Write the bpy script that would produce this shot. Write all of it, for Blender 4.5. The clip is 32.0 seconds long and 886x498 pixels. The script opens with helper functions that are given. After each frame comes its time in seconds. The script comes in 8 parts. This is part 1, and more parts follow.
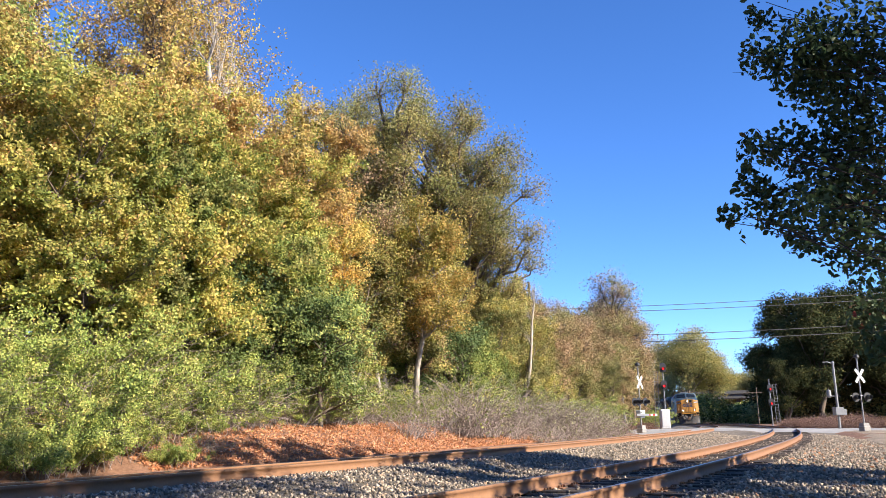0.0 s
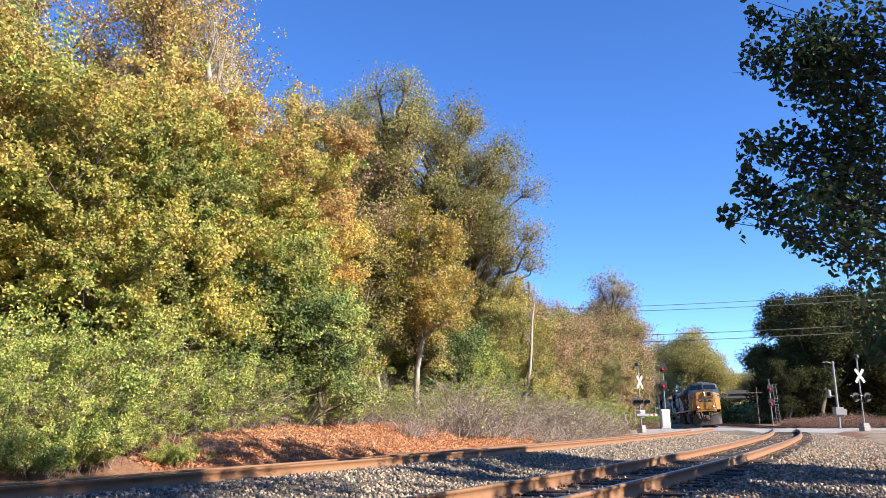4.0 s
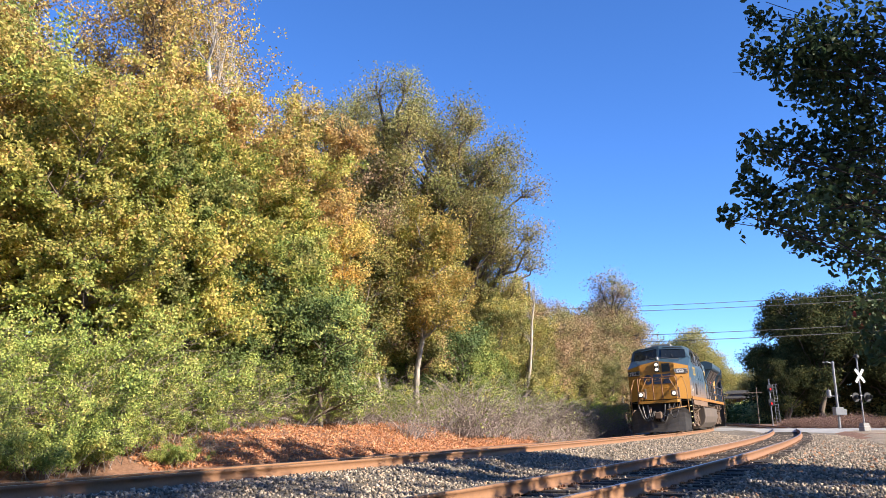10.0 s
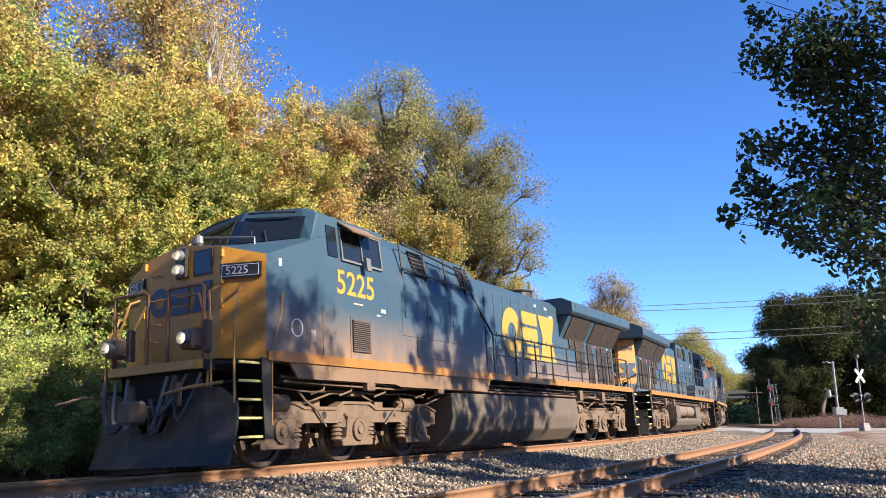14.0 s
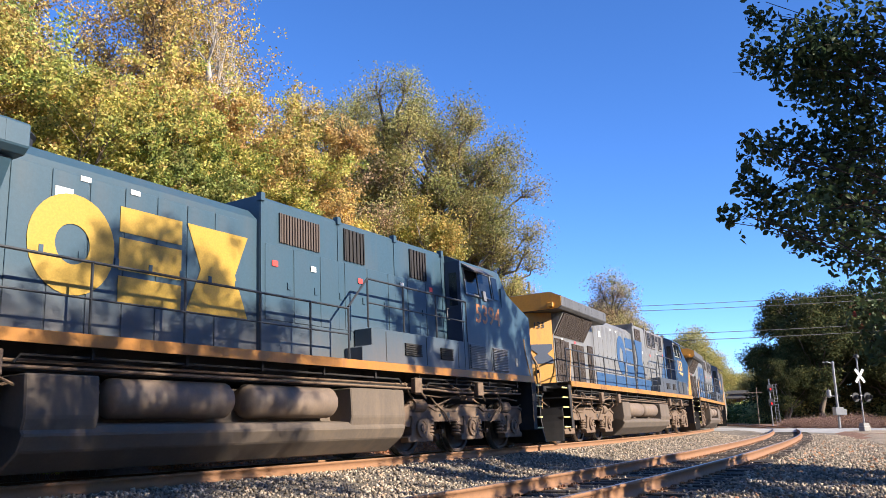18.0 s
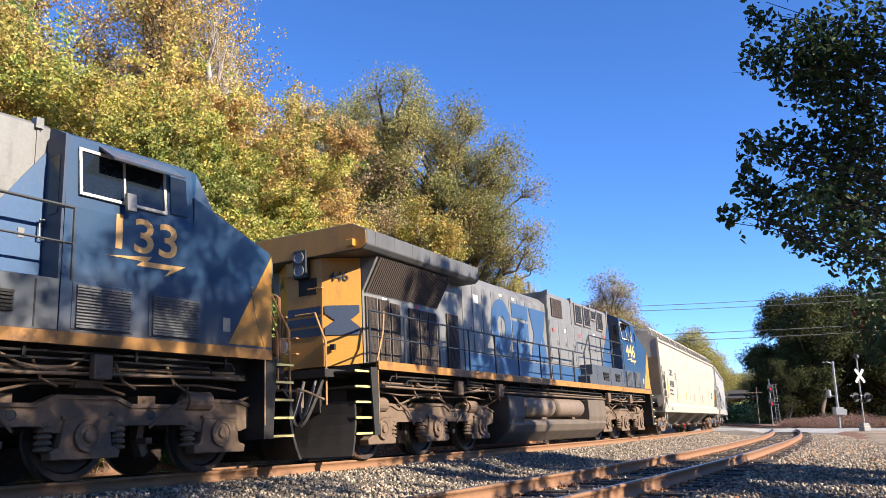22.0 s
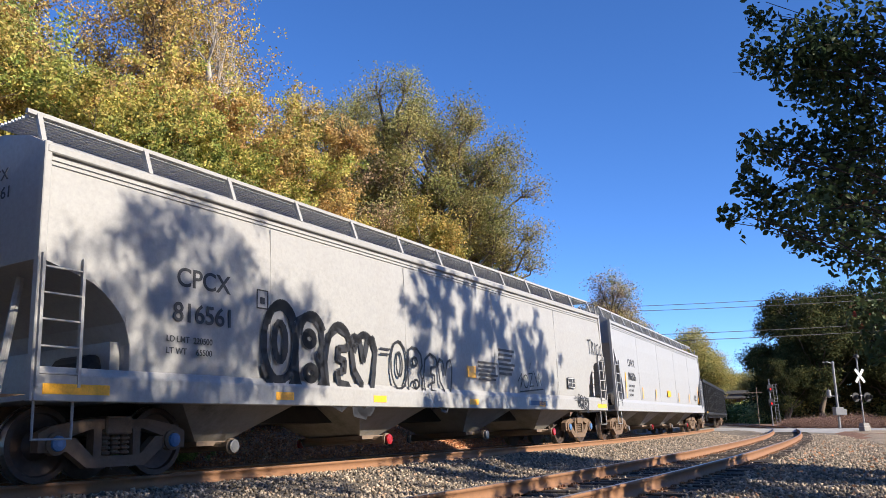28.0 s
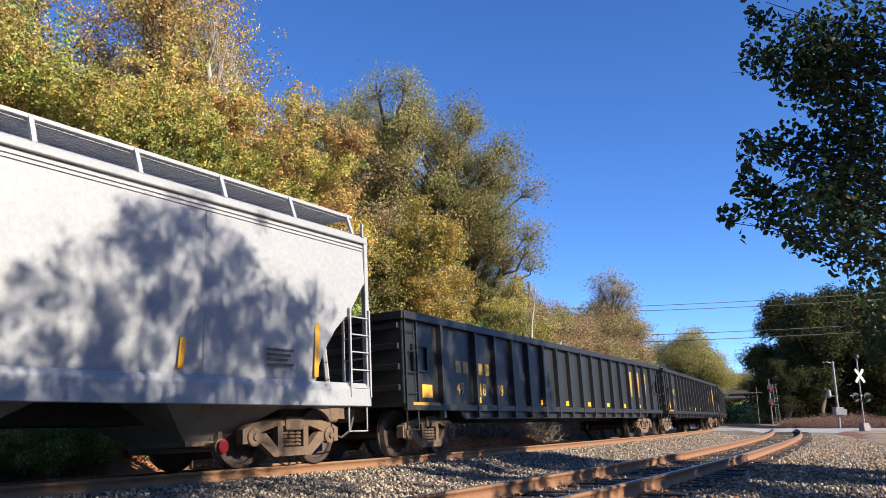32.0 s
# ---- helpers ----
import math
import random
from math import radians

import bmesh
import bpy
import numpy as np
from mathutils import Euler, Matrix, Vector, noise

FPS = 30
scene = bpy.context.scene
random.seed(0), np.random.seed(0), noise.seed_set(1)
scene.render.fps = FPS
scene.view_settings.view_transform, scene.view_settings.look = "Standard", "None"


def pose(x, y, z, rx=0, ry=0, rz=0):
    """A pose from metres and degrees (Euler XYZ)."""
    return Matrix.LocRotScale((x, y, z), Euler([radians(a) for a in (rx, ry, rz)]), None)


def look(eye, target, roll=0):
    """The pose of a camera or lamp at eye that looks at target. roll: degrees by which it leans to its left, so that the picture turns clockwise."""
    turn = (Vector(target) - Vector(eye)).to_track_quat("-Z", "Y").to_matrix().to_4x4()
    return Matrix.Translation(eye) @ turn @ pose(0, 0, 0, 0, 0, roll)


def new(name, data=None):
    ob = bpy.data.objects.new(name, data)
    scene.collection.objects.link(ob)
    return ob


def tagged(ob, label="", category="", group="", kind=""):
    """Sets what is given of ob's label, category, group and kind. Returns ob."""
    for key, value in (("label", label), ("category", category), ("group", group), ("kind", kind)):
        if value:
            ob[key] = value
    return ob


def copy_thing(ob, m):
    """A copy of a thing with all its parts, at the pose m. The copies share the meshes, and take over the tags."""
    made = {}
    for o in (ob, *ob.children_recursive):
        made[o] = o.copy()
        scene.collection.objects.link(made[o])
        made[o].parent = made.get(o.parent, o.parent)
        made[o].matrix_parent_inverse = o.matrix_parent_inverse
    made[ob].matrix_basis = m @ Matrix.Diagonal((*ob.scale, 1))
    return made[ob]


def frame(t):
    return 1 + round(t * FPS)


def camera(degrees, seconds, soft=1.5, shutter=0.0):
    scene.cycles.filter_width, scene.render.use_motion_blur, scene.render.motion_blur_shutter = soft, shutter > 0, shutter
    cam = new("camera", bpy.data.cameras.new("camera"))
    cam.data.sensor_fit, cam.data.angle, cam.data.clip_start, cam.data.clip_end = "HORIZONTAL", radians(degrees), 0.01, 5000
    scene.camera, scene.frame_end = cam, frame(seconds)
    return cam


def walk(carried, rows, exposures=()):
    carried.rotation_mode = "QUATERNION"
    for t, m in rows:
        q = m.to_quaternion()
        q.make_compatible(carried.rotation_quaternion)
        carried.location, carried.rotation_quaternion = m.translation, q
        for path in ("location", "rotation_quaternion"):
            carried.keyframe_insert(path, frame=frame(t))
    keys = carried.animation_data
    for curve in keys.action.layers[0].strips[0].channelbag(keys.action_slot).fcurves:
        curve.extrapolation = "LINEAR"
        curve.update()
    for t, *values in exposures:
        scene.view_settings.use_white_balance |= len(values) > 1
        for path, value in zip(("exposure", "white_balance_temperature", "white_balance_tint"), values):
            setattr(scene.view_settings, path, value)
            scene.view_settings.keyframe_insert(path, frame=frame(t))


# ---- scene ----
# ---- camera ----
cam = camera(56.77, 32.0, soft=0.55)
EYE = (0.0, 0.0, 0.63)
STAND = look(EYE, (0.0, 10.0, 0.63 + 10.0 * math.tan(radians(12.02))), -0.96)
walk(cam, [(0.0, STAND), (32.0, STAND)], [(0.0, 1.3), (23.0, 1.28), (25.0, 1.2), (28.0, 0.95), (32.0, 0.93)])

# ---- daylight ----
SUN_AZ = math.atan2(0.863, -0.505)
SUN_EL = radians(28)
world = bpy.data.worlds.new("sky")
scene.world = world
world.use_nodes = True
wn = world.node_tree.nodes
sky = wn.new("ShaderNodeTexSky")
sky.sky_type, sky.sun_disc = "NISHITA", False
sky.sun_elevation, sky.sun_rotation = SUN_EL, SUN_AZ
sky.air_density, sky.dust_density, sky.ozone_density = 0.6, 0.0, 5.0
wn["Background"].inputs["Strength"].default_value = 0.135
tone = wn.new("ShaderNodeHueSaturation")
tone.inputs["Saturation"].default_value = 1.13
tone.inputs["Hue"].default_value = 0.507
world.node_tree.links.new(sky.outputs[0], tone.inputs["Color"])
world.node_tree.links.new(tone.outputs[0], wn["Background"].inputs["Color"])
sun = new("sun", bpy.data.lights.new("sun", "SUN"))
sun.data.energy, sun.data.angle, sun.data.color = 5.0, radians(0.6), (1.0, 0.9, 0.76)
sun.matrix_world = look((40 * math.sin(SUN_AZ), 40 * math.cos(SUN_AZ), 40 * math.tan(SUN_EL)), (0, 0, 0))


# ---- materials ----
class Nodes:
    """A node material in short calls."""

    def __init__(self, name, rough=0.7, metal=0.0):
        self.mat = bpy.data.materials.new(name)
        self.mat.use_nodes = True
        self.t = self.mat.node_tree
        self.b = self.t.nodes["Principled BSDF"]
        self.b.inputs["Roughness"].default_value = rough
        self.b.inputs["Metallic"].default_value = metal

    def add(self, kind, **sockets):
        n = self.t.nodes.new(kind)
        for k, v in sockets.items():
            self.put(v, n.inputs[k.replace("_", " ")])
        return n

    def put(self, v, socket):
        if hasattr(v, "is_output"):
            self.t.links.new(v, socket)
        else:
            socket.default_value = v

    def coords(self, kind="Object"):
        return self.t.nodes.new("ShaderNodeTexCoord").outputs[kind]

    def noise(self, scale, detail=4, rough=0.6, vec=None, stretch=None):
        v = self.coords() if vec is None else vec
        if stretch:
            v = self.add("ShaderNodeMapping", Vector=v, Scale=stretch).outputs[0]
        return self.add("ShaderNodeTexNoise", Vector=v, Scale=scale, Detail=detail, Roughness=rough).outputs["Fac"]

    def ramp(self, fac, stops):
        n = self.add("ShaderNodeValToRGB", Fac=fac)
        e = n.color_ramp.elements
        while len(e) < len(stops):
            e.new(0.5)
        for el, (p, c) in zip(e, stops):
            el.position, el.color = p, (*c, 1.0)
        return n.outputs["Color"]

    def mix(self, fac, a, b, mode="MIX"):
        n = self.t.nodes.new("ShaderNodeMix")
        n.data_type, n.blend_type = "RGBA", mode
        for v, i in ((fac, 0), (a, 6), (b, 7)):
            if isinstance(v, tuple) and len(v) == 3:
                v = (*v, 1.0)
            self.put(v, n.inputs[i])
        return n.outputs[2]

    def step(self, fac, lo, hi):
        n = self.add("ShaderNodeMapRange", Value=fac)
        n.inputs[1].default_value, n.inputs[2].default_value = lo, hi
        return n.outputs[0]

    def bump(self, height, strength=0.3, dist=0.02):
        self.put(self.add("ShaderNodeBump", Height=height, Strength=strength, Distance=dist).outputs[0], self.b.inputs["Normal"])

    def color(self, c):
        if isinstance(c, tuple) and len(c) == 3:
            c = (*c, 1.0)
        self.put(c, self.b.inputs["Base Color"])
        return self

    def done(self):
        return self.mat


def shade(c, f):
    return tuple(min(1.0, v * f) for v in c)


def worn(name, base, rough=0.55, dirt=(0.09, 0.065, 0.045), amount=0.5, metal=0.0, streak=True, scale=1.0, lowdirt=0.0, dust_tint=(0.29, 0.165, 0.078)):
    """Paint with fine mottling, streaks of grime and rust specks."""
    m = Nodes(name, rough, metal)
    big = m.noise(0.9 * scale, 5, 0.65)
    fine = m.noise(22 * scale, 4, 0.7)
    col = m.mix(m.step(fine, 0.3, 0.75), shade(base, 0.86), shade(base, 1.08))
    st = m.noise(3.2 * scale, 5, 0.7, stretch=(1.0, 1.0, 0.12)) if streak else m.noise(4 * scale, 5, 0.7)
    both = m.t.nodes.new("ShaderNodeMath")
    both.operation = "MULTIPLY"
    m.put(m.step(big, 0.35, 0.7), both.inputs[0])
    m.put(m.step(st, 0.42, 0.72), both.inputs[1])
    amt = m.t.nodes.new("ShaderNodeMath")
    amt.operation = "MULTIPLY"
    m.put(both.outputs[0], amt.inputs[0])
    amt.inputs[1].default_value = amount
    col = m.mix(amt.outputs[0], col, dirt)
    if lowdirt:
        z = m.add("ShaderNodeSeparateXYZ", Vector=m.coords()).outputs[2]
        dust = m.t.nodes.new("ShaderNodeMath")
        dust.operation = "MULTIPLY"
        m.put(m.step(z, 2.65, 1.6), dust.inputs[0])
        m.put(m.step(m.noise(2.0, 5, 0.7, stretch=(1, 1, 0.4)), 0.1, 0.58), dust.inputs[1])
        d2 = m.t.nodes.new("ShaderNodeMath")
        d2.operation = "MULTIPLY"
        m.put(dust.outputs[0], d2.inputs[0])
        d2.inputs[1].default_value = lowdirt
        col = m.mix(d2.outputs[0], col, dust_tint)
    m.color(col)
    m.bump(m.noise(60 * scale, 3, 0.6), 0.08, 0.01)
    return m.done()


def leafy(name, stops, thin=0.35, patch=None, gloss=0.62):
    """Leaves: each its own tint, each tree its own shift, lit through."""
    m = Nodes(name, gloss)
    m.b.inputs["Specular IOR Level"].default_value = 0.2 if gloss < 0.8 else 0.05
    stops = [(p, (r * 1.08, g * 1.03, b * 1.25)) for p, (r, g, b) in stops]
    patch = patch and [(p, (r * 1.08, g * 1.03, b * 1.25)) for p, (r, g, b) in patch]
    geo = m.t.nodes.new("ShaderNodeNewGeometry")
    inf = m.t.nodes.new("ShaderNodeObjectInfo")
    sprig = m.add("ShaderNodeMapRange", Value=m.noise(2.4, 2, 0.6, vec=geo.outputs["Position"]))
    sprig.inputs[1].default_value, sprig.inputs[2].default_value = 0.3, 0.7
    sprig.inputs[3].default_value, sprig.inputs[4].default_value = 0.0, 0.62
    own = m.add("ShaderNodeMath", Value=geo.outputs["Random Per Island"])
    own.operation = "MULTIPLY"
    own.inputs[1].default_value = 0.4
    tint = m.add("ShaderNodeMath", Value=sprig.outputs[0])
    tint.operation = "ADD"
    m.put(own.outputs[0], tint.inputs[1])
    col = m.ramp(tint.outputs[0], stops)
    if patch:
        pos = m.noise(0.45, 3, 0.6, vec=geo.outputs["Position"])
        col = m.mix(m.step(pos, 0.42, 0.62), col, m.ramp(tint.outputs[0], patch))
    hs = m.add("ShaderNodeHueSaturation", Color=col)
    m.put(m.add("ShaderNodeMapRange", Value=inf.outputs["Random"]).outputs[0], hs.inputs["Value"])
    mr = hs.inputs["Value"].links[0].from_node
    mr.inputs[3].default_value, mr.inputs[4].default_value = 0.78, 1.2
    spin = m.add("ShaderNodeMath", Value=geo.outputs["Random Per Island"])
    spin.operation = "MULTIPLY"
    spin.inputs[1].default_value = 53.7
    part_of = m.add("ShaderNodeMath", Value=spin.outputs[0])
    part_of.operation = "FRACT"
    each = m.add("ShaderNodeMapRange", Value=part_of.outputs[0])
    each.inputs[3].default_value, each.inputs[4].default_value = 0.7, 1.35
    both = m.add("ShaderNodeMath", Value=each.outputs[0])
    both.operation = "MULTIPLY"
    m.put(mr.outputs[0], both.inputs[1])
    m.put(both.outputs[0], hs.inputs["Value"])
    m.put(hs.outputs[0], m.b.inputs["Base Color"])
    tr = m.add("ShaderNodeBsdfTranslucent", Color=hs.outputs[0])
    mx = m.add("ShaderNodeMixShader", Fac=thin)
    out = m.t.nodes["Material Output"]
    m.t.links.new(m.b.outputs[0], mx.inputs[1])
    m.t.links.new(tr.outputs[0], mx.inputs[2])
    m.t.links.new(mx.outputs[0], out.inputs[0])
    return m.done()


def bark(name, base):
    m = Nodes(name, 0.9)
    n = m.noise(9, 6, 0.7, stretch=(1, 1, 0.25))
    m.color(m.ramp(n, [(0.3, shade(base, 0.45)), (0.55, base), (0.75, shade(base, 1.5))]))
    m.bump(n, 0.6, 0.03)
    return m.done()


def stony(name, stops, by="island"):
    m = Nodes(name, 0.85)
    src = m.t.nodes.new("ShaderNodeNewGeometry").outputs["Random Per Island"]
    col = m.ramp(src, stops)
    m.color(m.mix(m.step(m.noise(40, 4, 0.7), 0.35, 0.7), col, m.mix(0.5, col, (0.1, 0.09, 0.08))))
    m.bump(m.noise(120, 4, 0.7), 0.4, 0.01)
    return m.done()


def rough_ground(name, stops, scale, relief, dist=0.03):
    m = Nodes(name, 0.95)
    n = m.noise(scale, 8, 0.75)
    patch = m.noise(0.5, 4, 0.6)
    col = m.mix(m.step(patch, 0.35, 0.7), m.ramp(n, stops), m.ramp(n, [(p, shade(c, 0.72)) for p, c in stops]))
    m.color(col)
    m.bump(m.noise(scale * 1.7, 6, 0.75), relief, dist)
    return m.done()


def plain(name, c, rough=0.6, metal=0.0, grain=30.0, vary=0.18):
    m = Nodes(name, rough, metal)
    n = m.noise(grain, 5, 0.7)
    m.color(m.mix(m.step(n, 0.3, 0.72), shade(c, 1 - vary), shade(c, 1 + vary)))
    m.bump(n, 0.12, 0.01)
    return m.done()


def glow(name, c, power):
    m = Nodes(name, 0.3)
    m.color(c)
    m.b.inputs["Emission Color"].default_value = (*c, 1)
    m.b.inputs["Emission Strength"].default_value = power
    return m.done()


GOLD = [(0.0, (0.05, 0.07, 0.015)), (0.2, (0.20, 0.23, 0.045)), (0.45, (0.42, 0.40, 0.075)), (0.7, (0.58, 0.47, 0.12)), (0.88, (0.54, 0.32, 0.11)), (1.0, (0.32, 0.17, 0.08))]
GREEN = [(0.0, (0.0413, 0.0672, 0.0172)), (0.3, (0.153, 0.224, 0.046)), (0.65, (0.33, 0.37, 0.0782)), (0.9, (0.543, 0.459, 0.115)), (1.0, (0.59, 0.336, 0.115))]
OLIVE = [(0.0, (0.04, 0.056, 0.0162)), (0.25, (0.144, 0.168, 0.045)), (0.6, (0.264, 0.272, 0.0765)), (0.87, (0.368, 0.312, 0.108)), (1.0, (0.368, 0.216, 0.09))]
RUST = [(0.0, (0.20, 0.15, 0.06)), (0.35, (0.46, 0.33, 0.12)), (0.65, (0.54, 0.37, 0.11)), (0.9, (0.52, 0.29, 0.09)), (1.0, (0.32, 0.17, 0.08))]
M_GOLD = leafy("golden_leaves", GOLD, 0.38, GREEN)
M_HONEY = leafy("honey_coloured_leaves", [(0.0, (0.0961, 0.0931, 0.0253)), (0.3, (0.361, 0.302, 0.0759)), (0.65, (0.6, 0.419, 0.101)), (1.0, (0.577, 0.291, 0.0885))], 0.4, GOLD)
M_OLIVE = leafy("olive_leaves", OLIVE, 0.4, [(0.0, (0.08, 0.09, 0.03)), (0.4, (0.30, 0.28, 0.08)), (0.8, (0.46, 0.36, 0.11)), (1.0, (0.48, 0.27, 0.10))])
M_RUST = leafy("russet_leaves", RUST, 0.38, GOLD)
M_BRONZE = leafy("bronze_leaves", [(0.0, (0.0949, 0.0744, 0.0395)), (0.4, (0.285, 0.208, 0.0949)), (0.75, (0.379, 0.246, 0.119)), (1.0, (0.332, 0.171, 0.0949))], 0.22, OLIVE)
M_GREEN = leafy("green_leaves", GREEN, 0.36, OLIVE)
M_EDGE = leafy("mixed_edge_leaves", [(0.0, (0.0372, 0.0521, 0.0142)), (0.3, (0.119, 0.141, 0.0355)), (0.6, (0.231, 0.223, 0.0632)), (0.85, (0.327, 0.253, 0.087)), (1.0, (0.342, 0.186, 0.0791))], 0.22, GOLD)
M_CEDAR = leafy("evergreen_leaves", [(0.0, (0.03, 0.055, 0.018)), (0.5, (0.09, 0.14, 0.04)), (0.9, (0.20, 0.25, 0.07)), (1.0, (0.34, 0.30, 0.10))], 0.2, GREEN)
M_BUSH = leafy("bush_leaves", [(0.0, (0.0625, 0.12, 0.025)), (0.4, (0.2, 0.264, 0.05)), (0.75, (0.375, 0.396, 0.0875)), (0.92, (0.55, 0.444, 0.163)), (1.0, (0.55, 0.324, 0.15))], 0.18, GREEN)
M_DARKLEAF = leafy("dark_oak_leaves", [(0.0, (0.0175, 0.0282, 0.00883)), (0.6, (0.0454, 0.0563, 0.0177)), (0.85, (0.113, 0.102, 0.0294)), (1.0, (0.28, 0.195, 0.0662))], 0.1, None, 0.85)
M_PEAR = leafy("pear_leaves", [(0.0, (0.0276, 0.0552, 0.0215)), (0.7, (0.0607, 0.0994, 0.0359)), (0.9, (0.11, 0.132, 0.0478)), (0.97, (0.221, 0.0773, 0.0419)), (1.0, (0.265, 0.0497, 0.0419))], 0.35, None, 0.5)
M_DRY = leafy("dry_grass_blades", [(0.0, (0.07, 0.04, 0.025)), (0.45, (0.17, 0.105, 0.065)), (0.8, (0.36, 0.24, 0.15)), (1.0, (0.46, 0.33, 0.21))], 0.25)
M_TWIG = leafy("dry_twigs", [(0.0, (0.0935, 0.0747, 0.048)), (0.5, (0.242, 0.201, 0.143)), (1.0, (0.462, 0.391, 0.285))], 0.0)
M_LITTER = leafy("fallen_leaves", [(0.0, (0.275, 0.121, 0.0497)), (0.3, (0.444, 0.202, 0.0773)), (0.7, (0.571, 0.293, 0.121)), (1.0, (0.635, 0.415, 0.21))], 0.1)
M_BARK = bark("brown_bark", (0.16, 0.12, 0.09))
M_PEARBARK = bark("dark_pear_bark", (0.045, 0.038, 0.032))
M_PALEBARK = bark("pale_bark", (0.38, 0.33, 0.27))
M_SOIL = rough_ground("leaf_litter_soil", [(0.3, (0.11, 0.055, 0.03)), (0.5, (0.25, 0.125, 0.07)), (0.7, (0.36, 0.2, 0.12))], 14, 0.8)
M_VERGE = rough_ground("dry_tan_earth", [(0.3, (0.16, 0.11, 0.07)), (0.5, (0.33, 0.25, 0.17)), (0.7, (0.46, 0.38, 0.28))], 18, 0.8)
M_BED = rough_ground("ballast_bed", [(0.3, (0.09, 0.076, 0.0598)), (0.5, (0.19, 0.158, 0.121)), (0.7, (0.34, 0.285, 0.22))], 26, 1.0, 0.05)
M_STONE = stony("ballast_stone", [(0.0, (0.0806, 0.0632, 0.0469)), (0.35, (0.201, 0.16, 0.115)), (0.7, (0.383, 0.303, 0.216)), (0.93, (0.624, 0.501, 0.366)), (1.0, (0.443, 0.264, 0.154))])
M_ROAD = rough_ground("pale_asphalt", [(0.3, (0.3, 0.29, 0.28)), (0.7, (0.42, 0.41, 0.395))], 60, 0.3, 0.01)
M_RAILRUST = worn("rail_rust", (0.25, 0.125, 0.06), 0.8, (0.12, 0.06, 0.035), 0.6, streak=False, scale=2.0)
M_RAILTOP = plain("rail_head_steel", (0.42, 0.36, 0.31), 0.35, 0.85, 40)
M_TIE = bark("weathered_tie", (0.06, 0.045, 0.034))
M_STEEL = plain("galvanised_steel", (0.25, 0.25, 0.25), 0.5, 0.5)
M_PALEBOX = plain("pale_grey_enamel", (0.5, 0.51, 0.52), 0.5)
M_WHITE = plain("white_sign_paint", (0.62, 0.62, 0.6), 0.5)
M_BLACK = plain("black_paint", (0.02, 0.02, 0.021), 0.5)
M_CONC = plain("concrete", (0.3, 0.285, 0.265), 0.9, 0, 14, 0.25)
M_REDGLOW = glow("red_signal_light", (0.9, 0.015, 0.012), 0.7)
M_REDLENS = plain("red_lens", (0.3, 0.015, 0.02), 0.2)
M_WIRE = plain("cable_black", (0.03, 0.03, 0.032), 0.6)


# ---- mesh helpers ----
def part(name, bm, material, parent=None, label="", smooth=False):
    """One mesh object from a bmesh, under a thing or part."""
    me = bpy.data.meshes.new(name)
    bm.normal_update()
    bm.to_mesh(me)
    bm.free()
    if smooth:
        me.polygons.foreach_set("use_smooth", [True] * len(me.polygons))
    me.materials.append(material)
    ob = new(name, me)
    if parent is not None:
        ob.parent = parent
    if label:
        ob["label"] = label
    return ob


def thing(name, label, category, group="", m=None):
    ob = tagged(new(name), label, category, group)
    if m is not None:
        ob.matrix_basis = m
    return ob


def box(bm, x0, x1, y0, y1, z0, z1, bevel=0.0):
    vs = [bm.verts.new((x, y, z)) for x in (x0, x1) for y in (y0, y1) for z in (z0, z1)]
    fs = [bm.faces.new([vs[i] for i in f]) for f in ((0, 1, 3, 2), (4, 6, 7, 5), (0, 4, 5, 1), (2, 3, 7, 6), (0, 2, 6, 4), (1, 5, 7, 3))]
    if bevel:
        es = list({e for f in fs for e in f.edges})
        bmesh.ops.bevel(bm, geom=es, offset=bevel, segments=1, affect="EDGES")


def prism(bm, profile, a0, a1, axis="x", bevel=0.0):
    """A closed outline pushed along an axis. axis x: outline in (y, z); y: in (x, z); z: in (x, y)."""
    put = {"x": lambda a, p: (a, p[0], p[1]), "y": lambda a, p: (p[0], a, p[1]), "z": lambda a, p: (p[0], p[1], a)}[axis]
    va = [bm.verts.new(put(a0, p)) for p in profile]
    vb = [bm.verts.new(put(a1, p)) for p in profile]
    n = len(profile)
    fs = [bm.faces.new(va), bm.faces.new(vb[::-1])]
    fs += [bm.faces.new((va[(i + 1) % n], va[i], vb[i], vb[(i + 1) % n])) for i in range(n)]
    bmesh.ops.recalc_face_normals(bm, faces=fs)
    if bevel:
        bmesh.ops.bevel(bm, geom=list({e for f in fs for e in f.edges}), offset=bevel, segments=1, affect="EDGES")


def rod(bm, p0, p1, r0, r1=None, n=8, caps=True):
    p0, p1 = Vector(p0), Vector(p1)
    r1 = r0 if r1 is None else r1
    q = (p1 - p0).to_track_quat("Z", "Y")
    rings = []
    for p, r in ((p0, r0), (p1, r1)):
        rings.append([bm.verts.new(p + q @ Vector((r * math.cos(a), r * math.sin(a), 0))) for a in [2 * math.pi * i / n for i in range(n)]])
    for i in range(n):
        bm.faces.new((rings[0][i], rings[0][(i + 1) % n], rings[1][(i + 1) % n], rings[1][i]))
    if caps:
        bm.faces.new(rings[0][::-1])
        bm.faces.new(rings[1])


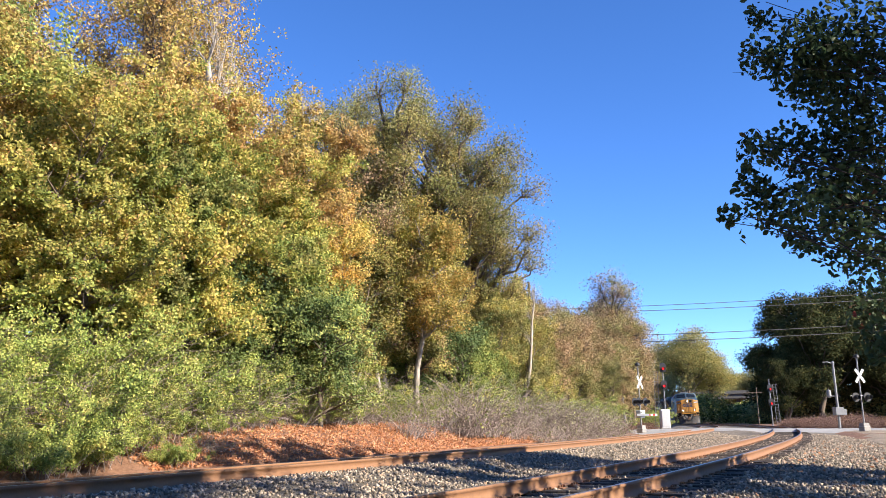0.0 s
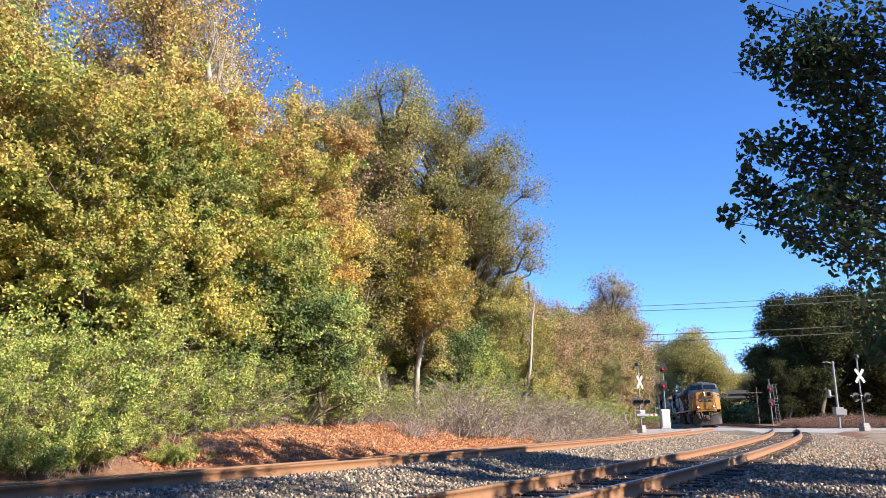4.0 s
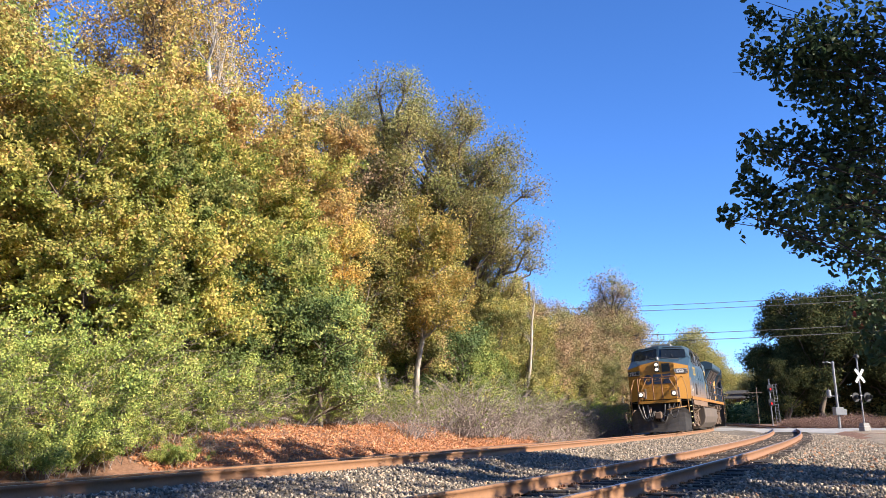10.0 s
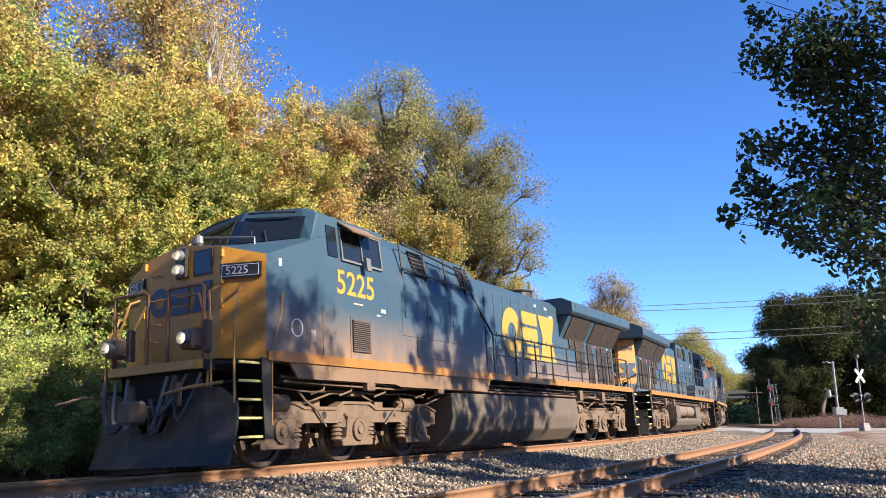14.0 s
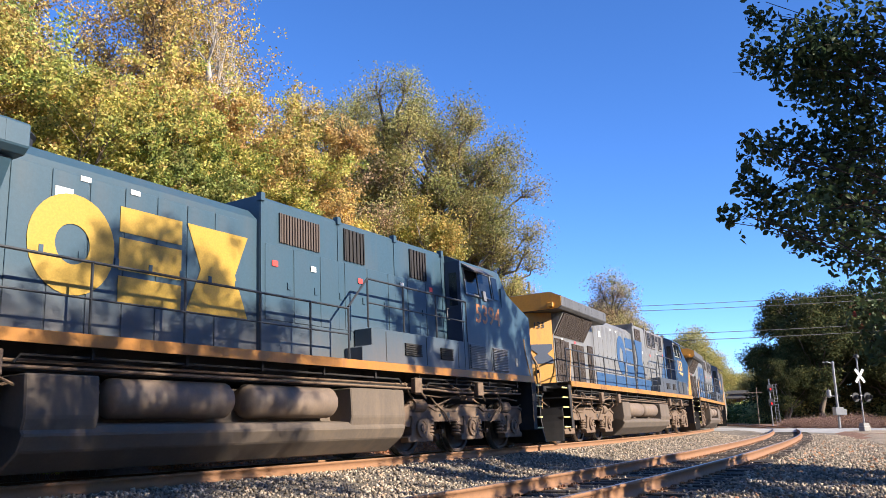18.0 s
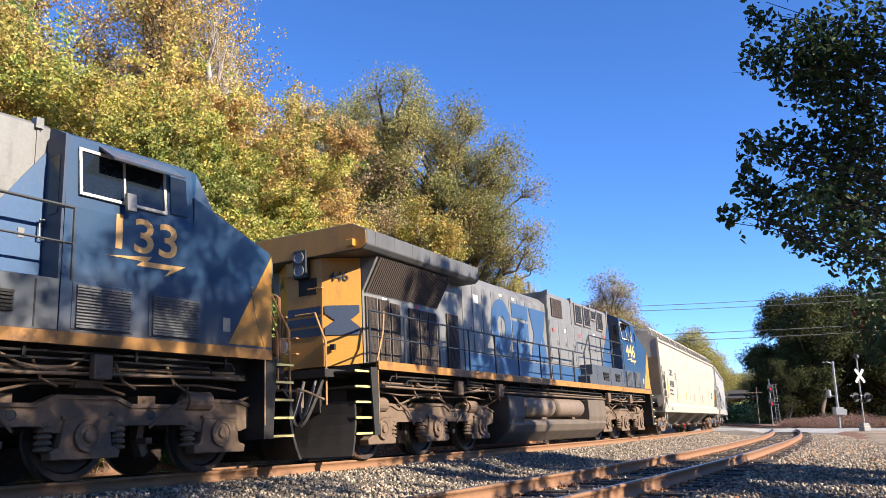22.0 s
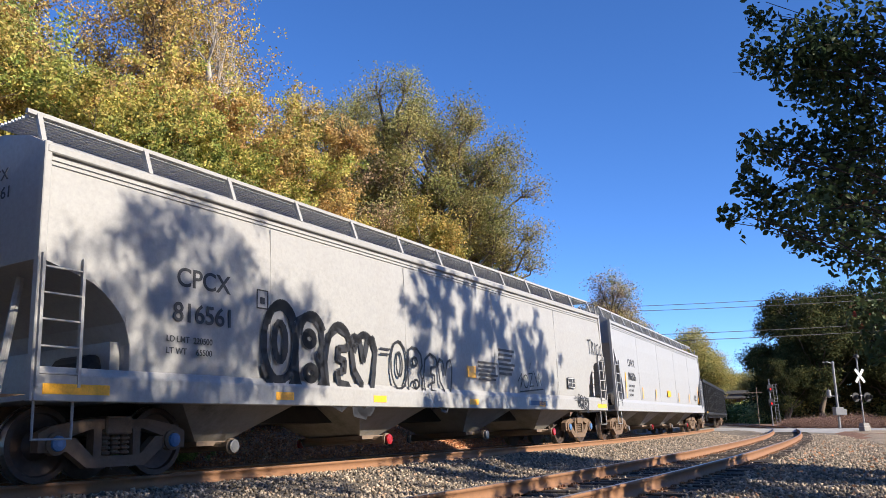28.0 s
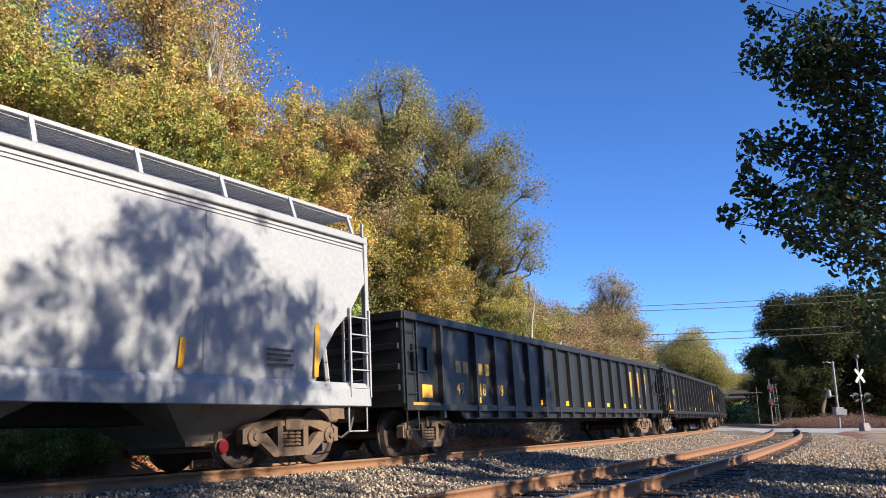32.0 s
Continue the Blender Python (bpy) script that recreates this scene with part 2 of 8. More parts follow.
def pipe(bm, pts, r, n=6):
    """One bent tube through the points."""
    pts = [Vector(p) for p in pts]
    rings = []
    up = None
    for i, p in enumerate(pts):
        d = (pts[min(i + 1, len(pts) - 1)] - pts[max(i - 1, 0)]).normalized()
        if up is None or abs(up.dot(d)) > 0.95:
            up = d.orthogonal().normalized()
        side = d.cross(up).normalized()
        up = side.cross(d).normalized()
        rings.append([bm.verts.new(p + (side * math.cos(2 * math.pi * k / n) + up * math.sin(2 * math.pi * k / n)) * r) for k in range(n)])
    for ra, rb in zip(rings[:-1], rings[1:]):
        for k in range(n):
            bm.faces.new((ra[k], ra[(k + 1) % n], rb[(k + 1) % n], rb[k]))
    bm.faces.new(rings[0][::-1])
    bm.faces.new(rings[-1])


def ring_solid(bm, centre, axis, profile, n=24):
    """A turned body: profile of (along, radius) about an axis through centre."""
    q = Vector(axis).to_track_quat("Z", "Y")
    rings = [[bm.verts.new(Vector(centre) + q @ Vector((max(r, 1e-4) * math.cos(2 * math.pi * i / n), max(r, 1e-4) * math.sin(2 * math.pi * i / n), a))) for i in range(n)] for a, r in profile]
    fs = []
    for ra, rb in zip(rings[:-1], rings[1:]):
        fs += [bm.faces.new((ra[i], ra[(i + 1) % n], rb[(i + 1) % n], rb[i])) for i in range(n)]
    fs += [bm.faces.new(rings[0][::-1]), bm.faces.new(rings[-1])]
    bmesh.ops.recalc_face_normals(bm, faces=fs)


def from_arrays(name, verts, faces, material):
    """A mesh of equal-sized faces from numpy arrays."""
    me = bpy.data.meshes.new(name)
    k = faces.shape[1]
    me.vertices.add(len(verts))
    me.vertices.foreach_set("co", np.ascontiguousarray(verts, dtype=np.float32).ravel())
    me.loops.add(faces.size)
    me.loops.foreach_set("vertex_index", np.ascontiguousarray(faces, dtype=np.int32).ravel())
    me.polygons.add(len(faces))
    me.polygons.foreach_set("loop_start", np.arange(0, faces.size, k, dtype=np.int32))
    me.update(calc_edges=True)
    me.materials.append(material)
    return me


# ---- the railway's line: one curve for ground, rails and train ----
STEP = 0.5
LINE_S = np.arange(-220.0, 460.0, STEP)
LINE_K = np.interp(LINE_S, [-20, 8, 36, 64, 92, 120, 260, 460], [-0.00425, -0.00297, -0.00355, -0.00297, -0.00175, -0.00169, -0.002, -0.002])
ZERO = int(np.argmin(abs(LINE_S)))
LINE_T = np.cumsum(LINE_K) * STEP
LINE_T = LINE_T - LINE_T[ZERO] + 0.4821
LINE_X = np.cumsum(np.sin(LINE_T)) * STEP
LINE_Y = np.cumsum(np.cos(LINE_T)) * STEP
LINE_X = LINE_X - LINE_X[ZERO] + 3.109
LINE_Y = LINE_Y - LINE_Y[ZERO] + 26.068
CANT = 0.038


def on_line(s, n=0.0):
    """Plan place s metres along the main track, n metres from its centre towards the camera; and the heading."""
    x, y, t = (np.interp(s, LINE_S, v) for v in (LINE_X, LINE_Y, LINE_T))
    return x + n * np.cos(t), y - n * np.sin(t), t


def off_line(x, y):
    """(s, n) of plan points."""
    x, y = np.asarray(x, float).ravel(), np.asarray(y, float).ravel()
    s, n = np.empty_like(x), np.empty_like(x)
    lx, ly, lt, ls = LINE_X[::2], LINE_Y[::2], LINE_T[::2], LINE_S[::2]
    for i in range(0, len(x), 4000):
        d = (x[i:i + 4000, None] - lx) ** 2 + (y[i:i + 4000, None] - ly) ** 2
        j = d.argmin(1)
        dx, dy = x[i:i + 4000] - lx[j], y[i:i + 4000] - ly[j]
        s[i:i + 4000] = ls[j] + dx * np.sin(lt[j]) + dy * np.cos(lt[j])
        n[i:i + 4000] = dx * np.cos(lt[j]) - dy * np.sin(lt[j])
    return s, n


def siding(s):
    """Offset of the second track's centre from the main track's."""
    return np.interp(s, [-30, -15, 0, 25, 60, 460], [6.1, 6.0, 5.68, 5.42, 5.3, 5.3])


SIDING_Z = -0.124


def ground_z(s, n):
    """Height of the earth."""
    z = np.interp(n, [-300, -60, -25, -12, -8, -6, -4.4, -3.3, -2.4, 8.0, 9.5, 11, 16, 40, 300],
                  [2.5, 2.0, 1.4, 1.0, 0.75, 0.45, -0.1, -0.5, -0.52, -0.55, -0.56, -0.56, -0.56, -0.5, -0.4])
    far = np.clip((np.asarray(s) - 12) / 14, 0, 1)
    flat = np.interp(n, [-300, -40, -14, -9, -5, -2.4, 7.6, 9, 12, 300], [2.5, 1.2, 0.5, 0.0, -0.25, -0.6, -0.6, -0.29, -0.31, -0.34])
    return z * (1 - far) + flat * far


def lines(near, step, far, grow):
    v = [0.0]
    while v[-1] < far:
        v.append(v[-1] + (step if v[-1] < near else step + (v[-1] - near) * grow))
    return np.array(v)


px = lines(18, 0.3, 2600, 0.16)
gx = np.concatenate([-px[:0:-1], px]) + 2.0
py = lines(60, 0.4, 2600, 0.16)
gy = np.concatenate([-lines(6, 0.6, 2000, 0.25)[:0:-1], py])
GX, GY = np.meshgrid(gx, gy)
gs, gn = off_line(GX, GY)
gz = ground_z(gs, gn)
amp = np.clip(abs(gn) / 8 - 0.4, 0, 1)
gz = gz + amp * 0.09 * np.array([noise.noise((a * 0.5, b * 0.5, 0)) for a, b in zip(GX.ravel(), GY.ravel())])
ny, nx = GX.shape
idx = np.arange(nx * ny).reshape(ny, nx)
quads = np.stack([idx[:-1, :-1], idx[:-1, 1:], idx[1:, 1:], idx[1:, :-1]], -1).reshape(-1, 4)
ground = new("ground", from_arrays("ground", np.stack([GX.ravel(), GY.ravel(), gz], 1), quads, M_SOIL))
tagged(ground, "bare reddish earth strewn with fallen brown leaves", "ground", kind="structure")


def strip(name, s0, s1, ds, ns, zfun, material, lumps=0.0):
    """A sheet along the line: columns at the offsets ns, heights by zfun(s, n)."""
    ss = np.arange(s0, s1 + ds / 2, ds)
    S, N = np.meshgrid(ss, np.asarray(ns, float), indexing="ij")
    x, y, _ = on_line(S.ravel(), N.ravel())
    z = zfun(S.ravel(), N.ravel())
    if lumps:
        z = z + lumps * np.array([noise.noise((a * 3.1, b * 3.1, 1.7)) + 0.6 * noise.noise((a * 9.0, b * 9.0, 4.0)) for a, b in zip(x, y)])
    a, b = S.shape
    i = np.arange(a * b).reshape(a, b)
    f = np.stack([i[:-1, :-1], i[:-1, 1:], i[1:, 1:], i[1:, :-1]], -1).reshape(-1, 4)[:, ::-1]
    return new(name, from_arrays(name, np.stack([x, y, z], 1), f, material))


def bed_z(s, n):
    """Top of the ballast under and between both tracks."""
    m = n - siding(s)
    knots = [-3.1, -1.75, -0.755, 0.755, 1.7]
    z = np.interp(n, knots, [-0.55, -0.235, -0.235, -0.175, -0.19])
    zb = np.interp(m, [-1.6, -0.9, 0.9, 1.9, 3.2, 4.2, 9.0], [-0.34, -0.335, -0.335, -0.36, -0.45, -0.45, -0.47])
    w = np.clip((n - 1.7) / np.maximum(siding(s) - 1.6 - 1.7, 0.3), 0, 1)
    mid = -0.19 * (1 - w) - 0.34 * w - 0.13 * np.sin(np.pi * w)
    fill = np.clip((s - 31.5) / 4.5, 0, 1) * np.clip((46 - s) / 3, 0, 1) * np.minimum(1, 4 * w * (1 - w) + 0.3)
    mid = mid * (1 - fill) - (0.13 + 0.1 * w) * fill
    return np.where(n < 1.7, z, np.where(m < -1.6, mid, zb))


bed = strip("ballast", -34, 60, 0.25, np.concatenate([np.arange(-3.1, 13.8, 0.22)]), bed_z, M_BED, 0.018)
tagged(bed, "grey crushed-stone ballast bed under both tracks", "ballast", kind="structure")
bed_far = strip("ballast", 60, 440, 4, np.arange(-3.1, 10.2, 0.7), bed_z, M_BED)
tagged(bed_far, "grey crushed-stone ballast bed running into the distance", "ballast", kind="structure")


# ---- loose stones ----
def scatter(name, pts, sizes, material, flat=0.75, seed=3):
    """Small uneven lumps, eight-sided, one mesh."""
    rng = np.random.default_rng(seed)
    base = np.array([(1, 0, 0), (0, 1, 0), (-1, 0, 0), (0, -1, 0), (0, 0, 1), (0, 0, -1)], float)
    tri = np.array([(0, 1, 4), (1, 2, 4), (2, 3, 4), (3, 0, 4), (1, 0, 5), (2, 1, 5), (3, 2, 5), (0, 3, 5)])
    n = len(pts)
    v = base[None] * rng.uniform(0.6, 1.25, (n, 6, 1)) + rng.normal(0, 0.13, (n, 6, 3))
    q = rng.normal(size=(n, 4))
    q /= np.linalg.norm(q, axis=1, keepdims=True)
    w, x, y, z = q.T
    rot = np.stack([1 - 2 * (y * y + z * z), 2 * (x * y - z * w), 2 * (x * z + y * w), 2 * (x * y + z * w), 1 - 2 * (x * x + z * z), 2 * (y * z - x * w), 2 * (x * z - y * w), 2 * (y * z + x * w), 1 - 2 * (x * x + y * y)], 1).reshape(n, 3, 3)
    v = np.einsum("nij,nkj->nki", rot, v * np.array([1.0, 0.85, flat])) * sizes[:, None, None] + pts[:, None, :]
    f = tri[None] + (np.arange(n) * 6)[:, None, None]
    return new(name, from_arrays(name, v.reshape(-1, 3), f.reshape(-1, 3), material))


rng = np.random.default_rng(11)
NST = 100000
ss = np.where(rng.random(NST) < 0.1, rng.uniform(-34, -22, NST), -22 + 50 * rng.random(NST) ** 1.5)
sn = rng.uniform(-2.3, 12.6, NST)
keep = ~((abs(sn - 0.755) < 0.10) | (abs(sn + 0.755) < 0.10) | (abs(abs(sn - siding(ss)) - 0.7525) < 0.10))
keep &= (abs(sn - siding(ss)) > 1.25) | (rng.random(NST) < 0.16)
ss, sn = ss[keep], sn[keep]
sx, sy, _ = on_line(ss, sn)
ballast_stones = scatter("ballast_stones", np.stack([sx, sy, bed_z(ss, sn) + 0.012], 1), rng.uniform(0.02, 0.05, len(ss)), M_STONE)
tagged(ballast_stones, "angular pale grey ballast stones lying loose", "gravel", kind="stuff")


# ---- tracks ----
RAIL = [(-0.076, -0.186), (0.076, -0.186), (0.076, -0.172), (0.012, -0.155), (0.0085, -0.05), (0.0375, -0.038), (0.0375, -0.008), (0.028, 0.0), (-0.028, 0.0), (-0.0375, -0.008), (-0.0375, -0.038), (-0.0085, -0.05), (-0.012, -0.155), (-0.076, -0.172)]


def rail(parent, offset, z, s0, s1):
    ss = np.concatenate([np.arange(s0, 60, 0.5), np.arange(60, s1, 4.0)])
    prof = np.array(RAIL)
    k = len(prof)
    rows = []
    for s in ss:
        x, y, t = on_line(s, offset(s))
        rows.append(np.stack([x + prof[:, 0] * np.cos(t), y - prof[:, 0] * np.sin(t), prof[:, 1] + z], 1))
    v = np.concatenate(rows)
    i = np.arange(len(ss) * k).reshape(len(ss), k)
    j = np.roll(i, -1, axis=1)
    f = np.stack([i[:-1], j[:-1], j[1:], i[1:]], -1).reshape(-1, 4)
    me = from_arrays("rail", v, f, M_RAILRUST)
    me.materials.append(M_RAILTOP)
    top = np.tile(np.isin(np.arange(k), (7,)), len(ss) - 1)
    me.polygons.foreach_set("material_index", top.astype(np.int32))
    ob = new("rail", me)
    ob.parent = parent
    return ob


def tie_mesh(length):
    bm = bmesh.new()
    box(bm, -length / 2, length / 2, -0.115, 0.115, -0.17, 0.0, 0.012)
    me = bpy.data.meshes.new("tie")
    bm.to_mesh(me)
    bm.free()
    me.materials.append(M_TIE)
    return me


def clip_mesh():
    """A tie plate with its two spikes and an anchor."""
    bm = bmesh.new()
    box(bm, -0.17, 0.17, -0.09, 0.09, 0.0, 0.018, 0.004)
    for x in (-0.1, 0.1):
        for y in (-0.05, 0.05):
            box(bm, x - 0.014, x + 0.014, y - 0.014, y + 0.014, 0.018, 0.05, 0.004)
    box(bm, 0.06, 0.13, 0.1, 0.125, 0.0, 0.05, 0.004)
    me = bpy.data.meshes.new("tie_plate")
    bm.to_mesh(me)
    bm.free()
    me.materials.append(M_RAILRUST)
    return me


def track(label, offset, z, cant, s0, s1, tie_top, every):
    tr = tagged(thing("railway_track", label, "railway track"), kind="structure")
    r1 = rail(tr, lambda s: offset(s) + 0.7525, z, s0, s1)
    rail(tr, lambda s: offset(s) - 0.7525, z - 1.505 * cant, s0, s1)
    tm, cm = tie_mesh(2.6), clip_mesh()
    wob = random.Random(5)
    for s in np.arange(-34.22, 40, every):
        x, y, t = on_line(s, offset(s))
        tie = new("tie", tm)
        tie.parent = tr
        tie.matrix_basis = pose(x, y, z + tie_top - 0.7525 * cant + wob.uniform(-0.012, 0.012), 0, 0, -math.degrees(t) + wob.uniform(-1.6, 1.6))
        if s < 14:
            for d, dz in ((0.7525, 0.0), (-0.7525, -1.505 * cant)):
                xx, yy, tt = on_line(s, offset(s) + d)
                pl = new("tie_plate", cm)
                pl.parent = tr
                pl.matrix_basis = pose(xx, yy, z + dz - 0.204, 0, 0, -math.degrees(tt))
    return tr


track("main railway track, rusty steel rails in pale ballast", lambda s: s * 0.0, 0.0, CANT, -60, 430, -0.205, 0.53)
track("siding track with rusty rails on dark weathered ties", siding, SIDING_Z, 0.0, -60, 430, -0.19, 0.53)


# ---- road over the line ----
def road_z(s, n):
    return np.interp(n, [-70, -12, -5, -1.2, 0.8, 4.4, 6.6, 10, 20, 70], [-0.1, -0.1, -0.08, -0.07, -0.012, -0.135, -0.135, -0.16, -0.2, -0.24]) - 0.4 * np.clip((36.4 - s) / 0.8, 0, 1) - 0.4 * np.clip((s - 42.2) / 0.6, 0, 1)


road = strip("road", 35.6, 42.8, 0.4, np.concatenate([np.arange(-16, -2, 2.0), np.arange(-2, 9, 0.4), np.arange(9, 71, 2.0)]), road_z, M_ROAD)
tagged(road, "pale worn asphalt road crossing both tracks", "road", kind="structure")
def verge_z(s, n):
    return -0.45 + 0.19 * np.clip((s - 8) / 20, 0, 1) - 0.22 * np.clip((9.4 - n) / 0.9, 0, 1) - 0.2 * np.clip((n - 24) / 2, 0, 1)


verge = strip("verge", 7, 36.2, 0.5, np.arange(8.4, 26.2, 0.4), verge_z, M_VERGE, 0.03)
tagged(verge, "tan gravelly verge with dry leaves leading up to the crossing", "verge", kind="structure")


def gz_at(x, y):
    s, n = off_line([x], [y])
    return float(ground_z(s, n)[0])


def disc(bm, c, axis, r, depth, n=20):
    ring_solid(bm, c, axis, [(0, r), (depth, r), (depth, r * 0.2)], n)


def crossing_signal(x, y, z, turn, arm, label, lit=False):
    """Mast with crossbuck, a pair of flashers on an arm, gate machine and its base; turn: which way the boards face."""
    ob = thing("crossing_signal", label, "crossing signal", "crossing signals", pose(x, y, z, 0, 0, turn))
    bm = bmesh.new()
    box(bm, -0.24, 0.24, -0.24, 0.24, 0, 0.3, 0.03)
    prism(bm, [(-0.2, -0.2), (0.2, -0.2), (0.2, 0.2), (-0.2, 0.2)], 0.3, 0.5, "z")
    part("base", bm, M_CONC, ob)
    bm = bmesh.new()
    rod(bm, (0, 0, 0.4), (0, 0, 4.45), 0.05, 0.045, 12)
    part("mast", bm, M_STEEL, ob)
    bm = bmesh.new()
    ring_solid(bm, (0, 0, 4.45), (0, 0, 1), [(0, 0.08), (0.03, 0.17), (0.16, 0.15), (0.24, 0.04)], 14)
    part("bell", bm, M_BLACK, ob)
    for a in (45, -45):
        bm = bmesh.new()
        box(bm, -0.5, 0.5, -0.012, 0.012, -0.085, 0.085, 0.004)
        bd = part("crossbuck_board", bm, M_WHITE, ob)
        bd.matrix_basis = pose(0, -0.1 - (0.012 if a > 0 else -0.014), 3.35, 0, a + (8 if a > 0 else -8), 0)
    bm = bmesh.new()
    rod(bm, (-0.75, 0, 2.15), (0.75, 0, 2.15), 0.035, 0.035, 8)
    part("cross_arm", bm, M_STEEL, ob)
    for dx in ((-0.7, -0.22, 0.55) if arm else (-0.42, 0.42)):
        bm = bmesh.new()
        disc(bm, (dx, -0.06, 2.05), (0, -1, 0), 0.28, 0.02)
        bk = part("flasher_backing", bm, M_BLACK, ob)
        bm = bmesh.new()
        ring_solid(bm, (dx, -0.08, 2.05), (0, -1, 0), [(0, 0.13), (0.28, 0.13), (0.28, 0.12), (0.02, 0.11)], 14)
        part("hood", bm, M_BLACK, bk)
        bm = bmesh.new()
        disc(bm, (dx, -0.085, 2.05), (0, -1, 0), 0.11, 0.01)
        part("lens", bm, M_REDLENS, bk)
    if arm:
        bm = bmesh.new()
        box(bm, -0.26, 0.26, -0.2, 0.2, 0.98, 1.5, 0.04)
        part("gate_machine", bm, M_PALEBOX, ob)
        for k in range(4):
            bm = bmesh.new()
            box(bm, 0.45 + 0.25 * k, 0.70 + 0.25 * k, -0.33, -0.29, 1.12, 1.24)
            part("gate_arm_band", bm, M_WHITE if k % 2 else M_REDLENS, ob)
        bm = bmesh.new()
        box(bm, -0.9, 0.5, -0.36, -0.29, 1.1, 1.26, 0.01)
        part("counterweight", bm, M_STEEL, ob)
    return ob


crossing_signal(13.1, 56.3, -0.2, 42, True, "railway crossing signal with white crossbuck and lowered striped gate arm")
crossing_signal(25.6, 51.4, -0.25, 14, False, "railway crossing signal with crossbuck and round red flashers")


def pole_kind(x, y, label, height, r, tilt=0.0):
    ob = thing("utility_pole", label, "pole", m=pose(x, y, gz_at(x, y) - 0.05, 0, tilt, 0))
    bm = bmesh.new()
    rod(bm, (0, 0, 0), (0, 0, height), r, r * 0.85, 12)
    part("shaft", bm, M_STEEL, ob)
    bm = bmesh.new()
    ring_solid(bm, (0, 0, height), (0, 0, 1), [(0, r * 1.2), (0.08, r * 1.3), (0.2, r * 0.4)], 12)
    part("cap", bm, M_STEEL, ob)
    return ob


p2 = pole_kind(27.0, 57.6, "tall silver gate pole with grey control box", 4.6, 0.09)
for q in ((-0.3, 0.28, -0.3, 0.2, 1.1, 1.65), (0.34, 0.55, -0.1, 0.15, 1.1, 1.5)):
    bm = bmesh.new()
    box(bm, *q, 0.03)
    part("control_box", bm, M_STEEL, p2)
bm = bmesh.new()
rod(bm, (-0.45, 0, 2.4), (0.0, 0, 2.4), 0.03, 0.03, 8)
ring_solid(bm, (-0.5, 0, 2.3), (0, 0, 1), [(0, 0.08), (0.1, 0.16), (0.5, 0.13), (0.55, 0.03)], 12)
part("bell", bm, M_STEEL, p2)
bm = bmesh.new()
pipe(bm, [(0, 0, 4.6), (-0.35, 0, 4.75), (-0.7, 0, 4.72)], 0.03)
part("bracket", bm, M_STEEL, p2)
pole_kind(15.0, 70.0, "short pale metal pole among the brush", 4.6, 0.09, -3)


def block_signal(x, y, z, heads, height, label, ladder_side):
    """Trackside signal mast: heads with hooded red lamps, ladder and a cabinet."""
    ob = thing("block_signal", label, "railway signal", "railway signals", pose(x, y, z))
    bm = bmesh.new()
    rod(bm, (0, 0, 0), (0, 0, height), 0.07, 0.06, 10)
    part("mast", bm, M_STEEL, ob)
    for hz in heads:
        bm = bmesh.new()
        prism(bm, [(-0.24, hz - 0.34), (0.24, hz - 0.34), (0.3, hz - 0.1), (0.3, hz + 0.35), (0.15, hz + 0.5), (-0.15, hz + 0.5), (-0.3, hz + 0.35), (-0.3, hz - 0.1)], -0.2, -0.12, "y")
        hd = part("signal_head", bm, M_BLACK, ob)
        bm = bmesh.new()
        disc(bm, (0, -0.21, hz - 0.05), (0, -1, 0), 0.12, 0.03)
        part("red_lamp", bm, M_REDGLOW, hd)
        bm = bmesh.new()
        ring_solid(bm, (0, -0.2, hz - 0.05), (0, -1, 0), [(0, 0.16), (0.22, 0.16), (0.22, 0.15), (0.0, 0.15)], 14)
        part("hood", bm, M_BLACK, hd)
    lad = new("ladder")
    lad.parent = ob
    for dx in (0.0, 0.42):
        bm = bmesh.new()
        rod(bm, (ladder_side * (0.55 + dx), 0.15, 0.0), (ladder_side * (0.45 + dx * 0.8), 0.15, height - 0.6), 0.025, 0.025, 6)
        part("stile", bm, M_STEEL, lad)
    for k in range(int(height / 0.34)):
        bm = bmesh.new()
        rod(bm, (ladder_side * 0.53, 0.15, 0.3 + 0.32 * k), (ladder_side * 0.93, 0.15, 0.3 + 0.32 * k), 0.016, 0.016, 5)
        part("rung", bm, M_STEEL, lad)
    return ob


block_signal(21.0, 80.0, -0.2, (5.7, 4.05), 6.1, "trackside signal mast with two red lamps and ladder", -1)
cab = thing("signal_cabinet", "white metal signal cabinet beside the mast", "cabinet", m=pose(20.7, 79.2, -0.25))
bm = bmesh.new()
box(bm, -0.42, 0.42, -0.35, 0.35, 0.1, 1.85, 0.04)
part("body", bm, M_PALEBOX, cab)
bm = bmesh.new()
box(bm, -0.34, 0.34, -0.38, -0.352, 0.25, 1.7, 0.01)
part("door", bm, M_PALEBOX, cab)
bm = bmesh.new()
box(bm, -0.5, 0.5, -0.42, 0.42, 0.0, 0.1)
part("plinth", bm, M_CONC, cab)
block_signal(37.0, 95.0, -0.4, (4.3, 2.7), 5.4, "far trackside signal mast with two red lamps", 1)
bm = bmesh.new()
tp = thing("telegraph_pole", "thin pole with a cross arm near the far signal", "pole", m=pose(36.6, 98.0, -0.4))
rod(bm, (0, 0, 0), (0, 0, 4.6), 0.055, 0.045, 8)
part("shaft", bm, M_BARK, tp)
bm = bmesh.new()
box(bm, -1.6, 0.6, -0.04, 0.04, 3.94, 4.01)
part("cross_arm", bm, M_BARK, tp)

